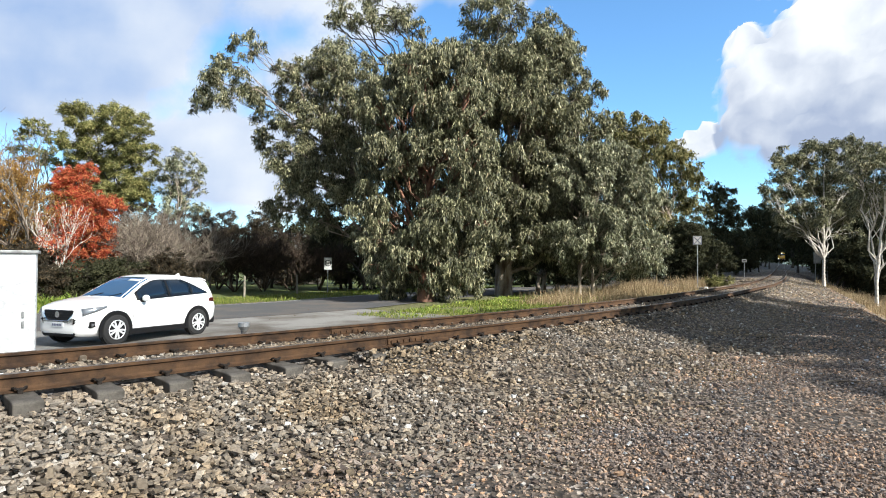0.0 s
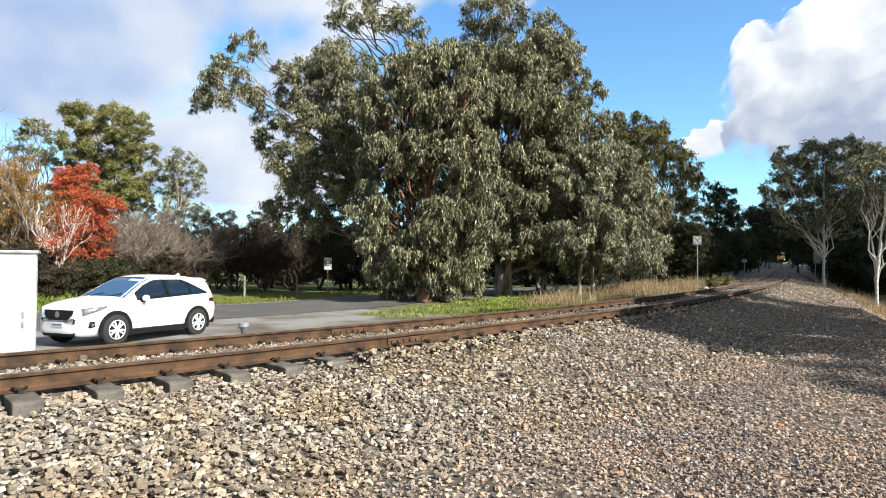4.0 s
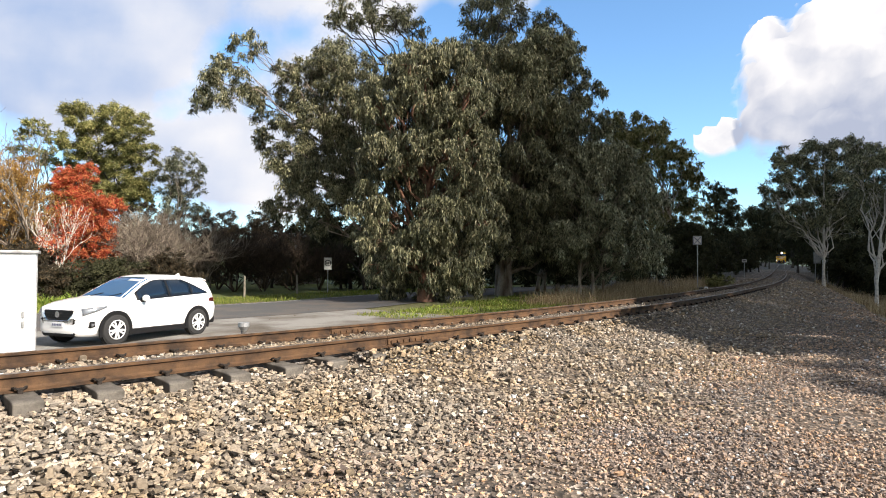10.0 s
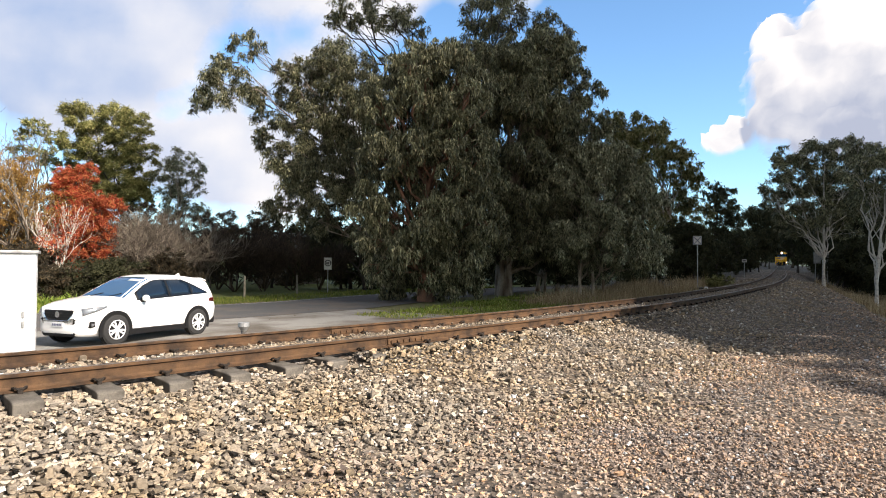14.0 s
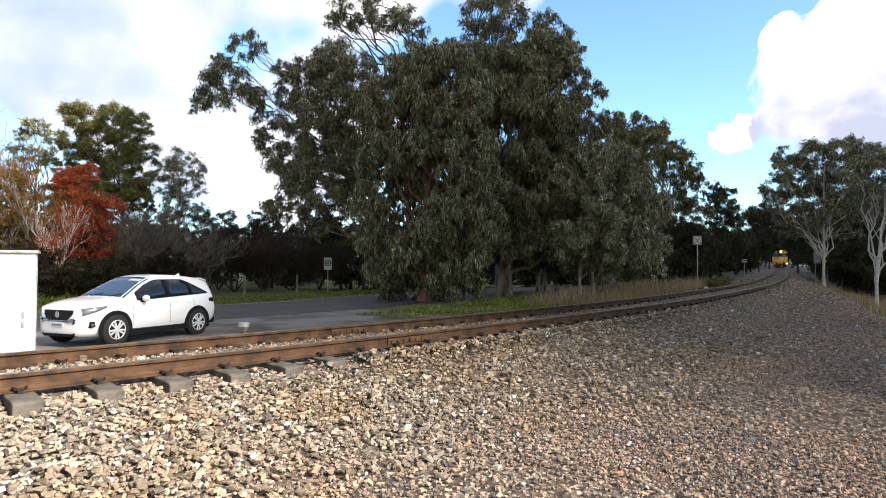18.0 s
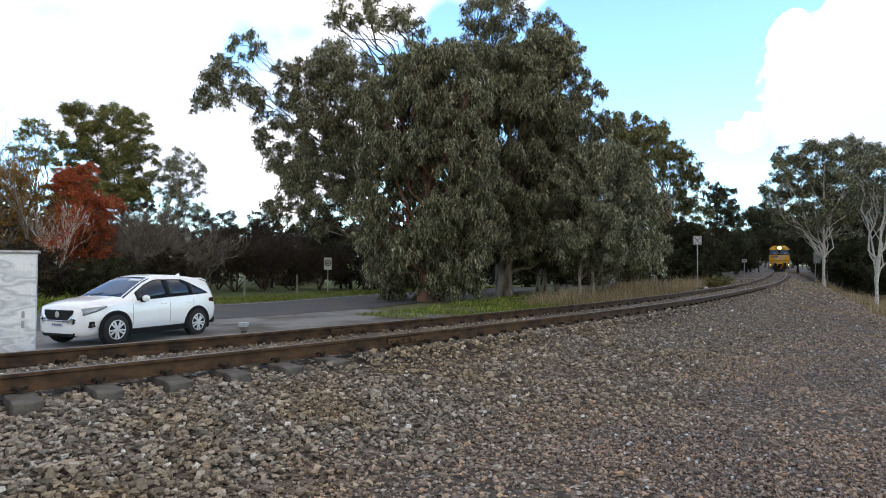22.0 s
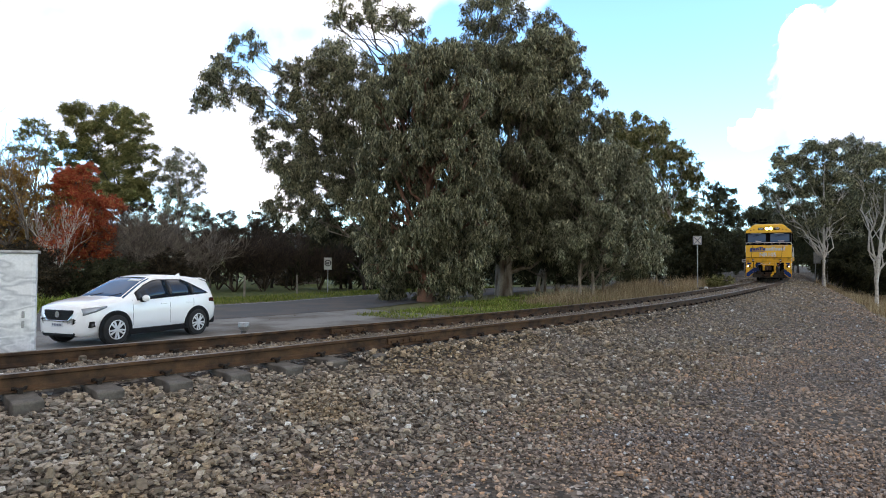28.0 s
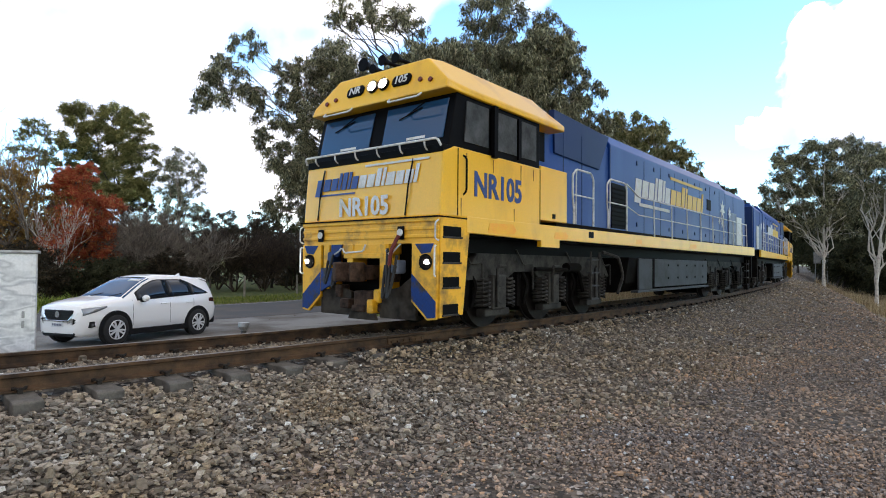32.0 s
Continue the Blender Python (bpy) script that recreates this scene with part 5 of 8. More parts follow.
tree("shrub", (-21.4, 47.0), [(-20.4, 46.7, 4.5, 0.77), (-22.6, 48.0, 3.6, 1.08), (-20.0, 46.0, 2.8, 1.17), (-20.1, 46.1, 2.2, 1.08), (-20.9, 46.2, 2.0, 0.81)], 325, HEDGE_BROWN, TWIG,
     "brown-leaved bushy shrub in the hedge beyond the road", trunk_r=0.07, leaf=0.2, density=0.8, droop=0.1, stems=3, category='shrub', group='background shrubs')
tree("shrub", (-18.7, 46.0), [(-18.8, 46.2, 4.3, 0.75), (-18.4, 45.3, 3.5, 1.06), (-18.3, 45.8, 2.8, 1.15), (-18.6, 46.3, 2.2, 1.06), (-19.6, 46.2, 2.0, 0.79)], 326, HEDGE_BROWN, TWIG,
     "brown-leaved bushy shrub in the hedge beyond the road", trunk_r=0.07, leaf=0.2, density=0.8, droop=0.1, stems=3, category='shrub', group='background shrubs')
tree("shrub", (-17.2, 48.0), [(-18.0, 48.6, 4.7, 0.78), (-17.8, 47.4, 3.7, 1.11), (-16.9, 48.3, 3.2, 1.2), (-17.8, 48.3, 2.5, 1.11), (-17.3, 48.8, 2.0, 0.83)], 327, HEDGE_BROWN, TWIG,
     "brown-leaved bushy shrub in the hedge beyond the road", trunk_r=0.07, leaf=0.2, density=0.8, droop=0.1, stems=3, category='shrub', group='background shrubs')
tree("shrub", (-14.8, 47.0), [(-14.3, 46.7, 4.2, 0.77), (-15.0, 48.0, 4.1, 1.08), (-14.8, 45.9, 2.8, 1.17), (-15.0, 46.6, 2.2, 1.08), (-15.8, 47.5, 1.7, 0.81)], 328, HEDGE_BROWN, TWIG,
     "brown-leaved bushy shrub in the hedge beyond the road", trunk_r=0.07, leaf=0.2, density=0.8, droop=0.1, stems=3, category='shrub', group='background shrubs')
tree("willow_tree", (-23.6, 32.0), dome(3411, -23.9, 32.0, 0.4, 7.0, 2.9, 1.6, 26, 0.8, ((0, 0.7), (0.4, 1.0), (0.75, 0.75), (1, 0.3))), 341, LEAF_GOLD, BARK_GREY,
     "golden-brown autumn tree with dense fine foliage", trunk_r=0.12, leaf=0.11, density=0.42, droop=0.35, stems=3)
tree("maple_tree", (-20.6, 33.5), dome(3421, -20.9, 33.5, 0.2, 6.5, 2.8, 1.8, 32, 0.75, ((0, 0.65), (0.35, 1.0), (0.65, 0.8), (1, 0.25))), 342, LEAF_RED, BARK_GREY,
     "autumn tree thick with red leaves", trunk_r=0.08, leaf=0.13, density=0.95, droop=0.15, stems=3)
tree("gum_tree", (61.5, 82.0), dome(3501, 61.5, 82.0, -1.5, 10.6, 6.5, 4.0, 30, 2.1), 350, LEAF_GUM_SHADED, BARK_DARK,
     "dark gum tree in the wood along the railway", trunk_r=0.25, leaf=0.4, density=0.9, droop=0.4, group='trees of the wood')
tree("gum_tree", (49.5, 64.0), dome(3511, 49.0, 64.0, -1.5, 6.4, 5.5, 3.0, 26, 1.7), 351, LEAF_GUM_SHADED, BARK_GREY,
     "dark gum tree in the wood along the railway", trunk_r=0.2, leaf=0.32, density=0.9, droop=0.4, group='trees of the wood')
tree("shrub", (40.5, 52.5), dome(3521, 41.0, 52.5, -1.8, 2.8, 3.6, 2.0, 18, 1.2), 352, LEAF_GUM_SHADED, BARK_DARK,
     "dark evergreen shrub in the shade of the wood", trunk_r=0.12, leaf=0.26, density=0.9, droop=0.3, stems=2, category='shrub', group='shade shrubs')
tree("shrub", (20.8, 50.0), dome(3531, 20.8, 50.0, -1.0, 5.0, 2.2, 1.6, 16, 1.0), 353, LEAF_GUM_SHADED, BARK_DARK,
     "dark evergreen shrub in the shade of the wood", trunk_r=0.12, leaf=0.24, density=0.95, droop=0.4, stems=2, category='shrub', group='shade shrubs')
tree("shrub", (24.0, 56.0), dome(3541, 24.0, 56.0, -1.0, 4.4, 2.2, 1.8, 14, 1.1), 354, LEAF_GUM_SHADED, BARK_DARK,
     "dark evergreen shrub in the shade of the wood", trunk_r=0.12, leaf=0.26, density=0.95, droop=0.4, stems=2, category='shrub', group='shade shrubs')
tree("shrub", (19.3, 41.5), dome(3551, 19.3, 41.5, -0.9, 0.3, 0.9, 0.8, 8, 0.45), 355, LEAF_YELLOWGREEN, BARK_DARK,
     "low yellow-green bush in the dry grass", trunk_r=0.03, leaf=0.16, density=0.8, droop=0.2, stems=3, category='shrub')
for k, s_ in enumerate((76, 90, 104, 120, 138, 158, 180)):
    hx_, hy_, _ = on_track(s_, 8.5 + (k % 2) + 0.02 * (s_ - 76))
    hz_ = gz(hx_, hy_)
    tree("gum_tree", (hx_, hy_), dome(380 + k, hx_, hy_, hz_ + 0.5, hz_ + 11.5 + (k % 3), 4.2, 4.2, 18, 2.1), 390 + k, LEAF_GUM_SHADED, BARK_DARK,
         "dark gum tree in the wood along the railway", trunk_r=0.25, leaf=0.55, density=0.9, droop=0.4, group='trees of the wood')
for k, s_ in enumerate((-17, -12, -7.5, -3, 1.5, 6, 10.5, 15)):
    hx_, hy_, _ = on_track(s_, -27.2 - (k % 3) * 0.5)
    hz_ = gz(hx_, hy_)
    tree("shrub", (hx_, hy_), dome(360 + k, hx_, hy_, hz_ - 0.2, hz_ + 2.3 + 0.3 * (k % 3), 2.8, 1.5, 17, 0.75), 370 + k, HEDGE_BROWN if k % 2 else LEAF_GUM_SHADED, BARK_DARK,
         "low dark shrub along the fence beyond the road", trunk_r=0.05, leaf=0.16, density=0.85, droop=0.1, stems=3, category='shrub', group='fence shrubs')
# trees out on the tripod's side, whose shade falls over the gravel
tree("gum_tree", (21.0, 7.0), [(20, 7, 7, 1.8), (22, 8, 9, 2.0), (19, 6, 9.5, 1.8), (21.5, 5.5, 6, 1.6), (23.5, 7, 7, 1.8), (21, 9, 11, 1.8), (18.5, 8.5, 7.5, 1.5), (24, 9, 10, 1.6), (20, 10, 5, 1.6)], 91, LEAF_GUM, BARK, "gum tree beside the gravel track", trunk_r=0.3, density=1.5)
tree("gum_tree", (27.0, 13.0), [(26, 13, 6, 2), (28, 12, 8, 2), (26.5, 15, 9, 2), (29, 14, 6, 2), (27, 11, 10.5, 1.8), (25, 12, 4, 1.6)], 92, LEAF_GUM, BARK, "gum tree beside the gravel track", trunk_r=0.3)
tree("gum_tree", (16.5, 0.5), [(16, 0.5, 7.5, 1.0), (17.5, 1.5, 8.5, 1.1), (15.5, -0.5, 6.5, 0.9), (18, 0, 7, 1.0), (16.5, 2.5, 7, 0.9)], 93, LEAF_GUM, BARK, "thin gum tree beside the gravel track", trunk_r=0.18, density=0.5)
tree("gum_tree", (19.0, 11.0), [(19, 11, 5.6, 1.5), (20.5, 10, 6.5, 1.7), (17.8, 11.5, 7, 1.7), (19.5, 12.5, 8, 1.7), (18.5, 9.5, 8.6, 1.6), (20.5, 12, 9.5, 1.6), (17.5, 9.6, 6, 1.4)], 94, LEAF_GUM, BARK, "gum tree beside the gravel track", trunk_r=0.25, density=1.7)
tree("gum_tree", (22.5, 18.5), [(22, 18, 7.5, 1.6), (23, 19.5, 8.4, 1.7), (21.5, 19.8, 9, 1.6), (23.4, 17.6, 9.6, 1.6), (21.8, 17.4, 10.4, 1.5), (23, 19, 11, 1.5)], 95, LEAF_GUM, BARK, "gum tree beside the gravel track", trunk_r=0.25, density=1.7)
tree("gum_tree", (17.5, 15.0), dome(961, 17.0, 15.0, 3.6, 10.2, 3.1, 3.0, 26, 1.4), 96, LEAF_GUM, BARK, "dense gum tree beside the gravel track", trunk_r=0.28, density=1.1, leaf=0.26, droop=0.7)
tree("gum_tree", (13.0, 8.5), dome(971, 12.9, 8.5, 3.4, 7.0, 2.3, 2.2, 16, 1.1), 97, LEAF_GUM, BARK, "small gum tree beside the gravel track", trunk_r=0.16, density=0.9, leaf=0.24, droop=0.7)
# trees that lose their leaves, and shrubs, beyond the road
bare_tree("birch_tree", (-20.1, 30.2), 5.2, 61, BIRCH, "white-stemmed autumn tree, nearly bare with red leaves", depth=4, spread=0.5, stems=3, radius=0.03, leaf_mat=LEAF_RED, leaf_n=1500, leaf=0.11, near=(2.2, 0, 3.0, (2.6, 9, 2.6)), up_pull=0.25, splay=0.4)
bare_tree("willow_tree", (-21.9, 31.6), 7.8, 62, TWIG, "golden-brown autumn tree with fine twigs", depth=4, spread=0.6, stems=4, radius=0.12, leaf_mat=LEAF_GOLD, leaf_n=5000, leaf=0.1, up_pull=0.2)
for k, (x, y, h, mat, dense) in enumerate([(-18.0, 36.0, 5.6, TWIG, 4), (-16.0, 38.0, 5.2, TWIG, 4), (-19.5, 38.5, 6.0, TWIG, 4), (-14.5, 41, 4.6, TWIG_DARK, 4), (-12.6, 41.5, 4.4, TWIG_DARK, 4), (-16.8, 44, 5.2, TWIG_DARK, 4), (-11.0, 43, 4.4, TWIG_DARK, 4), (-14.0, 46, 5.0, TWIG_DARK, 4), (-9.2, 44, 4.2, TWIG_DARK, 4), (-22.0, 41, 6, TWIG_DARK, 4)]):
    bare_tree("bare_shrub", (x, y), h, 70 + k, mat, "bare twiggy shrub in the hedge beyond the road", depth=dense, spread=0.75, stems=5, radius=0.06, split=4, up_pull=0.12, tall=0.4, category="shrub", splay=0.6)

bare_tree("bare_tree", (-25.6, 33.5), 11.0, 90, BARK_GREY, "tall bare tree with thin grey twigs", depth=4, spread=0.5, stems=2, radius=0.12, up_pull=0.3)

rng = np.random.default_rng(9)


def track_points(n, s0, s1, v0, v1):
    s, v = rng.uniform(s0, s1, n), rng.uniform(v0, v1, n)
    th = np.interp(s, S_ALL, TH)
    return np.column_stack([np.interp(s, S_ALL, TX) + np.cos(th) * v, np.interp(s, S_ALL, TY) - np.sin(th) * v])


def patchy(pts, scale, cut):
    """Thins points out in drifts."""
    f = np.array([noise.noise((x * scale, y * scale, 3.3)) for x, y in pts])
    return pts[f + rng.uniform(-0.25, 0.25, len(pts)) > cut]


blades("grass_patch", patchy(track_points(30000, 15.2, 30, -11.5, -2.8), 0.5, -0.15), rng, 0.10, 0.011, GRASS, "green grass between the railway and the trees")
blades("grass_verge", track_points(26000, -25, 45, -24.5, -20.2), rng, 0.12, 0.014, GRASS, "green grass verge beyond the road")
blades("dry_grass", patchy(track_points(22000, 24, 46, -8.5, -3.4), 0.45, -0.05), rng, 0.42, 0.007, GRASS_DRY, "tall dry straw-coloured grass beside the railway", curl=0.6)
right_side = np.concatenate([track_points(5000, a, a + 9, float(np.interp(a, [15, 32, 65], [6.4, 5.3, 3.4])), 9.5) for a in (22, 31, 40, 49, 58, 67)])
blades("dry_grass", patchy(right_side, 0.4, 0.0), rng, 0.4, 0.008, GRASS_DRY, "tall dry straw-coloured grass beside the railway", curl=0.6)
blades("weeds", patchy(track_points(9000, 16, 30, -11.5, -3.2), 0.8, 0.12), rng, 0.13, 0.022, STRAP_LEAF, "low leafy green weeds in the grass", "weeds", curl=1.2)
blades("strap_leaf_plants", patchy(track_points(16000, -22, 14, -26.2, -24.2), 0.35, -0.05), rng, 0.27, 0.034, STRAP_LEAF, "clumps of green strap-leaved plants along the fence", "plant", curl=1.4)
blades("leaf_litter", patchy(track_points(9000, 1, 17.5, -14.8, -11.6), 0.55, 0.0), rng, 0.025, 0.05, LEAF_FALLEN, "brown fallen leaves along the edge of the road", "leaf litter", curl=3.0)
# ---- the parked car
CAR_WHITE = plain("car_paint_white", (0.92, 0.92, 0.92), 0.22, coat=0.6)
CAR_PLASTIC = plain("car_black_plastic", (0.01, 0.01, 0.011), 0.6, spec=0.15)
CAR_GLASS = plain("car_glass_dark", (0.006, 0.014, 0.028), 0.05)
# sky reflection painted in as a blue base colour
SCREEN_GLASS = plain("car_windscreen_sky_blue", (0.03, 0.085, 0.18), 0.04, spec=0.4)
TYRE = plain("tyre_rubber", (0.018, 0.018, 0.019), 0.85)
ALLOY = plain("alloy_silver", (0.75, 0.76, 0.78), 0.35, 0.3)
LENS = plain("lamp_lens", (0.3, 0.32, 0.35), 0.1, 0.6)
TAIL = plain("tail_lamp_red", (0.06, 0.004, 0.005), 0.15)
CHROME = plain("chrome", (0.7, 0.7, 0.72), 0.12, 1.0)
PLATE = plain("plate_pale", (0.62, 0.64, 0.66), 0.5)
PLATE_BAR = plain("plate_mark", (0.12, 0.13, 0.2), 0.6)

CX = [2.16, 2.14, 2.05, 1.82, 1.45, 1.05, 0.72, 0.36, 0.05, -0.3, -0.8, -1.3, -1.7, -1.92, -2.0, -2.08, -2.15, -2.18]
C_TOP = [0.62, 0.84, 0.96, 1.03, 1.09, 1.14, 1.33, 1.53, 1.65, 1.70, 1.70, 1.66, 1.60, 1.54, 1.36, 1.12, 0.98, 0.80]
C_W = [0.50, 0.62, 0.74, 0.865, 0.91, 0.92, 0.92, 0.92, 0.92, 0.92, 0.92, 0.92, 0.905, 0.88, 0.87, 0.85, 0.82, 0.76]
C_BELT = [0.58, 0.76, 0.9, 0.96, 1.0, 1.04, 1.05, 1.06, 1.07, 1.08, 1.10, 1.13, 1.16, 1.18, 1.14, 1.02, 0.9, 0.74]
C_LOW = [0.34, 0.26, 0.23, 0.22, 0.22, 0.22, 0.22, 0.22, 0.22, 0.22, 0.22, 0.23, 0.25, 0.28, 0.3, 0.34, 0.38, 0.44]


def car_section(x):
    """Half section from the sill to the middle of the roof, as (y, z)."""
    f = lambda a: float(np.interp(x, CX[::-1], a[::-1]))
    top, w, belt, low = f(C_TOP), f(C_W), f(C_BELT), f(C_LOW)
    belt = min(belt, top - 0.03)
    g = min(max((top - belt) / 0.55, 0), 1)
    wr = w * 0.90 * (1 - g) + 0.60 * g
    return [(0.0, low), (w * 0.84, low), (w * 0.955, low + 0.1), (w * 0.995, low + 0.32), (w, 0.5 * (low + belt) + 0.12), (w * 0.975, belt - 0.07), (w * 0.945, belt), (w * 0.945 * 0.5 + wr * 0.5 + 0.012, 0.5 * (belt + top - 0.05)), (wr, top - 0.055), (wr * 0.86, top - 0.018), (wr * 0.5, top - 0.004), (0.0, top)]


def car_side(x, z):
    """How far out the body is at a height, above its widest line."""
    sec = car_section(x)[3:9]
    zs, ys = [p[1] for p in sec], [p[0] for p in sec]
    return float(np.interp(z, zs, ys))


def car_roof_z(x, y):
    sec = car_section(x)[8:]
    return float(np.interp(abs(y), [p[0] for p in sec][::-1], [p[1] for p in sec][::-1]))


def grid_part(name, rows, mat, parent, label="", thick=0.012, out=(0, 0, 1)):
    """A thin curved panel through rows of points, given a little depth."""
    b_ = B()
    vs = [[b_.verts.new(p) for p in r] for r in rows]
    for r0, r1 in zip(vs, vs[1:]):
        for k in range(len(r0) - 1):
            b_.faces.new((r0[k], r0[k + 1], r1[k + 1], r1[k]))
    bmesh.ops.recalc_face_normals(b_, faces=b_.faces)
    if sum((f.normal.dot(Vector(out)) for f in b_.faces)) < 0:
        bmesh.ops.reverse_faces(b_, faces=b_.faces)
    bmesh.ops.solidify(b_, geom=list(b_.faces), thickness=thick)
    return part(name, b_, mat, parent, label, True)


def build_car(m):
    car = empty("car", m)
    xs = np.concatenate([np.linspace(2.16, 1.95, 8), np.linspace(1.85, -1.85, 28), np.linspace(-1.92, -2.18, 8)])
    secs = [car_section(float(x)) for x in xs]
    V, F = [], []
    n = len(secs[0])
    for x, sec in zip(xs, secs):
        V += [(x, y, z) for y, z in sec] + [(x, -y, z) for y, z in sec[::-1][1:-1]]
    k = 2 * n - 2
    i = np.arange(len(xs) - 1)[:, None] * k
    j = np.arange(k)[None]
    f = np.stack([i + j, i + (j + 1) % k, i + k + (j + 1) % k, i + k + j], -1).reshape(-1, 4)
    caps = np.array([[*range(k - 1, -1, -1)], [*range((len(xs) - 1) * k, len(xs) * k)]])
    link_mesh("body", V, [f, caps], CAR_WHITE, car, smooth=True)
    def sill(x):
        return 1.055 + 0.05 * (0.6 - x)

    def header(x):
        top = min(float(np.interp(x, CX[::-1], C_TOP[::-1])) - 0.105, 1.565)
        return max(top if x > -0.95 else 1.565 - 0.46 * (-0.95 - x) ** 1.15, sill(x) + 0.012)

    def side_panel(x0, x1, n, grow_, proud, sd):
        out = []
        for x in np.linspace(x0, x1, n):
            x = float(x)
            zb, zt = sill(x) - grow_, header(x) + grow_
            out.append([(x, sd * (car_side(x, zb + (zt - zb) * q) + proud), zb + (zt - zb) * q) for q in (0, 0.33, 0.66, 1.0)])
        return out

    for sd in (1, -1):
        grid_part("window_surround", side_panel(0.72, -1.80, 22, 0.008, 0.008, sd), CAR_PLASTIC, car, "", 0.004, (0, sd, 0))
        # side windows: front door, rear door, quarter light
        for x0, x1, nm in ((0.66, -0.33, "side_window"), (-0.39, -1.16, "side_window"), (-1.20, -1.76, "quarter_window")):
            grid_part(nm, side_panel(x0, x1, 8, -0.012 if x0 > -1 else -0.006, 0.013, sd), CAR_GLASS, car, "", 0.006, (0, sd, 0))
        b_ = B()
        box(b_, -1.0, 0.92, min(sd * 0.83, sd * 0.925), max(sd * 0.83, sd * 0.925), 0.2, 0.345, 0.02)
        part("sill_cladding", b_, CAR_PLASTIC, car)
        for x in (1.35, -1.35):
            b_ = B()
            # arch cladding: a ring cut off at the sill
            for a in range(-20, 200, 8):
                a0, a1 = radians(a), radians(a + 8)
                q = [(x + r * math.cos(t), 0.36 + r * math.sin(t)) for r, t in ((0.39, a0), (0.465, a0), (0.465, a1), (0.39, a1))]
                prism(b_, q, 1, sd * 0.918 - 0.022, sd * 0.918 + 0.014)
            bmesh.ops.remove_doubles(b_, verts=b_.verts, dist=0.001)
            part("arch_cladding", b_, CAR_PLASTIC, car)
            # solid near-black disc: the shaded hollow of the well as colour
            b_ = B()
            cyl(b_, (x, sd * 0.80, 0.37), (x, sd * 0.921, 0.37), 0.40, seg=32)
            part("wheel_well", b_, BLACK_WELL, car)
            wh = empty("wheel", pose(x, sd * 0.80, 0.36))
            wh.parent = car
            b_ = B()
            bmesh.ops.create_cone(b_, cap_ends=True, segments=40, radius1=0.36, radius2=0.36, depth=0.235, matrix=Matrix.Translation((0, sd * 0.03, 0)) @ Matrix.Rotation(math.pi / 2, 4, "X"))
            bmesh.ops.bevel(b_, geom=[e for e in b_.edges if len(e.link_faces) == 2 and e.calc_face_angle() > 1], offset=0.035, segments=3, profile=0.5, affect="EDGES")
            part("tyre", b_, TYRE, wh, smooth=True)
            b_ = B()
            cyl(b_, (0, sd * 0.135, 0), (0, sd * 0.152, 0), 0.235, seg=32)
            part("rim_dish", b_, CAR_PLASTIC, wh)
            b_ = B()
            for k2 in range(10):
                a = k2 * math.tau / 10 + (0.09 if k2 % 2 else -0.09)
                d = Vector((math.cos(a), 0, math.sin(a)))
                s_ = Vector((-math.sin(a), 0, math.cos(a)))
                o = Vector((0, sd * 0.152, 0))
                q = [o + d * 0.03 - s_ * 0.02, o + d * 0.225 - s_ * 0.022, o + d * 0.225 + s_ * 0.022, o + d * 0.03 + s_ * 0.02]
                lo = [b_.verts.new(p) for p in q]
                hi = [b_.verts.new(p + Vector((0, sd * 0.018, 0))) for p in q]
                b_.faces.new(lo)
                b_.faces.new(hi)
                for e in range(4):
                    b_.faces.new((lo[e], lo[(e + 1) % 4], hi[(e + 1) % 4], hi[e]))
            cyl(b_, (0, sd * 0.15, 0), (0, sd * 0.178, 0), 0.045, seg=16)
            for a in range(32):
                a0, a1 = a * math.tau / 32, (a + 1) * math.tau / 32
                cyl(b_, (0.228 * math.cos(a0), sd * 0.16, 0.228 * math.sin(a0)), (0.228 * math.cos(a1), sd * 0.16, 0.228 * math.sin(a1)), 0.013, seg=4)
            bmesh.ops.recalc_face_normals(b_, faces=b_.faces)
            part("rim", b_, ALLOY, wh, "silver ten-spoke alloy rim")
        # mirror
        b_ = B()
        bmesh.ops.create_uvsphere(b_, u_segments=16, v_segments=10, radius=1, matrix=Matrix.Translation((0.58, sd * 1.02, 1.10)) @ Matrix.Diagonal((0.075, 0.115, 0.085, 1)))
        mir = part("mirror", b_, CAR_WHITE, car, "", True)
        b_ = B()
        box(b_, 0.53, 0.63, min(sd * 0.86, sd * 0.98), max(sd * 0.86, sd * 0.98), 1.0, 1.05, 0.01)
        part("mirror_arm", b_, CAR_PLASTIC, mir)
        # door joints and handles
        for x in (0.86, -0.345, -1.2):
            rows = [[(x - 0.004, sd * (car_side(x, z) + 0.002), z), (x + 0.004, sd * (car_side(x, z) + 0.002), z)] for z in np.linspace(0.42, 1.05, 7)]
            grid_part("door_joint", rows, CAR_PLASTIC, car, "", 0.003, (0, sd, 0))
        for x in (-0.12, -1.02):
            b_ = B()
            y = sd * (car_side(x, 0.94) + 0.016)
            box(b_, x - 0.1, x + 0.1, y - 0.014, y + 0.014, 0.925, 0.955, 0.01)
            part("door_handle", b_, CAR_WHITE, car)
        # headlight and tail light wrap round the corners
        rows = []
        for q in np.linspace(0, 1, 9):
            x = 2.07 - 0.47 * q
            zc = 0.81 + 0.12 * q
            hh = 0.085 * (1 - 0.75 * q)
            w = float(np.interp(x, CX[::-1], C_W[::-1]))
            rows.append([(x + 0.03 * (1 - q), sd * (w * 0.985 + 0.016 - 0.06 * max(e, 0) * (1 - q)), zc + e * hh) for e in (-1, -0.3, 0.4, 1)])
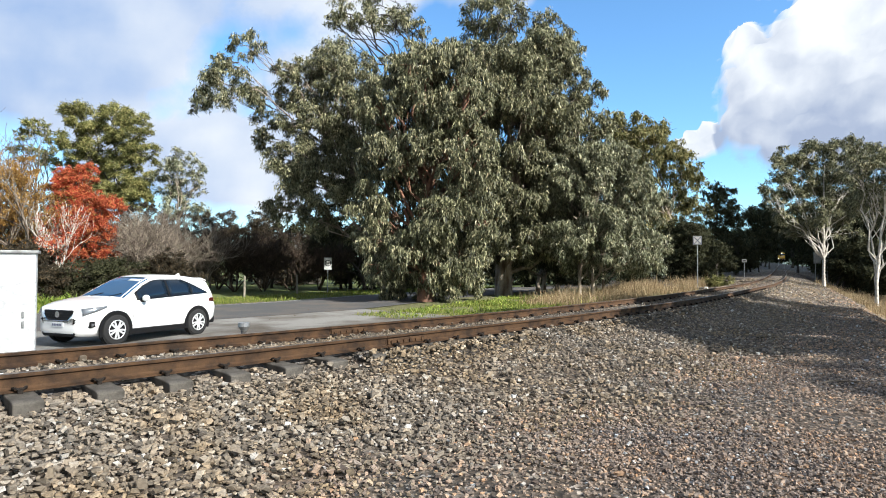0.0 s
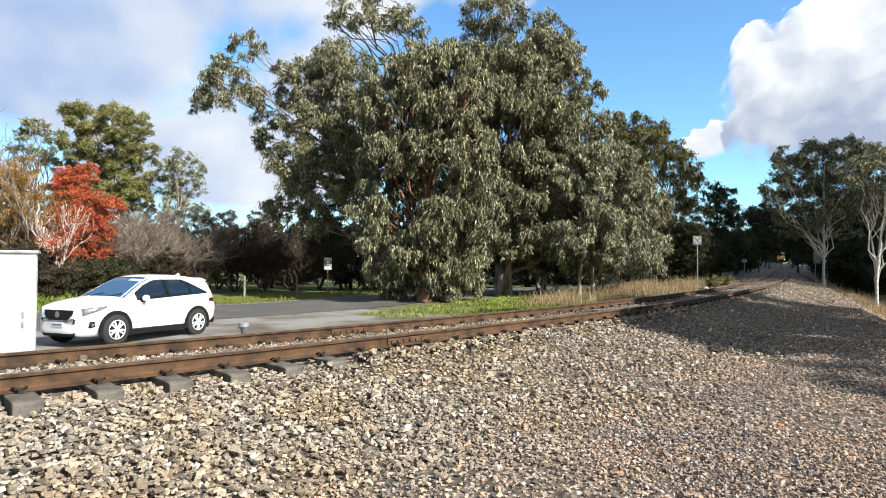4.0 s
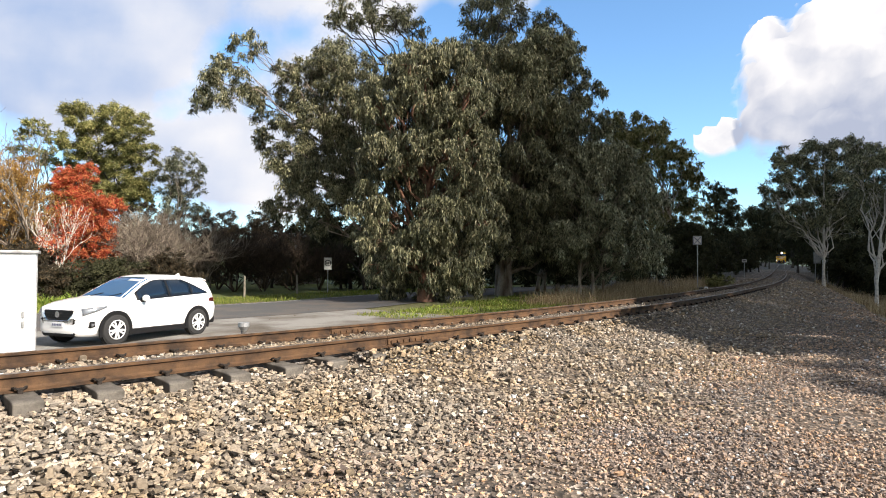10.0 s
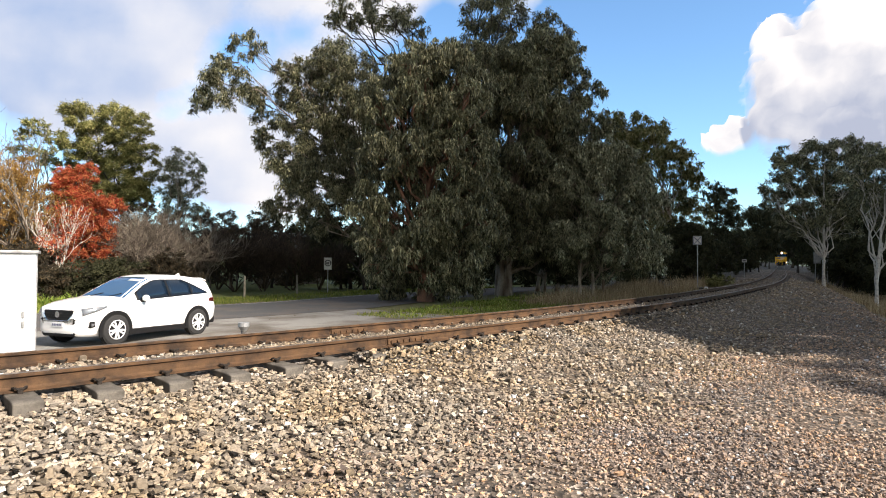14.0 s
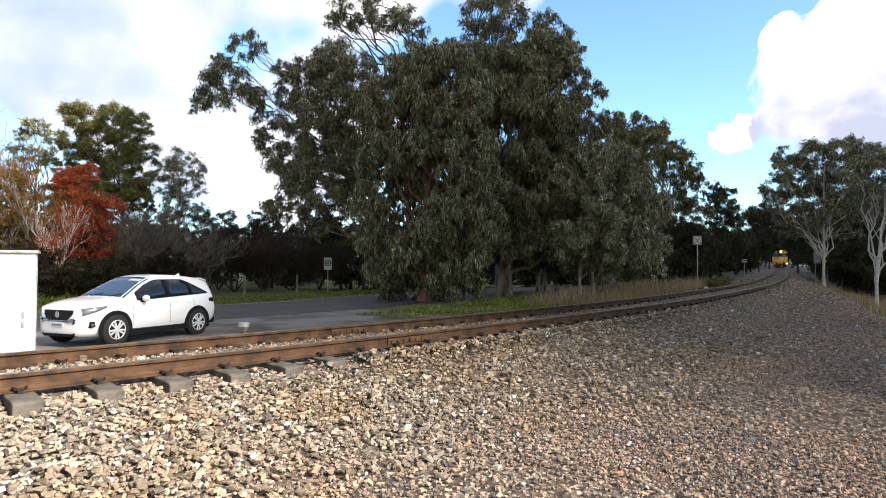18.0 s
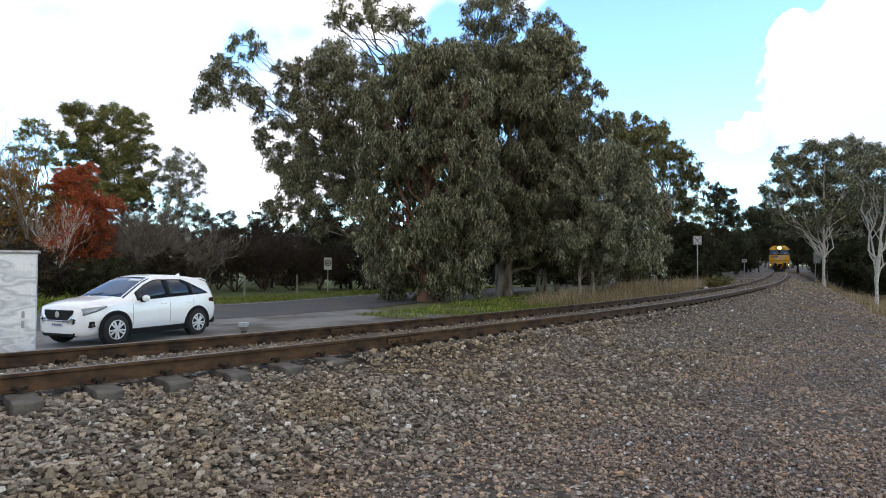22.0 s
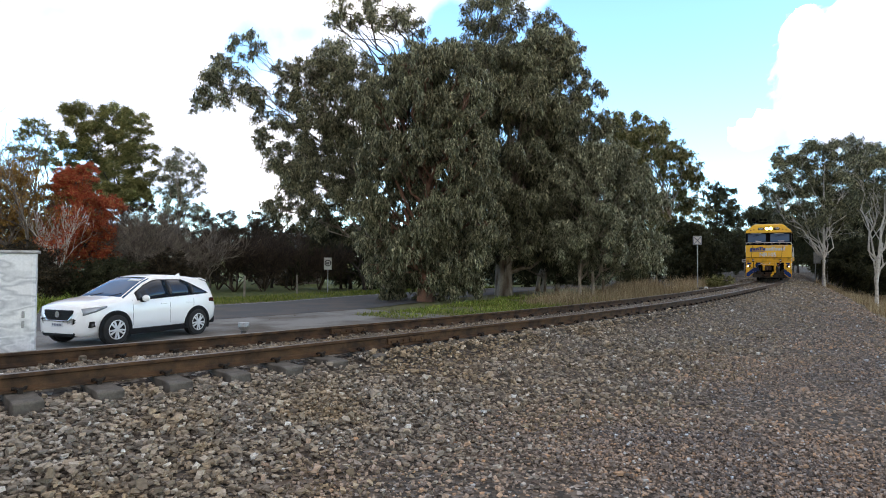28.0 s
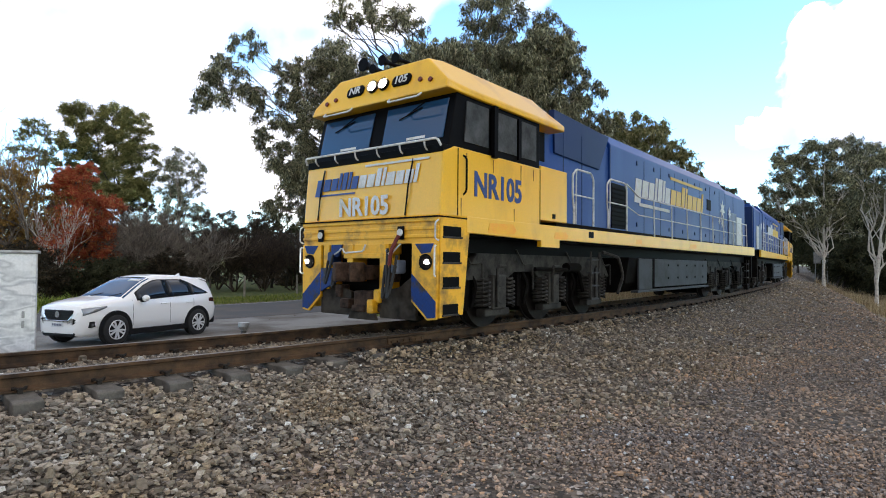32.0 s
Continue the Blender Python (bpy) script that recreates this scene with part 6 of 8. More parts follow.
        grid_part("headlight", rows, LENS, car, "clear swept-back headlight", 0.008, (0.5, sd, 0))
        rows = []
        for q in np.linspace(0, 1, 6):
            x = -1.82 - 0.30 * q
            zc = 0.98 + 0.0 * q
            rows.append([(x - 0.004, sd * (car_side(x, zc + e) + 0.006), zc + e) for e in (-0.05 - 0.03 * q, 0, 0.05 + 0.02 * q)])
        grid_part("tail_light", rows, TAIL, car, "red tail light", 0.006, (-0.5, sd, 0))
        b_ = B()
        prism(b_, [(1.98, 0.44), (1.84, 0.46), (1.80, 0.60), (1.97, 0.58)], 1, sd * 0.77 - 0.06, sd * 0.77 + 0.065, 0.01)
        fg = part("fog_lamp_housing", b_, CAR_PLASTIC, car)
        b_ = B()
        cyl(b_, (1.92, sd * 0.82, 0.51), (1.93, sd * 0.845, 0.51), 0.035, seg=14)
        part("fog_lamp", b_, LENS, fg)
    # windscreen and rear glass
    rows = []
    for x in np.linspace(1.04, 0.10, 9):
        x = float(x)
        w = car_section(x)[8][0] * 0.97
        rows.append([(x + 0.004, w * q, car_roof_z(x, w * q) + 0.006) for q in np.linspace(-1, 1, 11)])
    ws = grid_part("windscreen", rows, SCREEN_GLASS, car, "", 0.006)
    rows = [[(x, y, car_roof_z(x, y) + 0.013) for y in np.linspace(0.12, 0.5, 5)] for x in (0.36, 0.30, 0.24)]
    grid_part("sun_strip_label", rows, PLATE, ws, "", 0.004)
    rows = []
    for x in np.linspace(-1.94, -2.05, 6):
        x = float(x)
        rows.append([(x - 0.012, 0.56 * q, float(np.interp(x, CX[::-1], C_TOP[::-1])) - 0.01) for q in np.linspace(-1, 1, 7)])
    grid_part("rear_window", rows, CAR_GLASS, car, "", 0.006, (-1, 0, 0.3))
    b_ = B()
    prism(b_, [(-1.75, 1.585), (-2.04, 1.515), (-2.03, 1.54), (-1.8, 1.612)], 1, -0.58, 0.58, 0.008)
    part("spoiler", b_, CAR_WHITE, car)
    b_ = B()
    prism(b_, [(-1.36, 1.64), (-1.56, 1.61), (-1.54, 1.73), (-1.50, 1.73)], 1, -0.025, 0.025, 0.006)
    part("roof_fin", b_, CAR_WHITE, car)
    # nose: grille, emblem, plate, lower intake
    b_ = B()
    prism(b_, [(-0.47, 0.85), (0.47, 0.85), (0.46, 0.75), (0.33, 0.60), (-0.33, 0.60), (-0.46, 0.75)], 0, 2.0, 2.165, 0.02)
    gr = part("grille", b_, CAR_PLASTIC, car)
    for z in (0.64, 0.70, 0.76):
        b_ = B()
        box(b_, 2.163, 2.172, -0.33 - (z - 0.6) * 0.6, 0.33 + (z - 0.6) * 0.6, z - 0.008, z + 0.008)
        part("grille_bar", b_, BLACK_WELL, gr)
    b_ = B()
    bmesh.ops.create_cone(b_, cap_ends=True, segments=20, radius1=0.075, radius2=0.075, depth=0.02, matrix=Matrix.Translation((2.177, 0, 0.745)) @ Matrix.Rotation(math.pi / 2, 4, "Y"))
    part("nose_badge", b_, CHROME, gr)
    b_ = B()
    bars(b_, [(2.15, -0.47, 0.76), (2.17, -0.34, 0.60), (2.17, 0.34, 0.60), (2.15, 0.47, 0.76)], 0.011)
    part("grille_trim", b_, CHROME, gr)
    b_ = B()
    prism(b_, [(-0.46, 0.42), (0.46, 0.42), (0.56, 0.30), (0.50, 0.22), (-0.50, 0.22), (-0.56, 0.30)], 0, 1.9, 2.145, 0.03)
    part("lower_bumper", b_, CAR_PLASTIC, car)
    b_ = B()
    box(b_, -2.20, -2.0, -0.78, 0.78, 0.28, 0.52, 0.04)
    part("rear_bumper", b_, CAR_PLASTIC, car)
    b_ = B()
    box(b_, 2.16, 2.18, -0.19, 0.19, 0.45, 0.56, 0.006)
    pl = part("number_plate", b_, PLATE, car)
    for k in range(6):
        b_ = B()
        box(b_, 2.179, 2.184, -0.155 + k * 0.053, -0.118 + k * 0.053, 0.48, 0.53)
        part("plate_mark", b_, PLATE_BAR, pl)
    for y in (0.32, -0.3):
        b_ = B()
        bars(b_, [(1.08, y, 1.145), (0.95, y + 0.28, 1.225)], 0.009, 5)
        part("wiper", b_, CAR_PLASTIC, car)
    return tagged(car, "white five-door crossover car parked on the gravel", "car")


BLACK_WELL = plain("dark_cavity", (0.006, 0.006, 0.006), 0.9)
build_car(pose(-8.36, 15.98, -1.04, 0, -1.1, 250.0))

# ---- trackside cabinet with scrubbed-over paint marks
m, nt, b = nodes_of("cabinet_paint_scrawled")
n1 = tex_noise(nt, 1.5, 2, 0.5, stretch=(1, 1, 2.4))
smear = ramp(nt, n1, [(0.42, (0.82, 0.83, 0.84)), (0.49, (0.5, 0.51, 0.53)), (0.53, (0.8, 0.81, 0.82)), (0.6, (0.46, 0.47, 0.5)), (0.66, (0.8, 0.8, 0.81))])
fine = ramp(nt, tex_noise(nt, 30, 4), [(0.35, (0.9, 0.9, 0.9)), (0.7, (1.05, 1.05, 1.05))])
nt.links.new(mixc(nt, 1.0, smear, fine, "MULTIPLY"), b.inputs["Base Color"])
b.inputs["Roughness"].default_value = 0.5
SCRAWL = m
GALV = stained("galvanised_steel", (0.42, 0.43, 0.44), (0.25, 0.25, 0.25), 6, (0.45, 0.7), 0.45, 0.6)
cabinet = empty("equipment_cabinet", pose(-6.61, 8.54, -0.98, 0, 0, 33.0))
b_ = B()
box(b_, -0.62, 0.60, -0.34, 0.34, 0.0, 2.10, 0.012)
part("casing", b_, SCRAWL, cabinet)
b_ = B()
box(b_, -0.66, 0.635, -0.38, 0.38, 2.10, 2.145, 0.01)
part("lid", b_, GALV, cabinet)
b_ = B()
box(b_, -0.58, 0.56, -0.362, -0.34, 0.08, 2.06, 0.008)
door = part("door", b_, SCRAWL, cabinet)
for z in (1.22, 1.08):
    b_ = B()
    box(b_, 0.44, 0.475, -0.385, -0.36, z - 0.05, z + 0.05, 0.008)
    part("door_handle", b_, GALV, door)
b_ = B()
box(b_, -0.7, 0.7, -0.45, 0.45, -0.12, 0.02, 0.015)
part("plinth", b_, CONCRETE, cabinet)
tagged(cabinet, "white metal trackside cabinet with grey paint smears", "cabinet")

# ---- signs and posts
SIGN_WHITE = stained("sign_white", (0.7, 0.7, 0.68), (0.45, 0.44, 0.42), 8, (0.5, 0.8), 0.5)
SIGN_BLACK = plain("sign_black", (0.02, 0.02, 0.022), 0.6)
SIGN_BLUE = plain("sign_blue_grey", (0.1, 0.12, 0.2), 0.6)


def facing(x, y):
    """The turn about z that makes a thing's -y side face the tripod."""
    return -math.degrees(math.atan2(x, y))


def post_sign(name, x, y, height, w, h, label, draw):
    z = gz(x, y)
    t = empty(name, pose(x, y, z - 0.05, 0, 0, facing(x, y)))
    b_ = B()
    cyl(b_, (0, 0.03, 0), (0, 0.03, height), 0.032, seg=10)
    part("post", b_, GALV, t)
    b_ = B()
    box(b_, -w / 2, w / 2, -0.012, 0.0, height - h, height + 0.02, 0.003)
    pl = part("sign_plate", b_, SIGN_WHITE, t)
    draw(pl, height - h / 2)
    return tagged(t, label, "sign")


def draw_limit(pl, zc):
    b_ = B()
    for k in range(24):
        a0, a1 = k * math.tau / 24, (k + 1) * math.tau / 24
        prism(b_, [(r * math.cos(a), zc + 0.04 + r * math.sin(a)) for r, a in ((0.16, a0), (0.215, a0), (0.215, a1), (0.16, a1))], 1, -0.018, -0.013)
    part("ring", b_, SIGN_BLACK, pl)
    for x in (-0.06, 0.05):
        b_ = B()
        box(b_, x - 0.035, x + 0.035, -0.018, -0.013, zc - 0.05, zc + 0.13)
        part("plain_bar", b_, SIGN_BLACK, pl)


def draw_cross(pl, zc):
    for sg in (1, -1):
        b_ = B()
        prism(b_, [(-0.21 * sg - 0.03, zc - 0.22), (-0.21 * sg + 0.03, zc - 0.22), (0.21 * sg + 0.03, zc + 0.22), (0.21 * sg - 0.03, zc + 0.22)], 1, -0.018 - 0.003 * sg, -0.014 - 0.003 * sg)
        part("stripe", b_, SIGN_BLUE, pl)
    b_ = B()
    for q in ([(-0.26, zc - 0.26), (0.26, zc - 0.26), (0.26, zc - 0.23), (-0.26, zc - 0.23)], [(-0.26, zc + 0.23), (0.26, zc + 0.23), (0.26, zc + 0.26), (-0.26, zc + 0.26)], [(-0.26, zc - 0.23), (-0.23, zc - 0.23), (-0.23, zc + 0.23), (-0.26, zc + 0.23)], [(0.23, zc - 0.23), (0.26, zc - 0.23), (0.26, zc + 0.23), (0.23, zc + 0.23)]):
        prism(b_, q, 1, -0.016, -0.013)
    part("border", b_, SIGN_BLUE, pl)


def draw_post(pl, zc):
    b_ = B()
    box(b_, -0.16, 0.16, -0.018, -0.013, zc - 0.06, zc + 0.06)
    part("plain_bar", b_, SIGN_BLACK, pl)


post_sign("speed_sign", -7.65, 39.2, 2.4, 0.5, 0.78, "white speed limit sign with a dark ring on a steel post", draw_limit)
sg = post_sign("railway_sign", 16.9, 39.1, 3.55, 0.55, 0.55, "square white railway board with a dark cross on a tall post", draw_cross)
b_ = B()
box(b_, -0.5, 0.35, -0.3, 0.3, 0.0, 0.18, 0.03)
part("footing", b_, CONCRETE, sg)
b_ = B()
box(b_, 0.4, 0.62, -0.1, 0.1, 0.0, 0.22, 0.04)
part("marker_block", b_, SIGN_WHITE, sg)
post_sign("distance_post", 33.4, 65.3, 2.0, 0.46, 0.3, "small white plate on a thin trackside post", draw_post)
# board on two legs by the wood
bx, by = 41.5, 64.6
bd = empty("trackside_board", pose(bx, by, gz(bx, by) - 0.05, 0, 0, facing(bx, by)))
z_top = 1.02 + 24 / 1042 * 64.6 - gz(bx, by)
b_ = B()
box(b_, -0.72, 0.72, -0.06, 0.06, z_top - 1.25, z_top, 0.01)
part("panel", b_, GALV, bd)
b_ = B()
box(b_, 0.02, 0.42, -0.075, -0.062, z_top - 1.15, z_top - 0.85)
part("plain_bar", b_, SIGN_WHITE, bd)
for x in (-0.55, 0.55):
    b_ = B()
    box(b_, x - 0.05, x + 0.05, 0.06, 0.14, 0.0, z_top, 0.005)
    part("leg", b_, GALV, bd)
tagged(bd, "grey board on two legs beside the embankment", "board")

GRIME_POST = stained("pipe_dark_grey", (0.08, 0.078, 0.075), (0.03, 0.028, 0.026), 9, (0.4, 0.7), 0.8)
# a capped pipe between the lot and the line
px_, py_ = -3.72, 11.05
pz = gz(px_, py_)
t = empty("marker_post", pose(px_, py_, pz - 0.05))
b_ = B()
cyl(b_, (0, 0, 0), (0, 0, -0.20 - pz), 0.05, seg=14)
part("pipe", b_, GRIME_POST, t)
b_ = B()
cyl(b_, (0, 0, -0.22 - pz), (0, 0, -0.14 - pz), 0.055, 0.105, seg=16)
cyl(b_, (0, 0, -0.14 - pz), (0, 0, -0.07 - pz), 0.105, 0.1, seg=16)
part("cap", b_, GALV, t)
tagged(t, "short dark pipe with a flared grey cap", "post")

# fence posts beyond the road
POST_WOOD = stained("fence_post_wood", (0.3, 0.27, 0.22), (0.14, 0.12, 0.09), 5, (0.4, 0.7), 0.9, 0, 40, 0.3)
for s_ in (-12, -7.5, -3, 1.5, 6, 10.5, 15, 19.5, 24):
    x, y, _ = on_track(s_, -24.4)
    b_ = B()
    cyl(b_, (0, 0, -0.2), (0, 0, 1.25), 0.07, 0.06, seg=8)
    bmesh.ops.bevel(b_, geom=[e for e in b_.edges if abs(e.verts[0].co.z - e.verts[1].co.z) < 0.01 and e.verts[0].co.z > 1], offset=0.012, segments=1, affect="EDGES")
    p_ = part("fence_post", b_, POST_WOOD, None)
    p_.matrix_basis = pose(x, y, gz(x, y), random.uniform(-2, 2), random.uniform(-2, 2))
    tagged(p_, "weathered round wooden fence post in the grass", "fence post", group="fence posts")

# a low house behind the hedge
ROOF_GREY = stained("roof_iron_grey", (0.22, 0.24, 0.24), (0.12, 0.12, 0.11), 1.2, (0.4, 0.7), 0.6, 0.2, 8, 0.3, (6, 1, 1))
HOUSE_WALL = stained("house_wall", (0.22, 0.2, 0.18), (0.14, 0.12, 0.1), 1, (0.4, 0.7), 0.9)
hx, hy = -16.2, 62.0
hz = gz(hx, hy)
house = empty("house", pose(hx, hy, hz, 0, 0, 14))
b_ = B()
box(b_, -3.2, 3.2, -2.8, 2.8, 0, 3.6)
part("wall", b_, HOUSE_WALL, house)
b_ = B()
prism(b_, [(-3.7, 3.55), (-3.0, 4.3), (-1.6, 4.95), (0, 5.15), (1.6, 4.95), (3.0, 4.3), (3.7, 3.55)], 1, -3.2, 3.2, 0.03)
part("roof", b_, ROOF_GREY, house)
for x in (-1.8, 1.2):
    b_ = B()
    box(b_, x, x + 1.1, -2.83, -2.78, 1.0, 2.2, 0.01)
    part("window", b_, CAR_GLASS, house)
tagged(house, "low house with a rounded grey iron roof", "house")

# a dry stick on the gravel
b_ = B()
bars(b_, [(0, 0, 0.02), (0.18, 0.05, 0.035), (0.33, 0.02, 0.03), (0.5, -0.03, 0.02)], 0.012, 6)
bars(b_, [(0.18, 0.05, 0.035), (0.26, 0.16, 0.04)], 0.007, 5)
st = part("stick", b_, BARK_GREY, None)
st.matrix_basis = pose(5.35, 8.3, gz(5.35, 8.3) + 0.02, 0, 0, 8)
tagged(st, "dry grey-brown stick lying on the gravel", "stick")
# ---- the train
YELLOW = stained("loco_yellow_grimy", (0.92, 0.49, 0.012), (0.66, 0.3, 0.015), 1.4, (0.5, 0.85), 0.38, 0, 40, 0.03, (1, 1, 0.5), 0.1, fleck=0.25)
YELLOW_LOW = stained("loco_yellow_dirty", (0.86, 0.44, 0.012), (0.2, 0.1, 0.022), 3.4, (0.48, 0.74), 0.55, 0, 40, 0.05, fleck=0.3)
BLUE = stained("loco_blue_faded", (0.004, 0.046, 0.25), (0.02, 0.078, 0.3), 0.8, (0.45, 0.75), 0.42, 0, 40, 0.04, (1, 1, 0.25), fleck=0.4, spec=0.25)
BLUE_DARK = stained("loco_blue_dark", (0.004, 0.024, 0.11), (0.008, 0.03, 0.1), 1.2, (0.4, 0.7), 0.5, fleck=0.4, spec=0.25)
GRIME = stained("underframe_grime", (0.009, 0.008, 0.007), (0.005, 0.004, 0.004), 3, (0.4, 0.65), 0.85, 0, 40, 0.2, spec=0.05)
GRIME_PALE = stained("bogie_dusty_grey", (0.055, 0.051, 0.046), (0.012, 0.011, 0.01), 4, (0.42, 0.68), 0.85, 0, 40, 0.2, spec=0.2)
TANK_GREY = stained("tank_grey", (0.05, 0.053, 0.06), (0.02, 0.019, 0.018), 2, (0.45, 0.75), 0.7, spec=0.3)
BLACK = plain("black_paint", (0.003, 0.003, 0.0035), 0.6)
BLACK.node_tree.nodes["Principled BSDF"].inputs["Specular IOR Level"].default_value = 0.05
WHITE_RAIL = stained("handrail_white", (0.7, 0.7, 0.68), (0.3, 0.28, 0.25), 6, (0.5, 0.75), 0.5)
LETTER_WHITE = stained("lettering_white", (0.66, 0.66, 0.64), (0.5, 0.45, 0.3), 5, (0.5, 0.8), 0.5)
ORANGE_PATCH = stained("touch_up_orange", (0.95, 0.37, 0.008), (0.92, 0.46, 0.01), 5, (0.35, 0.65), 0.5, fleck=0.3)
RUST_RUN = stained("rust_run", (0.2, 0.09, 0.02), (0.5, 0.25, 0.02), 8, (0.4, 0.7), 0.8)
LETTER_YELLOW = plain("lettering_yellow", (0.75, 0.47, 0.04), 0.5)
LETTER_BLUE = plain("lettering_blue", (0.008, 0.04, 0.2), 0.5)
HEADLAMP = plain("headlamp_lit", (1, 1, 1), 0.2, emit=(1, 0.97, 0.9), power=300)
DITCH = plain("ditch_lamp_lit", (1, 1, 1), 0.2, emit=(1, 0.95, 0.85), power=22)
RED_LENS = plain("marker_lens_dark_red", (0.12, 0.01, 0.01), 0.2)
STEEL = stained("wheel_steel", (0.022, 0.018, 0.016), (0.01, 0.008, 0.007), 5, (0.4, 0.65), 0.8, 0.0, spec=0.2)
RUSTY = stained("coupler_rust", (0.085, 0.05, 0.034), (0.02, 0.013, 0.01), 6, (0.4, 0.65), 0.9, 0, 40, 0.3, spec=0.2)
BLUE_GRIMY = stained("chevron_blue_worn", (0.006, 0.035, 0.17), (0.045, 0.035, 0.025), 5, (0.5, 0.66), 0.6, spec=0.25)
PLOUGH = stained("plough_dusty_brown", (0.06, 0.05, 0.04), (0.02, 0.016, 0.013), 5, (0.4, 0.65), 0.9, 0, 40, 0.3, spec=0.15)
PALE_BLUE = stained("panel_pale_blue_grey", (0.2, 0.25, 0.34), (0.1, 0.12, 0.16), 2, (0.45, 0.75), 0.6)
# pale grey patches paint the reflection of clouds into the glass
SIDE_GLASS = stained("side_glass_cloud_grey", (0.12, 0.125, 0.13), (0.05, 0.055, 0.06), 3, (0.35, 0.7), 0.08, 0, 30, 0, spec=0.8, fleck=0.5)
# blue base colour stands in for the sky reflected in the panes
CAB_GLASS = plain("cab_glass_sky_blue", (0.012, 0.06, 0.14), 0.04)
CAB_GLASS.node_tree.nodes["Principled BSDF"].inputs["Specular IOR Level"].default_value = 0.5
HOSE = plain("rubber_hose", (0.015, 0.015, 0.015), 0.7)
HOSE_RED = plain("red_hose", (0.13, 0.02, 0.016), 0.8)


def text_mesh(name, words, size, mat, parent, m, thick=0.004, squeeze=1.0, label="", bold=0.0):
    """Lettering as flat raised mesh, centred, in the built-in font."""
    cu = bpy.data.curves.new("lettering", "FONT")
    cu.body, cu.size, cu.extrude, cu.align_x, cu.align_y = words, size, thick, "CENTER", "CENTER"
    cu.resolution_u = 3
    cu.offset = size * bold
    tmp = bpy.data.objects.new("lettering", cu)
    scene.collection.objects.link(tmp)
    bpy.context.view_layer.update()
    me = bpy.data.meshes.new_from_object(tmp.evaluated_get(bpy.context.evaluated_depsgraph_get()))
    bpy.data.objects.remove(tmp)
    bpy.data.curves.remove(cu)
    me.transform(m @ Matrix.Diagonal((squeeze, 1, 1, 1)))
    me.materials.clear()
    me.materials.append(mat)
    ob = new(name, me)
    ob.parent = parent
    if label:
        ob["label"] = label
    return ob


# faces of lettering: on the front, read from -y; on the side, read from +x
ON_FRONT = Matrix(((1, 0, 0, 0), (0, 0, -1, 0), (0, 1, 0, 0), (0, 0, 0, 1)))
ON_RIGHT = Matrix(((0, 0, 1, 0), (1, 0, 0, 0), (0, 1, 0, 0), (0, 0, 0, 1)))
ON_LEFT = Matrix(((0, 0, -1, 0), (-1, 0, 0, 0), (0, 1, 0, 0), (0, 0, 0, 1)))


def slabs(words_w, h, mat, name, parent, m, tall=(), low=(), lean=0.18, thick=0.004):
    """A name as a row of plain slanted slabs of the letters' sizes."""
    for k, (x0, x1) in enumerate(words_w):
        hh = h * (1.4 if k in tall else 1.0)
        lo = -h * 0.4 if k in low else 0.0
        b_ = B()
        prism(b_, [(x0 + lean * lo, lo), (x1 + lean * lo, lo), (x1 + lean * hh, hh), (x0 + lean * hh, hh)], 2, -thick, thick)
        bmesh.ops.transform(b_, matrix=m, verts=b_.verts)
        part(name, b_, mat, parent)


def letters(widths, x, gap):
    out = []
    for w in widths:
        out.append((x, x + w))
        x += w + gap
    return out


def wheelset(parent, u):
    ax = empty("wheelset", pose(0, u, 0.53))
    ax.parent = parent
    b_ = B()
    cyl(b_, (-0.8, 0, 0), (0.8, 0, 0), 0.09, seg=12)
    part("axle", b_, STEEL, ax)
    for sd in (1, -1):
        b_ = B()
        cyl(b_, (sd * 0.69, 0, 0), (sd * 0.82, 0, 0), 0.53, seg=32)
        cyl(b_, (sd * 0.66, 0, 0), (sd * 0.69, 0, 0), 0.56, seg=32)
        for k in range(5):
            a = k * 1.2566
            cyl(b_, (sd * 0.81, 0.3 * math.cos(a), 0.3 * math.sin(a)), (sd * 0.835, 0.3 * math.cos(a), 0.3 * math.sin(a)), 0.05, seg=8)
        part("wheel", b_, STEEL, ax)
    return ax


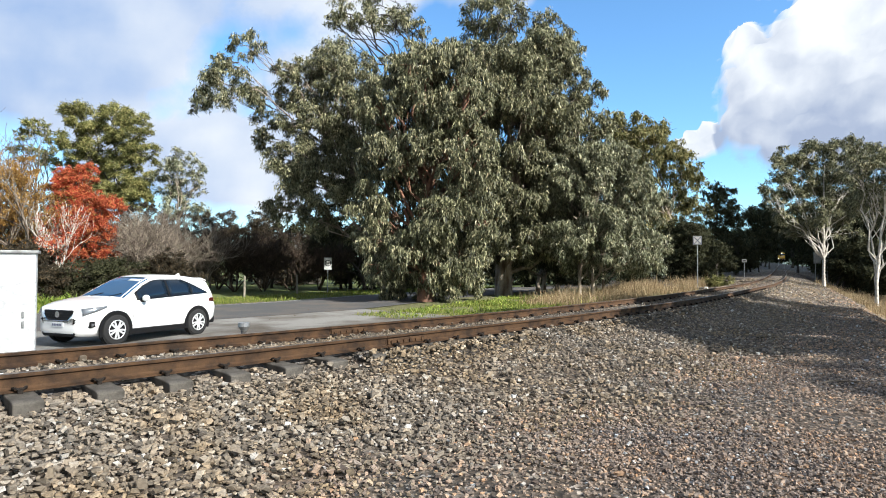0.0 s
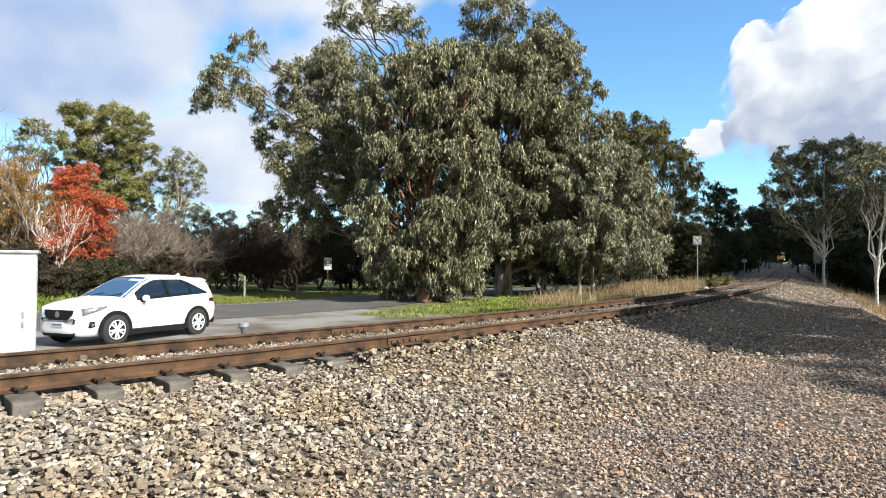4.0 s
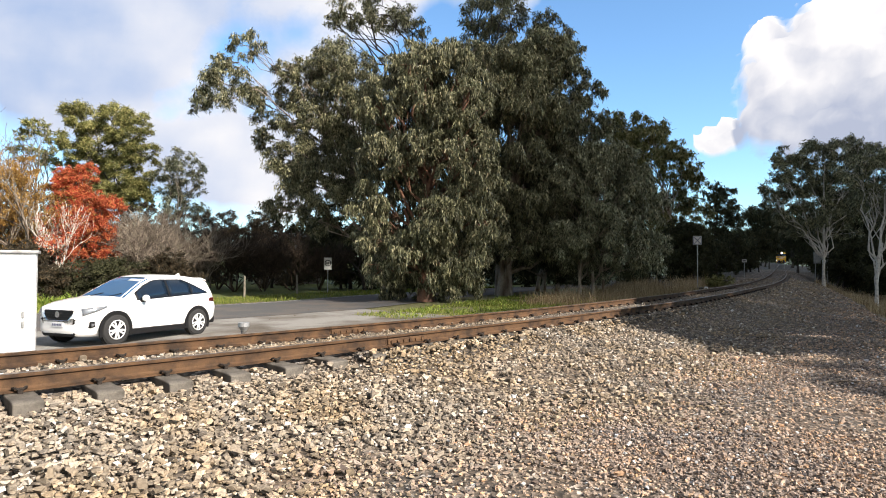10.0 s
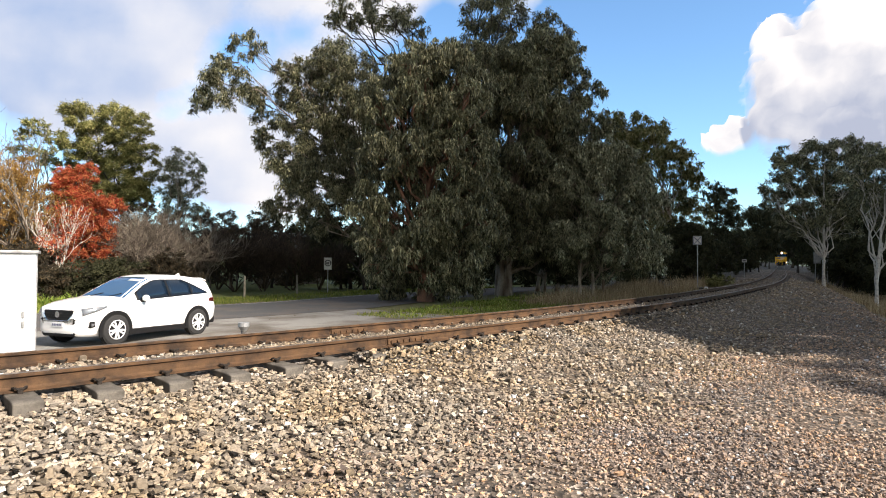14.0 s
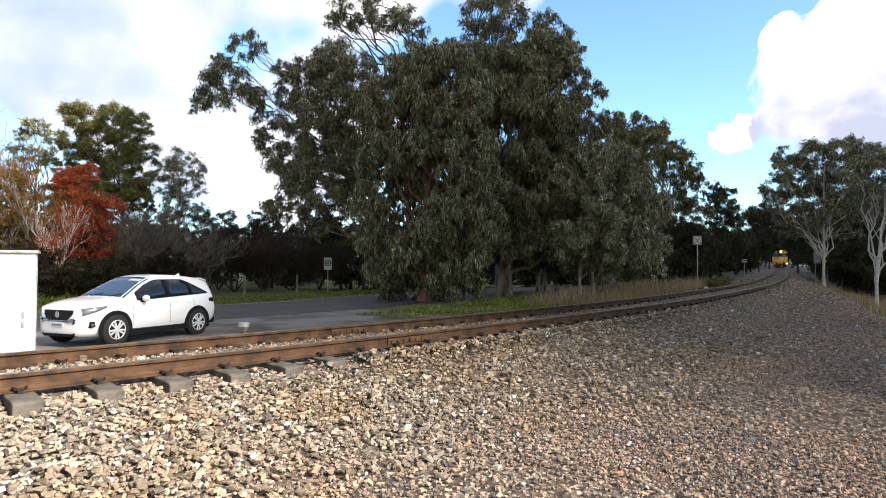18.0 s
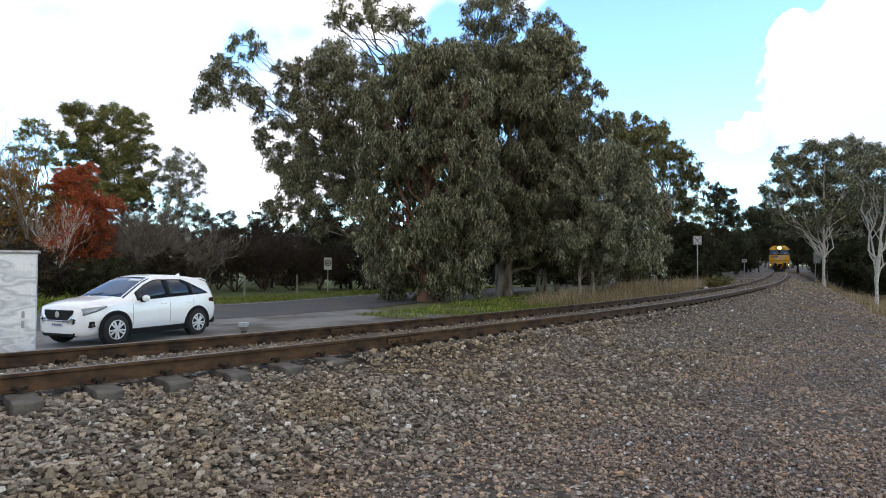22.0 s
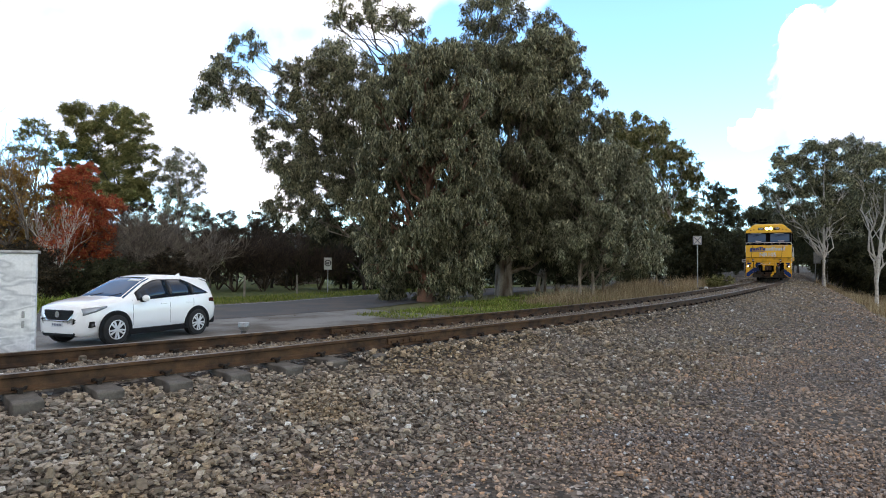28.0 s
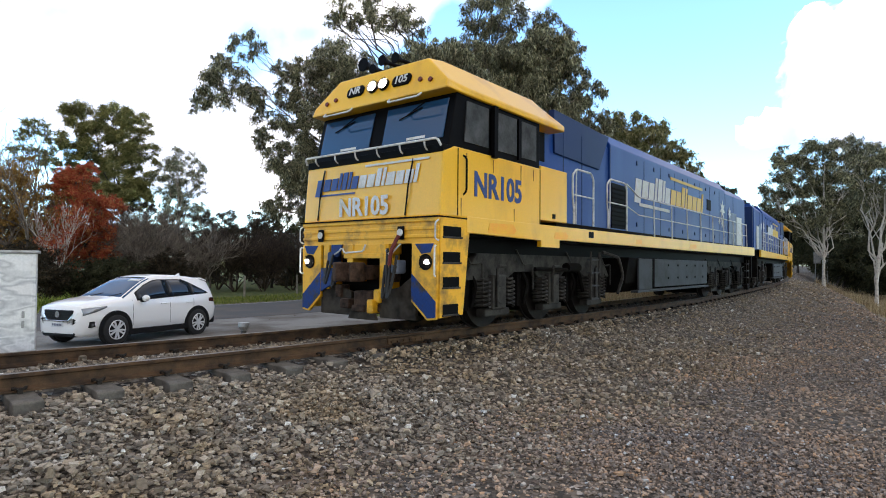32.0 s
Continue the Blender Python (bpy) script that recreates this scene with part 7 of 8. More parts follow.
def bogie(loco, uc, name):
    axles = [wheelset(loco, uc + d) for d in (-1.85, 0.0, 1.85)]
    for sd in (1, -1):
        b_ = B()
        # side frame: a long beam with raised shoulders over the boxes
        prism(b_, [(uc - 2.75, 0.78), (uc - 1.5, 0.78), (uc - 1.25, 0.9), (uc - 0.6, 0.9), (uc - 0.4, 0.78), (uc + 0.4, 0.78), (uc + 0.6, 0.9), (uc + 1.25, 0.9), (uc + 1.5, 0.78), (uc + 2.75, 0.78), (uc + 2.35, 1.2), (uc + 1.5, 1.3), (uc - 1.5, 1.3), (uc - 2.35, 1.2)], 0, sd * 0.98 - 0.06, sd * 0.98 + 0.06, 0.015)
        part("bogie_frame", b_, GRIME_PALE, loco)
        for d in (-1.85, 0.0, 1.85):
            b_ = B()
            box(b_, sd * 1.0 - 0.1, sd * 1.0 + 0.14, uc + d - 0.2, uc + d + 0.2, 0.3, 0.86, 0.03)
            box(b_, sd * 1.0 - 0.08, sd * 1.0 + 0.1, uc + d - 0.36, uc + d + 0.36, 0.2, 0.32, 0.02)
            cyl(b_, (sd * 1.1, uc + d, 0.53), (sd * 1.17, uc + d, 0.53), 0.13, seg=12)
            bars(b_, [(sd * 1.17, uc + d - 0.12, 0.35), (sd * 1.17, uc + d - 0.12, 1.0), (sd * 1.17, uc + d + 0.12, 1.0)], 0.025)
            part("axle_box", b_, GRIME_PALE, loco)
            for e in (-0.36, 0.36):
                b_ = B()
                turns = [(sd * 1.03 + 0.13 * math.cos(k * 0.785), uc + d + e + 0.13 * math.sin(k * 0.785), 0.34 + k * 0.0082) for k in range(57)]
                v_, f_ = tube(turns, [0.024] * len(turns), 5)
                vs_ = [b_.verts.new(q) for q in v_]
                for q in f_:
                    b_.faces.new([vs_[k] for k in q])
                part("coil_spring", b_, GRIME_PALE, loco)
        b_ = B()
        bars(b_, [(sd * 1.12, uc - 0.7, 0.95), (sd * 1.14, uc + 1.0, 0.93), (sd * 1.14, uc + 1.2, 0.5)], 0.04)
        cyl(b_, (sd * 1.12, uc + 0.5, 0.98), (sd * 1.12, uc + 1.0, 0.98), 0.09)
        part("brake_rigging", b_, GRIME, loco)
    # bolster enlarged to a black block that stands for the darkness underneath
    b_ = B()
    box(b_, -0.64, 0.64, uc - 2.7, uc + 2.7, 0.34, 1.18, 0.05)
    part("bolster_shade_fill", b_, BLACK, loco)
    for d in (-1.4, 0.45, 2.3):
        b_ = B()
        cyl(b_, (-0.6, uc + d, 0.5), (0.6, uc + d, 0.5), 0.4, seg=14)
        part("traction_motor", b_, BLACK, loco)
    for sd in (1, -1):
        for d in (-2.5, -0.95, 0.9, 2.45):
            b_ = B()
            box(b_, sd * 0.9 - 0.05, sd * 0.9 + 0.05, uc + d - 0.06, uc + d + 0.06, 0.3, 0.9, 0.02)
            bars(b_, [(sd * 0.98, uc + d, 0.95), (sd * 1.06, uc + d + 0.1, 0.7), (sd * 1.0, uc + d + 0.05, 0.35)], 0.03)
            part("brake_shoe", b_, GRIME, loco)
            b_ = B()
            bars(b_, [(sd * 1.07, uc + d - 0.3, 1.28), (sd * 1.1, uc + d - 0.1, 1.02), (sd * 1.1, uc + d + 0.2, 1.05), (sd * 1.08, uc + d + 0.25, 0.6)], 0.016)
            part("sand_pipe", b_, GRIME_PALE, loco)
    return axles


def locomotive():
    t = empty("locomotive")
    # underframe and its yellow sill
    b_ = B()
    box(b_, -1.05, 1.05, 0.7, 20.2, 1.2, 1.5)
    box(b_, -1.3, 1.3, 0.7, 20.2, 1.44, 1.5)
    part("underframe", b_, BLACK, t)
    for sd in (1, -1):
        b_ = B()
        prism(b_, [(0.62, 1.47), (2.75, 1.44), (2.75, 1.33), (3.42, 1.33), (3.42, 1.47), (19.85, 1.47), (19.85, 1.79), (0.62, 1.70)], 0, sd * 1.40 - 0.04, sd * 1.40 + 0.04, 0.006)
        part("side_sill", b_, YELLOW, t)
        b_ = B()
        box(b_, sd * 1.44 - 0.004, sd * 1.44 + 0.004, 4.62, 4.84, 1.56, 1.68)
        part("jacking_point", b_, BLACK, t)
        for u0, u1, z0, z1 in ((1.15, 1.95, 1.49, 1.66), (3.2, 3.75, 1.48, 1.62), (7.1, 7.5, 1.52, 1.64), (11.2, 11.9, 1.53, 1.66)):
            b_ = B()
            prism(b_, [(u0, z0), (u1 - 0.06, z0 + 0.01), (u1, z0 + 0.08), (u1 - 0.1, z1), (u0 + 0.05, z1 - 0.02)], 0, sd * 1.44 - 0.003, sd * 1.44 + 0.003)
            part("paint_patch", b_, ORANGE_PATCH, t, "orange touched-up paint")
        for u, z0, dz in ((0.62, 2.6, 0.3), (1.3, 2.6, 0.2), (2.1, 2.62, 0.34), (2.5, 2.6, 0.18), (0.5, 1.95, 0.25), (1.9, 1.9, 0.2)):
            b_ = B()
            prism(b_, [(u - 0.012, z0), (u + 0.012, z0), (u + 0.004, z0 - dz), (u - 0.003, z0 - dz)], 0, sd * 1.432 - 0.003, sd * 1.432 + 0.003)
            part("rust_run", b_, RUST_RUN, t)
    b_ = B()
    box(b_, -1.38, 1.38, 3.4, 20.0, 1.72, 1.80, 0.01)
    part("walkway", b_, GRIME, t)
    # pilot: beam, two lamp panels, step columns, plough
    b_ = B()
    box(b_, -1.43, 1.43, 0.0, 0.66, 1.60, 1.68, 0.012)
    box(b_, -1.41, 1.41, 0.03, 0.6, 1.31, 1.60)
    for z in (1.38, 1.49):
        box(b_, -1.42, 1.42, 0.01, 0.05, z, z + 0.05, 0.01)
    part("buffer_beam", b_, YELLOW_LOW, t)
    b_ = B()
    box(b_, -1.44, 1.44, -0.02, 0.64, 1.655, 1.675)
    part("deck_edge", b_, GRIME, t)
    for sd in (1, -1):
        b_ = B()
        prism(b_, [(sd * 0.96, 1.31), (sd * 1.42, 1.31), (sd * 1.40, 0.28), (sd * 1.24, 0.26), (sd * 0.96, 0.50)], 1, 0.0, 0.05, 0.008)
        part("pilot_panel", b_, YELLOW_LOW, t)
        b_ = B()
        prism(b_, [(sd * 0.965, 0.89), (sd * 0.965, 0.54), (sd * 1.26, 0.29), (sd * 1.395, 0.31), (sd * 1.395, 0.52)], 1, -0.006, 0.0)
        prism(b_, [(sd * 1.02, 1.30), (sd * 1.36, 1.30), (sd * 1.30, 1.18), (sd * 1.14, 1.16)], 1, -0.006, 0.0)
        part("chevron", b_, BLUE_GRIMY, t)
        b_ = B()
        prism(b_, [(0.04, 0.30), (0.56, 0.32), (0.70, 1.45), (0.66, 1.66), (0.04, 1.66)], 0, sd * 1.40 - 0.035, sd * 1.40 + 0.035, 0.008)
        part("step_column", b_, YELLOW_LOW, t)
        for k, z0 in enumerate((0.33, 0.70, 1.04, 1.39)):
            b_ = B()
            # flat black plate on the column paints the dark of the step hole
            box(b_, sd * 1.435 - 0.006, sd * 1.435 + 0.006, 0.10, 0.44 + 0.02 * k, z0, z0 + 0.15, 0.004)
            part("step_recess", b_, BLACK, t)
            b_ = B()
            box(b_, sd * 1.44 - 0.03, sd * 1.44 + 0.012, 0.09, 0.46 + 0.02 * k, z0 - 0.015, z0 + 0.012, 0.004)
            part("step_tread", b_, GRIME_PALE, t)
        b_ = B()
        cyl(b_, (sd * 1.22, -0.02, 1.05), (sd * 1.22, 0.02, 1.05), 0.11, seg=20)
        for k in range(5):
            box(b_, sd * 1.22 - 0.09, sd * 1.22 + 0.09, -0.03, -0.02, 0.97 + k * 0.038, 0.982 + k * 0.038)
        part("ditch_light_grille", b_, GRIME, t)
        b_ = B()
        cyl(b_, (sd * 1.26, -0.05, 1.05), (sd * 1.26, -0.015, 1.05), 0.03, seg=14)
        part("ditch_light", b_, DITCH, t, "lit white ditch light")
        b_ = B()
        bars(b_, [(sd * 1.39, 0.0, 1.27), (sd * 1.41, -0.05, 1.27), (sd * 1.41, -0.05, 0.86), (sd * 1.39, 0.0, 0.86)], 0.012)
        part("grab_rail", b_, WHITE_RAIL, t)
        b_ = B()
        bars(b_, [(sd * 1.42, 0.02, 1.62), (sd * 1.42, -0.05, 1.58), (sd * 1.42, -0.05, 1.36), (sd * 1.42, 0.02, 1.34)], 0.011)
        part("grab_rail", b_, WHITE_RAIL, t)
        b_ = B()
        prism(b_, [(sd * 1.0, 0.24), (sd * 1.0, 0.9), (sd * 0.7, 0.7), (sd * 0.3, 0.6), (sd * 0.3, 0.24)], 1, 0.05, 0.11, 0.01)
        part("plough_wing", b_, PLOUGH, t)
        b_ = B()
        lx = -0.96 if sd < 0 else 0.755
        # black plate on the beam, the hollow's darkness given by colour
        box(b_, lx - 0.06, lx + 0.06, -0.015, 0.01, 1.36, 1.55, 0.01)
        part("hose_recess", b_, BLACK, t)
        b_ = B()
        cyl(b_, (lx, -0.03, 1.46), (lx, 0, 1.46), 0.052, seg=14)
        part("marker_lamp", b_, LETTER_WHITE, t)
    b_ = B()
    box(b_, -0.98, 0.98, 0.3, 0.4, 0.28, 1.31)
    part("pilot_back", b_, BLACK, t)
    b_ = B()
    box(b_, -0.35, -0.22, 0.0, 0.32, 0.75, 1.31, 0.01)
    box(b_, 0.34, 0.46, 0.0, 0.32, 0.6, 1.31, 0.01)
    box(b_, -0.5, 0.5, 0.02, 0.3, 1.16, 1.31, 0.01)
    part("draft_box", b_, YELLOW_LOW, t)
    b_ = B()
    box(b_, -0.13, 0.13, -0.15, 0.5, 0.78, 1.0, 0.03)
    prism(b_, [(-0.2, -0.42), (-0.08, -0.46), (0.02, -0.28), (0.17, -0.42), (0.2, -0.26), (0.12, -0.05), (-0.14, -0.05), (-0.22, -0.2)], 2, 0.76, 1.04, 0.03)
    part("coupler", b_, RUSTY, t)
    b_ = B()
    box(b_, -0.4, 0.35, 0.05, 0.3, 0.32, 0.44, 0.02)
    box(b_, -0.2, 0.2, 0.0, 0.28, 0.28, 0.62, 0.03)
    part("rail_guard", b_, RUSTY, t)
    b_ = B()
    prism(b_, [(-0.3, 0.2), (0.3, 0.2), (0.22, 0.36), (0.05, 0.42), (-0.2, 0.38)], 1, -0.02, 0.04, 0.01)
    part("plough_centre", b_, PLOUGH, t)
    for x0, z0, mt in ((-0.75, 1.1, BLUE_DARK), (0.62, 0.98, PALE_BLUE), (0.52, 0.86, RUSTY), (-0.55, 0.6, RUSTY), (0.28, 0.55, YELLOW_LOW)):
        b_ = B()
        box(b_, x0 - 0.07, x0 + 0.07, 0.0, 0.2, z0 - 0.1, z0 + 0.1, 0.03)
        part("valve_block", b_, mt, t)
    b_ = B()
    bars(b_, [(0.76, -0.05, 1.42), (0.66, -0.1, 1.2), (0.63, -0.1, 1.0)], 0.028, 8)
    part("air_hose", b_, HOSE_RED, t, "dull red rubber hose")
    for x0, x1, deep, top in ((0.54, 0.72, 0.66, 1.24), (0.60, 0.70, 0.5, 1.1), (0.50, 0.58, 0.42, 1.0), (-0.62, -0.74, 0.4, 1.16), (-0.45, -0.6, 0.34, 1.05)):
        b_ = B()
        pts = [Vector((x0 + (x1 - x0) * k / 8, -0.04 - 0.1 * math.sin(math.pi * k / 8), top - deep * math.sin(math.pi * k / 8) - 0.1 * k / 8)) for k in range(9)]
        bars(b_, pts, 0.02, 7)
        part("brake_hose", b_, HOSE, t)
    # yellow frame round the coupler, gussets and a kicked-up guard
    b_ = B()
    box(b_, -0.92, -0.78, 0.02, 0.3, 0.62, 1.31, 0.01)
    part("pilot_post", b_, YELLOW_LOW, t)
    b_ = B()
    box(b_, -0.42, 0.42, -0.01, 0.06, 1.1, 1.17, 0.008)
    part("pilot_post", b_, YELLOW_LOW, t)
    b_ = B()
    prism(b_, [(0.46, 1.2), (0.66, 1.06), (0.62, 1.0), (0.44, 1.1)], 1, -0.02, 0.03, 0.006)
    part("gusset", b_, YELLOW_LOW, t)
    b_ = B()
    prism(b_, [(-0.95, 0.95), (-0.62, 0.95), (-0.58, 0.74), (-0.95, 0.58)], 1, -0.01, 0.03, 0.006)
    part("pilot_patch", b_, BLUE_GRIMY, t)
    b_ = B()
    prism(b_, [(-0.7, 1.31), (-0.45, 1.31), (-0.55, 1.12), (-0.72, 1.14)], 1, -0.01, 0.03, 0.006)
    part("pilot_patch", b_, BLUE_GRIMY, t)
    for x0, z0, dx, dz in ((-0.34, 0.42, 0.2, 0.14), (0.2, 0.4, 0.12, 0.2), (-0.05, 0.36, 0.26, 0.1)):
        b_ = B()
        box(b_, x0 - dx / 2, x0 + dx / 2, -0.06, 0.12, z0 - dz / 2, z0 + dz / 2, 0.02)
        part("step_bracket", b_, YELLOW_LOW if x0 > 0.1 else RUSTY, t)
    b_ = B()
    bars(b_, [(0.5, -0.03, 1.22), (0.6, -0.06, 1.14), (0.72, -0.05, 1.24), (0.78, -0.03, 1.3)], 0.012)
    part("grab_rail", b_, WHITE_RAIL, t)
    b_ = B()
    bars(b_, [(-0.6, -0.03, 1.16), (-0.45, -0.08, 1.2), (-0.38, -0.08, 1.26), (-0.34, -0.06, 1.18), (0.06, -0.06, 1.2), (0.1, -0.05, 1.3)], 0.013)
    part("uncoupling_lever", b_, WHITE_RAIL, t)

    # cab: nose, window band, brow and roof
    b_ = B()
    prism(b_, [(0.03, 1.675), (2.74, 1.675), (2.74, 2.66), (0.36, 2.66), (0.10, 2.56)], 0, -1.43, 1.43, 0.02)
    part("cab_body", b_, YELLOW, t)
    b_ = B()
    prism(b_, [(0.22, 2.64), (2.74, 2.64), (2.74, 3.46), (0.42, 3.46)], 0, -1.41, 1.41, 0.015)
    part("window_band", b_, BLACK, t)
    b_ = B()
    sect = [(-1.46, 3.42), (-1.46, 3.52), (-0.85, 4.09), (0.85, 4.09), (1.46, 3.52), (1.46, 3.42)]
    lo = [b_.verts.new(p) for p in ((-1.44, 0.16, 3.44), (-1.40, 0.2, 3.58), (-0.95, 0.34, 3.99), (0.95, 0.34, 3.99), (1.40, 0.2, 3.58), (1.44, 0.16, 3.44))]
    mid = [b_.verts.new((x, 0.62 if z < 3.6 else 0.8, z)) for x, z in sect]
    hi = [b_.verts.new((x, 3.30 if z < 3.6 else 3.45, z)) for x, z in sect]
    tip = [b_.verts.new((x * 0.98, 3.62 if z < 3.6 else 3.5, z - (0.06 if z > 3.6 else -0.02))) for x, z in sect]
    b_.faces.new(lo[::-1])
    b_.faces.new(tip)
    for a_, c_ in ((lo, mid), (mid, hi), (hi, tip)):
        for k in range(6):
            b_.faces.new((a_[k], a_[(k + 1) % 6], c_[(k + 1) % 6], c_[k]))
    bmesh.ops.recalc_face_normals(b_, faces=b_.faces)
    bmesh.ops.bevel(b_, geom=list(b_.edges), offset=0.025, segments=2, profile=0.5, affect="EDGES")
    part("cab_roof", b_, YELLOW, t)
    # front glass, two panes, leaning back
    lean = Matrix.Translation((0, 0.22, 2.64)) @ Matrix.Rotation(math.atan2(0.2, 0.82) * -1, 4, "X")
    for x0, x1 in ((-1.30, -0.16), (0.12, 1.30)):
        b_ = B()
        box(b_, x0, x1, -0.022, 0.0, 0.14, 0.74, 0.006)
        bmesh.ops.transform(b_, matrix=lean, verts=b_.verts)
        part("windscreen", b_, CAB_GLASS, t)
        b_ = B()
        bars(b_, [(x0 + 0.75, -0.035, 0.74), (x0 + 0.45, -0.04, 0.58)], 0.008, 5)
        bars(b_, [(x0 + 0.72, -0.035, 0.66), (x0 + 0.3, -0.04, 0.52)], 0.01, 5)
        bmesh.ops.transform(b_, matrix=lean, verts=b_.verts)
        part("wiper", b_, BLACK, t)
        b_ = B()
        box(b_, x0 + 0.5, x0 + 0.85, -0.028, -0.022, 0.17, 0.21)
        bmesh.ops.transform(b_, matrix=lean, verts=b_.verts)
        part("window_label", b_, LETTER_WHITE, t)
        b_ = B()
        bars(b_, [(x0 + 0.25, 0.14, 3.43), (x0 + 0.27, 0.07, 3.37), (x0 + 0.85, 0.07, 3.37), (x0 + 0.87, 0.14, 3.43)], 0.014)
        part("grab_rail", b_, WHITE_RAIL, t)
    # nose handrail
    b_ = B()
    bars(b_, [(-1.4, 0.06, 2.62), (-1.4, 0.02, 2.72), (1.38, 0.02, 2.72), (1.42, 0.06, 2.62)], 0.017)
    for k in range(6):
        x = -1.15 + k * 0.46
        bars(b_, [(x, 0.02, 2.72), (x, 0.04, 2.62), (x, 0.12, 2.58)], 0.013)
    part("nose_handrail", b_, WHITE_RAIL, t)
    b_ = B()
    box(b_, -1.42, 1.42, 0.09, 0.3, 2.55, 2.66, 0.01)
    part("nose_ledge", b_, BLACK, t)
    # seams and rust on the nose
    for x in (-1.02, 0.86):
        b_ = B()
        bars(b_, [(x - 0.05, 0.02, 1.70), (x, 0.03, 2.15), (x + 0.04, 0.08, 2.5)], 0.012, 5)
        part("nose_strut", b_, BLACK, t)
    # lamps, number boards, markers on the brow
    brow = Matrix.Translation((0, 0.165, 3.46)) @ Matrix.Rotation(-math.atan2(0.18, 0.53), 4, "X")
    for x in (-0.07, 0.16):
        b_ = B()
        cyl(b_, (x, -0.012, 0.27), (x, 0.0, 0.27), 0.06, seg=24)
        bmesh.ops.transform(b_, matrix=brow, verts=b_.verts)
        hl = part("headlight", b_, HEADLAMP, t, "lit white headlight")
    for x in (-0.07, 0.16):
        b_ = B()
        cyl(b_, (x, -0.06, 0.27), (x, 0.0, 0.27), 0.088, 0.08, seg=24, caps=False)
        cyl(b_, (x, -0.06, 0.27), (x, 0.0, 0.27), 0.1, 0.1, seg=24, caps=False)
        bmesh.ops.transform(b_, matrix=brow, verts=b_.verts)
        part("headlight_bezel", b_, BLACK, t)
    for x, w in ((-0.46, "NR"), (0.52, "105")):
        b_ = B()
        prism(b_, [(x - 0.14, 0.18), (x + 0.14, 0.18), (x + 0.185, 0.225), (x + 0.185, 0.315), (x + 0.14, 0.36), (x - 0.14, 0.36), (x - 0.185, 0.315), (x - 0.185, 0.225)], 1, -0.03, 0.0, 0.008)
        bmesh.ops.transform(b_, matrix=brow, verts=b_.verts)
        nb = part("number_board", b_, BLACK, t)
        text_mesh("lettering", w, 0.18, LETTER_WHITE, nb, brow @ Matrix.Translation((x, -0.036, 0.27)) @ ON_FRONT, 0.003, bold=0.02)
    for sd in (1, -1):
        for d in (0, 0.2):
            b_ = B()
            cyl(b_, (sd * (0.9 + d), -0.03, 0.2 - d * 0.2), (sd * (0.9 + d), 0.02, 0.2 - d * 0.2), 0.036, seg=14)
            bmesh.ops.transform(b_, matrix=brow, verts=b_.verts)
            part("marker_light", b_, RED_LENS, t)
    # horns and aerial on the roof
    for x, z, L, r_ in ((-0.95, 4.42, 0.5, 0.12), (-0.5, 4.4, 0.45, 0.09), (-0.2, 4.38, 0.4, 0.09), (-0.72, 4.30, 0.45, 0.08)):
        b_ = B()
        cyl(b_, (x, 0.85, z), (x, 1.0, z), r_, r_ * 0.4, seg=16)
        cyl(b_, (x, 1.0, z), (x, 1.0 + L, z), r_ * 0.4, 0.03, seg=12)
        cyl(b_, (x, 1.0 + L * 0.8, z), (x, 1.0 + L * 0.8, 4.08), 0.015, seg=6)
        part("horn", b_, BLACK, t)
    b_ = B()
    box(b_, -1.1, -0.05, 1.3, 1.36, 4.22, 4.27, 0.01)
    box(b_, -0.6, -0.2, 1.28, 1.38, 4.06, 4.24, 0.01)
    part("horn_bracket", b_, BLACK, t)
    # cab sides
    for sd in (1, -1):
        onside = ON_RIGHT if sd > 0 else ON_LEFT
        for u0, u1 in ((0.58, 1.18), (1.42, 1.98), (2.14, 2.60)):
            b_ = B()
            prism(b_, [(u0, 2.76), (u1, 2.76), (u1, 3.35), (u0 + (0.06 if u0 < 1 else 0), 3.35)], 0, sd * 1.41 - 0.016, sd * 1.41 + 0.016)
            part("side_window", b_, SIDE_GLASS, t)
        b_ = B()
        box(b_, sd * 1.43 - 0.02, sd * 1.43 + 0.02, 1.26, 1.40, 2.76, 3.36, 0.004)
        part("window_frame", b_, BLACK, t)
        b_ = B()
        box(b_, sd * 1.43 - 0.02, sd * 1.43 + 0.02, 2.0, 2.08, 2.70, 3.36, 0.004)
        part("window_frame", b_, BLACK, t)
        b_ = B()
        prism(b_, [(1.23, 3.40), (1.33, 3.40), (1.33, 2.62), (1.23, 2.62)], 0, sd * 1.47 - 0.03, sd * 1.47 + 0.03)
        part("mirror", b_, BLACK, t)
        for u in (0.42, 2.72):
            b_ = B()
            box(b_, sd * 1.432 - 0.004, sd * 1.432 + 0.004, u - 0.008, u + 0.008, 1.70, 2.64)
            part("panel_joint", b_, BLACK, t)
        b_ = B()
        bars(b_, [(sd * 1.42, 0.55, 2.56), (sd * 1.48, 0.56, 2.52), (sd * 1.48, 0.56, 2.05), (sd * 1.42, 0.56, 2.0)], 0.016)
        part("grab_rail", b_, WHITE_RAIL if sd < 0 else BLACK, t)
        text_mesh("lettering", "NR105", 0.5, LETTER_BLUE, t, Matrix.Translation((sd * 1.436, 1.46, 2.17)) @ onside, 0.003, 0.93, "dark blue road number", bold=0.03)
        # lower equipment box behind the cab door
        b_ = B()
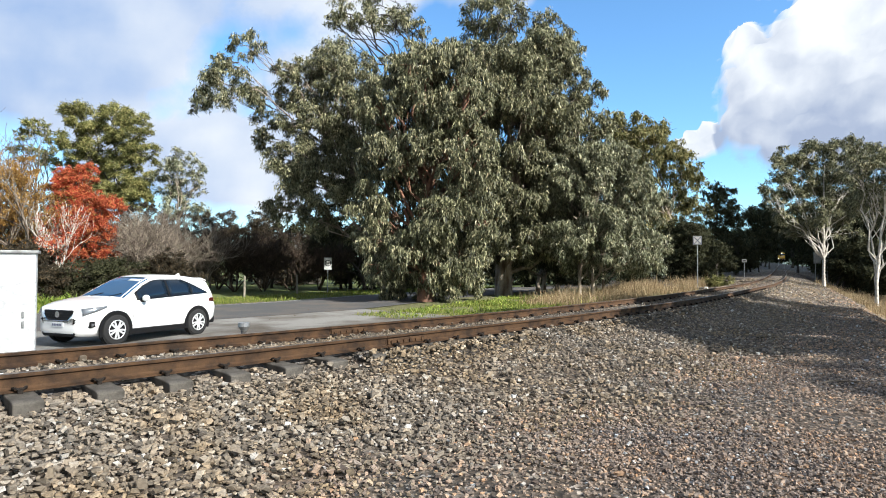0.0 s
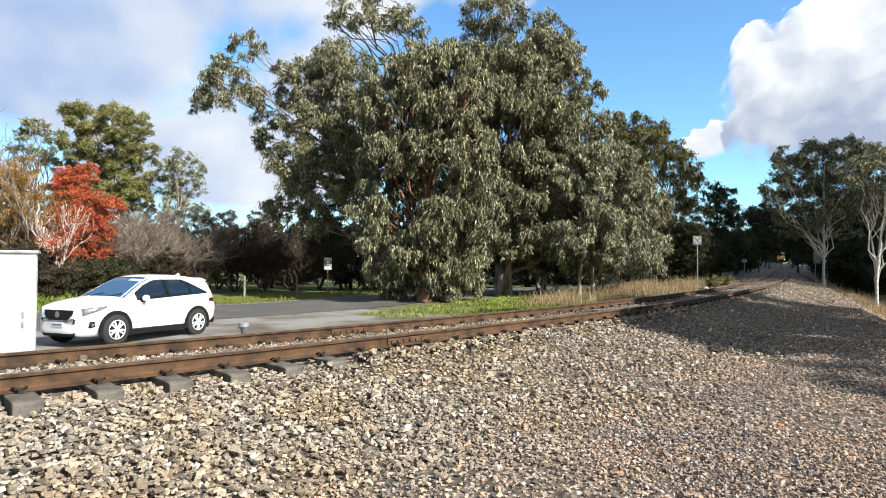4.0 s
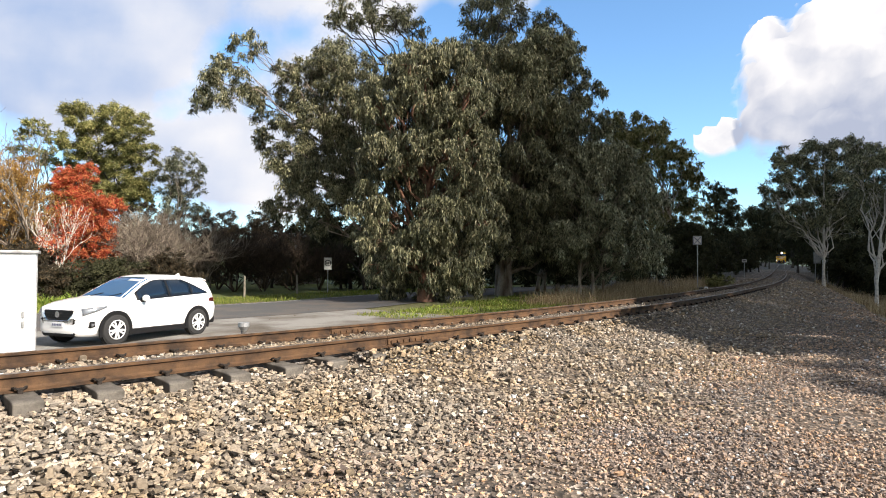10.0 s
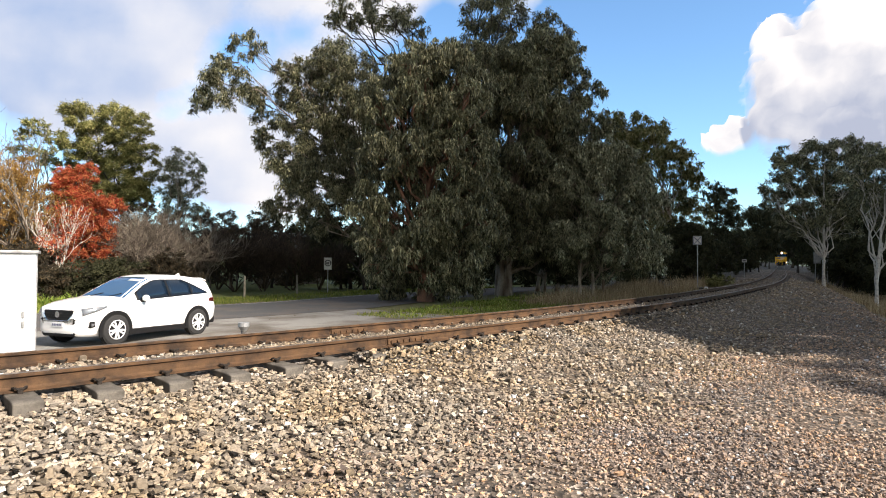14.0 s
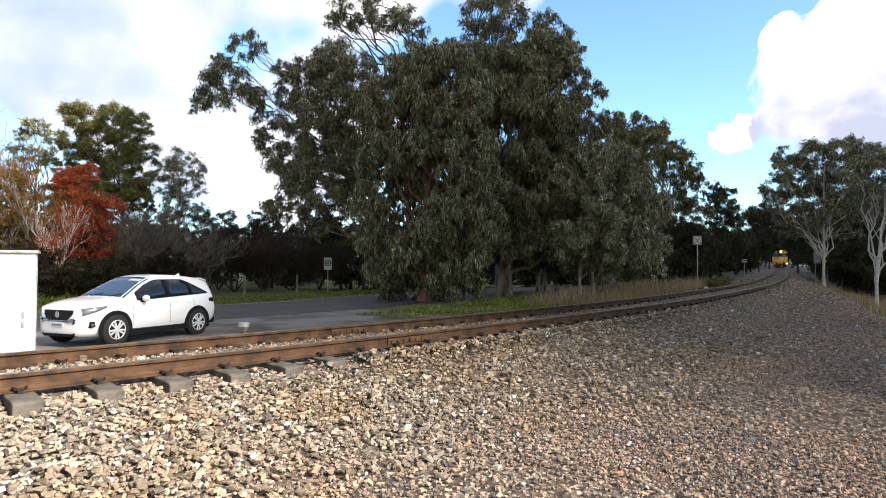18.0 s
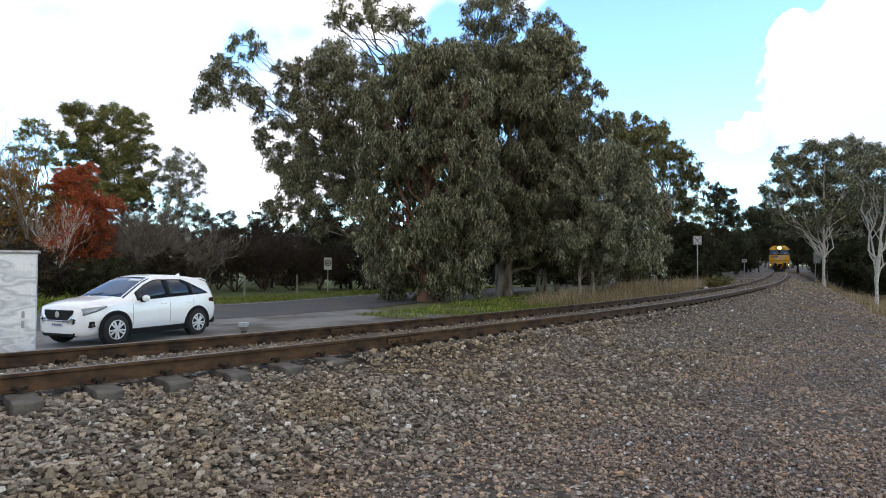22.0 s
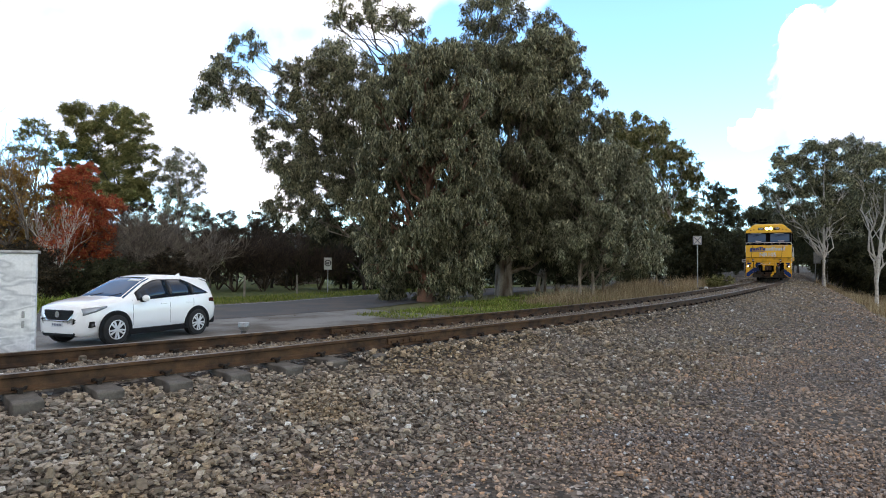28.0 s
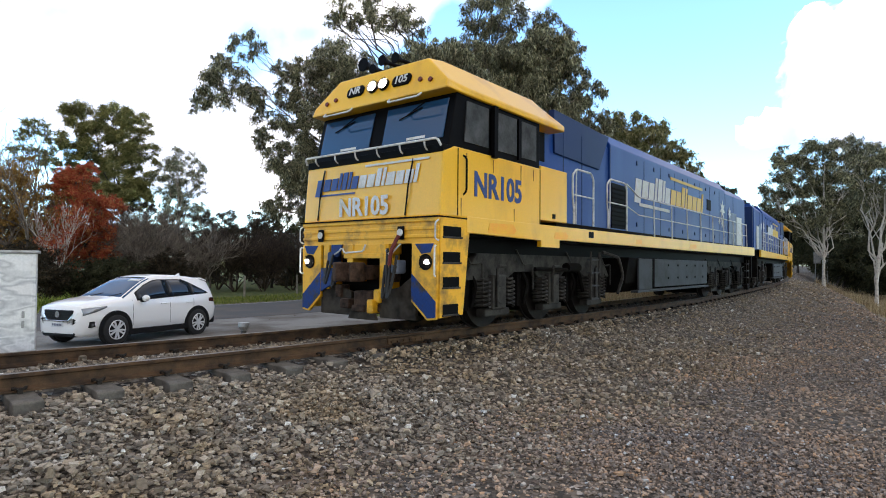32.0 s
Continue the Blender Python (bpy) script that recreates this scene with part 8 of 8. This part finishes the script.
        box(b_, sd * 0.9, sd * 1.42, 2.76, 3.74, 1.79, 2.72, 0.012) if sd > 0 else box(b_, -1.42, -0.9, 2.76, 3.74, 1.79, 2.72, 0.012)
        part("cab_locker", b_, YELLOW, t)
        b_ = B()
        box(b_, sd * 1.425 - 0.006, sd * 1.425 + 0.006, 3.18, 3.28, 1.84, 1.92)
        part("locker_latch", b_, BLACK, t)
    text_mesh("lettering", "NR105", 0.38, LETTER_WHITE, t, Matrix.Translation((-0.03, 0.012, 1.86)) @ ON_FRONT, 0.003, 0.97, "faded white road number", bold=0.03)
    w1 = letters([0.15, 0.15, 0.13, 0.06, 0.1, 0.06, 0.13], -1.16, 0.028)
    w2 = letters([0.15, 0.15, 0.1, 0.06, 0.16, 0.15, 0.15, 0.06], w1[-1][1] + 0.03, 0.028)
    m1 = Matrix.Translation((0, 0.05, 2.16)) @ Matrix.Rotation(-0.08, 4, "X") @ ON_FRONT
    slabs(w1, 0.19, LETTER_BLUE, "emblem_slab", t, m1, tall=(3, 4, 5), low=(0,))
    slabs(w2, 0.19, LETTER_WHITE, "emblem_slab", t, m1, tall=(2, 3, 7))
    b_ = B()
    prism(b_, [(-1.1, -0.08), (-0.25, -0.08), (-0.25, -0.055), (-1.1, -0.055)], 2, -0.003, 0.003)
    bmesh.ops.transform(b_, matrix=m1, verts=b_.verts)
    part("emblem_bar", b_, LETTER_BLUE, t)
    b_ = B()
    prism(b_, [(-0.05, 0.31), (1.2, 0.31), (1.2, 0.34), (-0.05, 0.34)], 2, -0.003, 0.003)
    bmesh.ops.transform(b_, matrix=m1, verts=b_.verts)
    part("emblem_bar", b_, LETTER_WHITE, t)

    # hood
    b_ = B()
    prism(b_, [(-1.12, 1.79), (-1.12, 3.62), (-0.86, 3.96), (0.86, 3.96), (1.12, 3.62), (1.12, 1.79)], 1, 2.74, 6.3, 0.02)
    part("hood_front", b_, BLUE, t)
    b_ = B()
    prism(b_, [(-1.16, 1.79), (-1.16, 3.70), (-0.95, 3.97), (0.95, 3.97), (1.16, 3.70), (1.16, 1.79)], 1, 6.32, 16.4, 0.02)
    part("hood", b_, BLUE, t)
    b_ = B()
    prism(b_, [(-1.14, 1.79), (-1.14, 3.62), (-0.95, 3.84), (0.95, 3.84), (1.14, 3.62), (1.14, 1.79)], 1, 16.42, 19.6, 0.02)
    part("hood_rear", b_, BLUE, t)
    b_ = B()
    box(b_, -1.1, 1.1, 19.62, 19.72, 1.8, 3.7, 0.02)
    part("end_panel", b_, BLUE_DARK, t)
    for sd in (1, -1):
        # flared air-intake box behind the cab
        b_ = B()
        prism(b_, [(3.76, 3.12), (5.75, 3.06), (6.25, 3.84), (3.72, 3.93)], 0, sd * 1.10 - 0.06, sd * 1.10 + 0.06, 0.01)
        part("air_intake", b_, BLUE_DARK, t)
        b_ = B()
        box(b_, sd * 1.13 - 0.012, sd * 1.13 + 0.012, 2.9, 3.4, 2.9, 3.5, 0.004)
        part("hood_window", b_, BLACK, t)
        onside = ON_RIGHT if sd > 0 else ON_LEFT
        # door gaps, louvre and hatch on the hood
        for u in (4.1, 4.9, 6.31, 8.4, 9.6, 10.8, 12.0, 13.2, 14.4, 15.6, 16.41, 17.6):
            b_ = B()
            box(b_, sd * 1.162 - 0.004, sd * 1.162 + 0.004, u - 0.012, u + 0.012, 1.82, 3.62)
            part("door_joint", b_, BLUE_DARK, t)
        for u in (7.9, 9.1, 10.3, 11.5, 12.7, 13.9, 15.0):
            for z in (2.02, 3.50):
                b_ = B()
                box(b_, sd * 1.166 - 0.012, sd * 1.166 + 0.012, u - 0.03, u + 0.03, z - 0.05, z + 0.05)
                part("door_latch", b_, BLUE_DARK, t)
        b_ = B()
        box(b_, sd * 1.145 - 0.03, sd * 1.145 + 0.03, 6.36, 7.25, 1.86, 2.86, 0.006)
        lv = part("louvre", b_, BLACK, t)
        for k in range(9):
            b_ = B()
            box(b_, sd * 1.17 - 0.012, sd * 1.17 + 0.012, 6.4, 7.2, 1.92 + k * 0.1, 1.95 + k * 0.1)
            part("slat", b_, GRIME, lv)
        b_ = B()
        box(b_, sd * 1.165 - 0.012, sd * 1.165 + 0.012, 14.05, 14.5, 2.85, 3.2, 0.004)
        part("hood_grille", b_, BLACK, t)
        b_ = B()
        box(b_, sd * 1.165 - 0.01, sd * 1.165 + 0.01, 16.9, 18.05, 1.85, 3.0, 0.006)
        part("side_panel", b_, PALE_BLUE, t, "pale blue-grey panel")
        b_ = B()
        box(b_, sd * 1.165 - 0.01, sd * 1.165 + 0.01, 18.1, 18.9, 1.85, 2.9, 0.006)
        part("side_panel", b_, LETTER_WHITE, t, "faded white panel")
        # long name on the side as plain slabs
        mm = Matrix.Translation((sd * 1.17, 0, 2.72)) @ onside
        sg = 1 if sd > 0 else -1
        base_u = 7.75
        k1 = letters([0.4, 0.4, 0.36, 0.16, 0.3, 0.16, 0.36], base_u if sd > 0 else -13.9, 0.07)
        k2 = letters([0.4, 0.4, 0.28, 0.16, 0.42, 0.4, 0.4, 0.16], k1[-1][1] + 0.1, 0.07)
        slabs(k1, 0.42, LETTER_WHITE, "emblem_slab", t, mm, tall=(3, 4, 5), low=(0,))
        slabs(k2, 0.42, LETTER_YELLOW, "emblem_slab", t, mm, tall=(2, 3, 7))
        for (x0, x1), z0, mt in (((k1[0][0] + 0.3, k1[-1][1]), -0.24, LETTER_WHITE), ((k2[0][0], k2[-1][1]), 0.68, LETTER_YELLOW)):
            b_ = B()
            prism(b_, [(x0, z0), (x1, z0), (x1, z0 + 0.08), (x0, z0 + 0.08)], 2, -0.004, 0.004)
            bmesh.ops.transform(b_, matrix=mm, verts=b_.verts)
            part("emblem_bar", b_, mt, t)
        # stars
        for u, z, r in ((16.0, 3.0, 0.34), (16.0, 2.55, 0.2), (17.0, 2.95, 0.22), (15.6, 2.6, 0.14)):
            pts = []
            for k in range(14):
                rr = r if k % 2 == 0 else r * 0.45
                a = math.pi / 2 + k * math.pi / 7
                pts.append((u + rr * math.cos(a), z + rr * math.sin(a)))
            b_ = B()
            prism(b_, pts, 0, sd * 1.172 - 0.004, sd * 1.172 + 0.004)
            part("star", b_, LETTER_WHITE, t)
        # handrails of the walkway
        for u0, u1 in ((4.06, 4.92), (5.64, 6.66)):
            b_ = B()
            bars(b_, [(sd * 1.40, u0, 1.8), (sd * 1.40, u0, 2.1), (sd * 1.40, u0 - 0.05, 2.3), (sd * 1.40, u0 - 0.05, 2.72), (sd * 1.40, u0 + 0.1, 2.84), (sd * 1.40, u1 - 0.1, 2.84), (sd * 1.40, u1, 2.72), (sd * 1.40, u1, 1.8)], 0.02)
            bars(b_, [(sd * 1.40, u0 + 0.08, 1.8), (sd * 1.40, u0 + 0.1, 2.84)], 0.014)
            bars(b_, [(sd * 1.40, u0, 2.35), (sd * 1.40, u1, 2.35)], 0.014)
            part("step_handrail", b_, WHITE_RAIL, t)
        b_ = B()
        bars(b_, [(sd * 1.40, 6.66, 2.84), (sd * 1.40, 7.4, 2.62), (sd * 1.40, 18.6, 2.62), (sd * 1.40, 18.7, 1.8)], 0.018)
        bars(b_, [(sd * 1.40, 6.66, 2.35), (sd * 1.40, 7.4, 2.2), (sd * 1.40, 18.65, 2.2)], 0.014)
        part("handrail", b_, WHITE_RAIL, t)
        for k in range(8):
            b_ = B()
            bars(b_, [(sd * 1.42, 8.4 + k * 1.35, 1.70), (sd * 1.40, 8.4 + k * 1.35, 2.62)], 0.018)
            part("handrail_post", b_, WHITE_RAIL, t)
        # ladder, tank, pipes
        for uu in (5.05, 18.9):
            b_ = B()
            bars(b_, [(sd * 1.38, uu - 0.2, 1.3), (sd * 1.38, uu - 0.2, 0.34)], 0.022)
            bars(b_, [(sd * 1.38, uu + 0.2, 1.3), (sd * 1.38, uu + 0.2, 0.34)], 0.022)
            lad = part("ladder", b_, GRIME_PALE, t)
            for z in (0.36, 0.62, 0.88, 1.14):
                b_ = B()
                box(b_, sd * 1.36 - 0.06, sd * 1.36 + 0.03, uu - 0.2, uu + 0.2, z - 0.015, z + 0.015)
                part("rung", b_, TANK_GREY, lad)
        b_ = B()
        bars(b_, [(sd * 1.34, 5.5, 1.3), (sd * 1.36, 6.3, 1.2), (sd * 1.36, 6.55, 0.8), (sd * 1.34, 6.3, 0.42)], 0.035)
        part("pipe", b_, GRIME_PALE, t)
    b_ = B()
    prism(b_, [(-1.22, 0.62), (-1.32, 1.22), (1.32, 1.22), (1.22, 0.62), (0.95, 0.4), (-0.95, 0.4)], 1, 7.0, 13.5, 0.02)
    part("fuel_tank", b_, GRIME, t)
    for sd in (1, -1):
        b_ = B()
        box(b_, min(sd * 1.3, sd * 1.36), max(sd * 1.3, sd * 1.36), 8.6, 13.3, 0.5, 1.2, 0.015)
        tk = part("tank_panel", b_, TANK_GREY, t)
        b_ = B()
        box(b_, min(sd * 1.3, sd * 1.35), max(sd * 1.3, sd * 1.35), 7.55, 8.45, 0.46, 1.2, 0.015)
        part("tank_panel", b_, TANK_GREY, t)
        b_ = B()
        box(b_, min(sd * 1.2, sd * 1.38), max(sd * 1.2, sd * 1.38), 7.4, 13.4, 0.40, 0.46, 0.01)
        part("tank_skirt", b_, TANK_GREY, t)
        for k in range(5):
            for z in (0.72, 1.05):
                b_ = B()
                cyl(b_, (sd * 1.355, 9.6 + k * 0.8, z), (sd * 1.375, 9.6 + k * 0.8, z), 0.03, seg=8)
                part("tank_bolt", b_, GRIME, tk)
    # roof fans and exhaust
    for u in (14.6, 16.9, 18.4):
        b_ = B()
        cyl(b_, (0, u, 3.84), (0, u, 4.12), 0.7, seg=24)
        part("roof_fan", b_, GRIME, t)
    b_ = B()
    box(b_, -0.3, 0.3, 9.5, 10.6, 3.95, 4.14, 0.03)
    part("exhaust", b_, GRIME, t)
    # coupler and hoses at the back
    b_ = B()
    box(b_, -0.16, 0.16, 20.0, 21.2, 0.76, 1.02, 0.03)
    box(b_, -1.3, 1.3, 19.9, 20.1, 0.6, 1.75, 0.02)
    part("rear_coupler", b_, GRIME, t)
    axles = bogie(t, 3.8, "front") + bogie(t, 17.0, "rear")
    tagged(t, "yellow and blue diesel freight locomotive with lit headlights", "locomotive", group="locomotives")
    return t


lead = locomotive()
second = copy_thing(lead, pose(0, 0, 0))
for o in list(second.children_recursive):
    # the rear engine runs backwards with its lamps out
    if o.name.startswith(("headlight", "ditch_light")) and not o.name.startswith(("headlight_bezel", "ditch_light_grille")):
        o.data = o.data.copy()
        o.data.materials[0] = CAB_GLASS
        o["label"] = "unlit lamp"
tagged(second, "yellow and blue diesel freight locomotive coupled behind, facing backwards")
train = [(lead, 0.0, False), (second, 21.5, True)]


# ---- what moves
RUN = [(0, 334.0), (6, 274.0), (13, 202.7), (20, 130.5), (23, 98.6), (25, 77.7), (28, 46.2), (30, 25.6), (32, 5.13)]


def front_at(t):
    return float(np.interp(t, [a for a, _ in RUN], [b for _, b in RUN]))


def vehicle_pose(s, length):
    """A rail vehicle whose front is s metres along the line, standing on its two bogies."""
    a, b = Vector(on_track(s + 3.8)), Vector(on_track(s + length - 3.3))
    back = (b - a).normalized()
    side = back.cross(Vector((0, 0, 1))).normalized()
    up = side.cross(back)
    m = Matrix((side, back, up)).transposed().to_4x4()
    m.translation = a - back * 3.8
    return m


def sheet_at(bearing, rise, dist, turn=0.0):
    """A cloud sheet upright at a bearing and a rise from the tripod, facing it."""
    a, e = radians(bearing), radians(rise)
    return pose(dist * math.sin(a), dist * math.cos(a), EYE.z + dist * math.tan(e), 0, 0, -bearing)


def shade_pose(away):
    """The shading cloud lies flat, its front edge's shadow at the fitted place on the ground."""
    foot = DRIFT * -away
    up = foot + SUN_TO * (HIGH / SUN_TO.z)
    along = -DRIFT
    across = Vector((along.y, -along.x, 0))
    m = Matrix((across, Vector((0, 0, -1)), along)).transposed().to_4x4()
    if m.determinant() < 0:
        m = Matrix((-across, Vector((0, 0, -1)), along)).transposed().to_4x4()
    m.translation = up + along * 240.0
    return m


def motions():
    walk(heap, [(t, sheet_at(31.5 + 0.155 * t, 14.3 + 0.02 * t, 900)) for t in (0, 16, 32)])
    walk(veil, [(t, sheet_at(-14.0 + 0.05 * t, 15.0, 1000)) for t in (0, 16, 32)])
    walk(shade_cloud, [(t, shade_pose(away)) for t, away in FRONT])
    steps = [k * 0.5 for k in range(57)] + [28.5 + k * 0.1 for k in range(36)]
    for ob, gap, turned in train:
        rows = []
        for t in steps:
            m = vehicle_pose(front_at(t) + gap, 20.8)
            if turned:
                m = m @ pose(0, 20.8, 0, 0, 0, 180)
            rows.append((t, m))
        walk(ob, rows)
        # wheels roll with the way made: a row each tenth of a second keeps every turn below a right angle
        for ax in [o for o in ob.children if o.name.startswith("wheelset")]:
            spot = ax.location.copy()
            rolls = []
            k = 0
            while k <= 480:
                t = 32.0 - (480 - k) / 15.0
                way = front_at(0) - front_at(t)
                a = way / 0.53 * (-1 if turned else 1)
                rolls.append((t, Matrix.Translation(spot) @ Matrix.Rotation(a, 4, "X")))
                k += 1
            walk(ax, rolls)


motions()
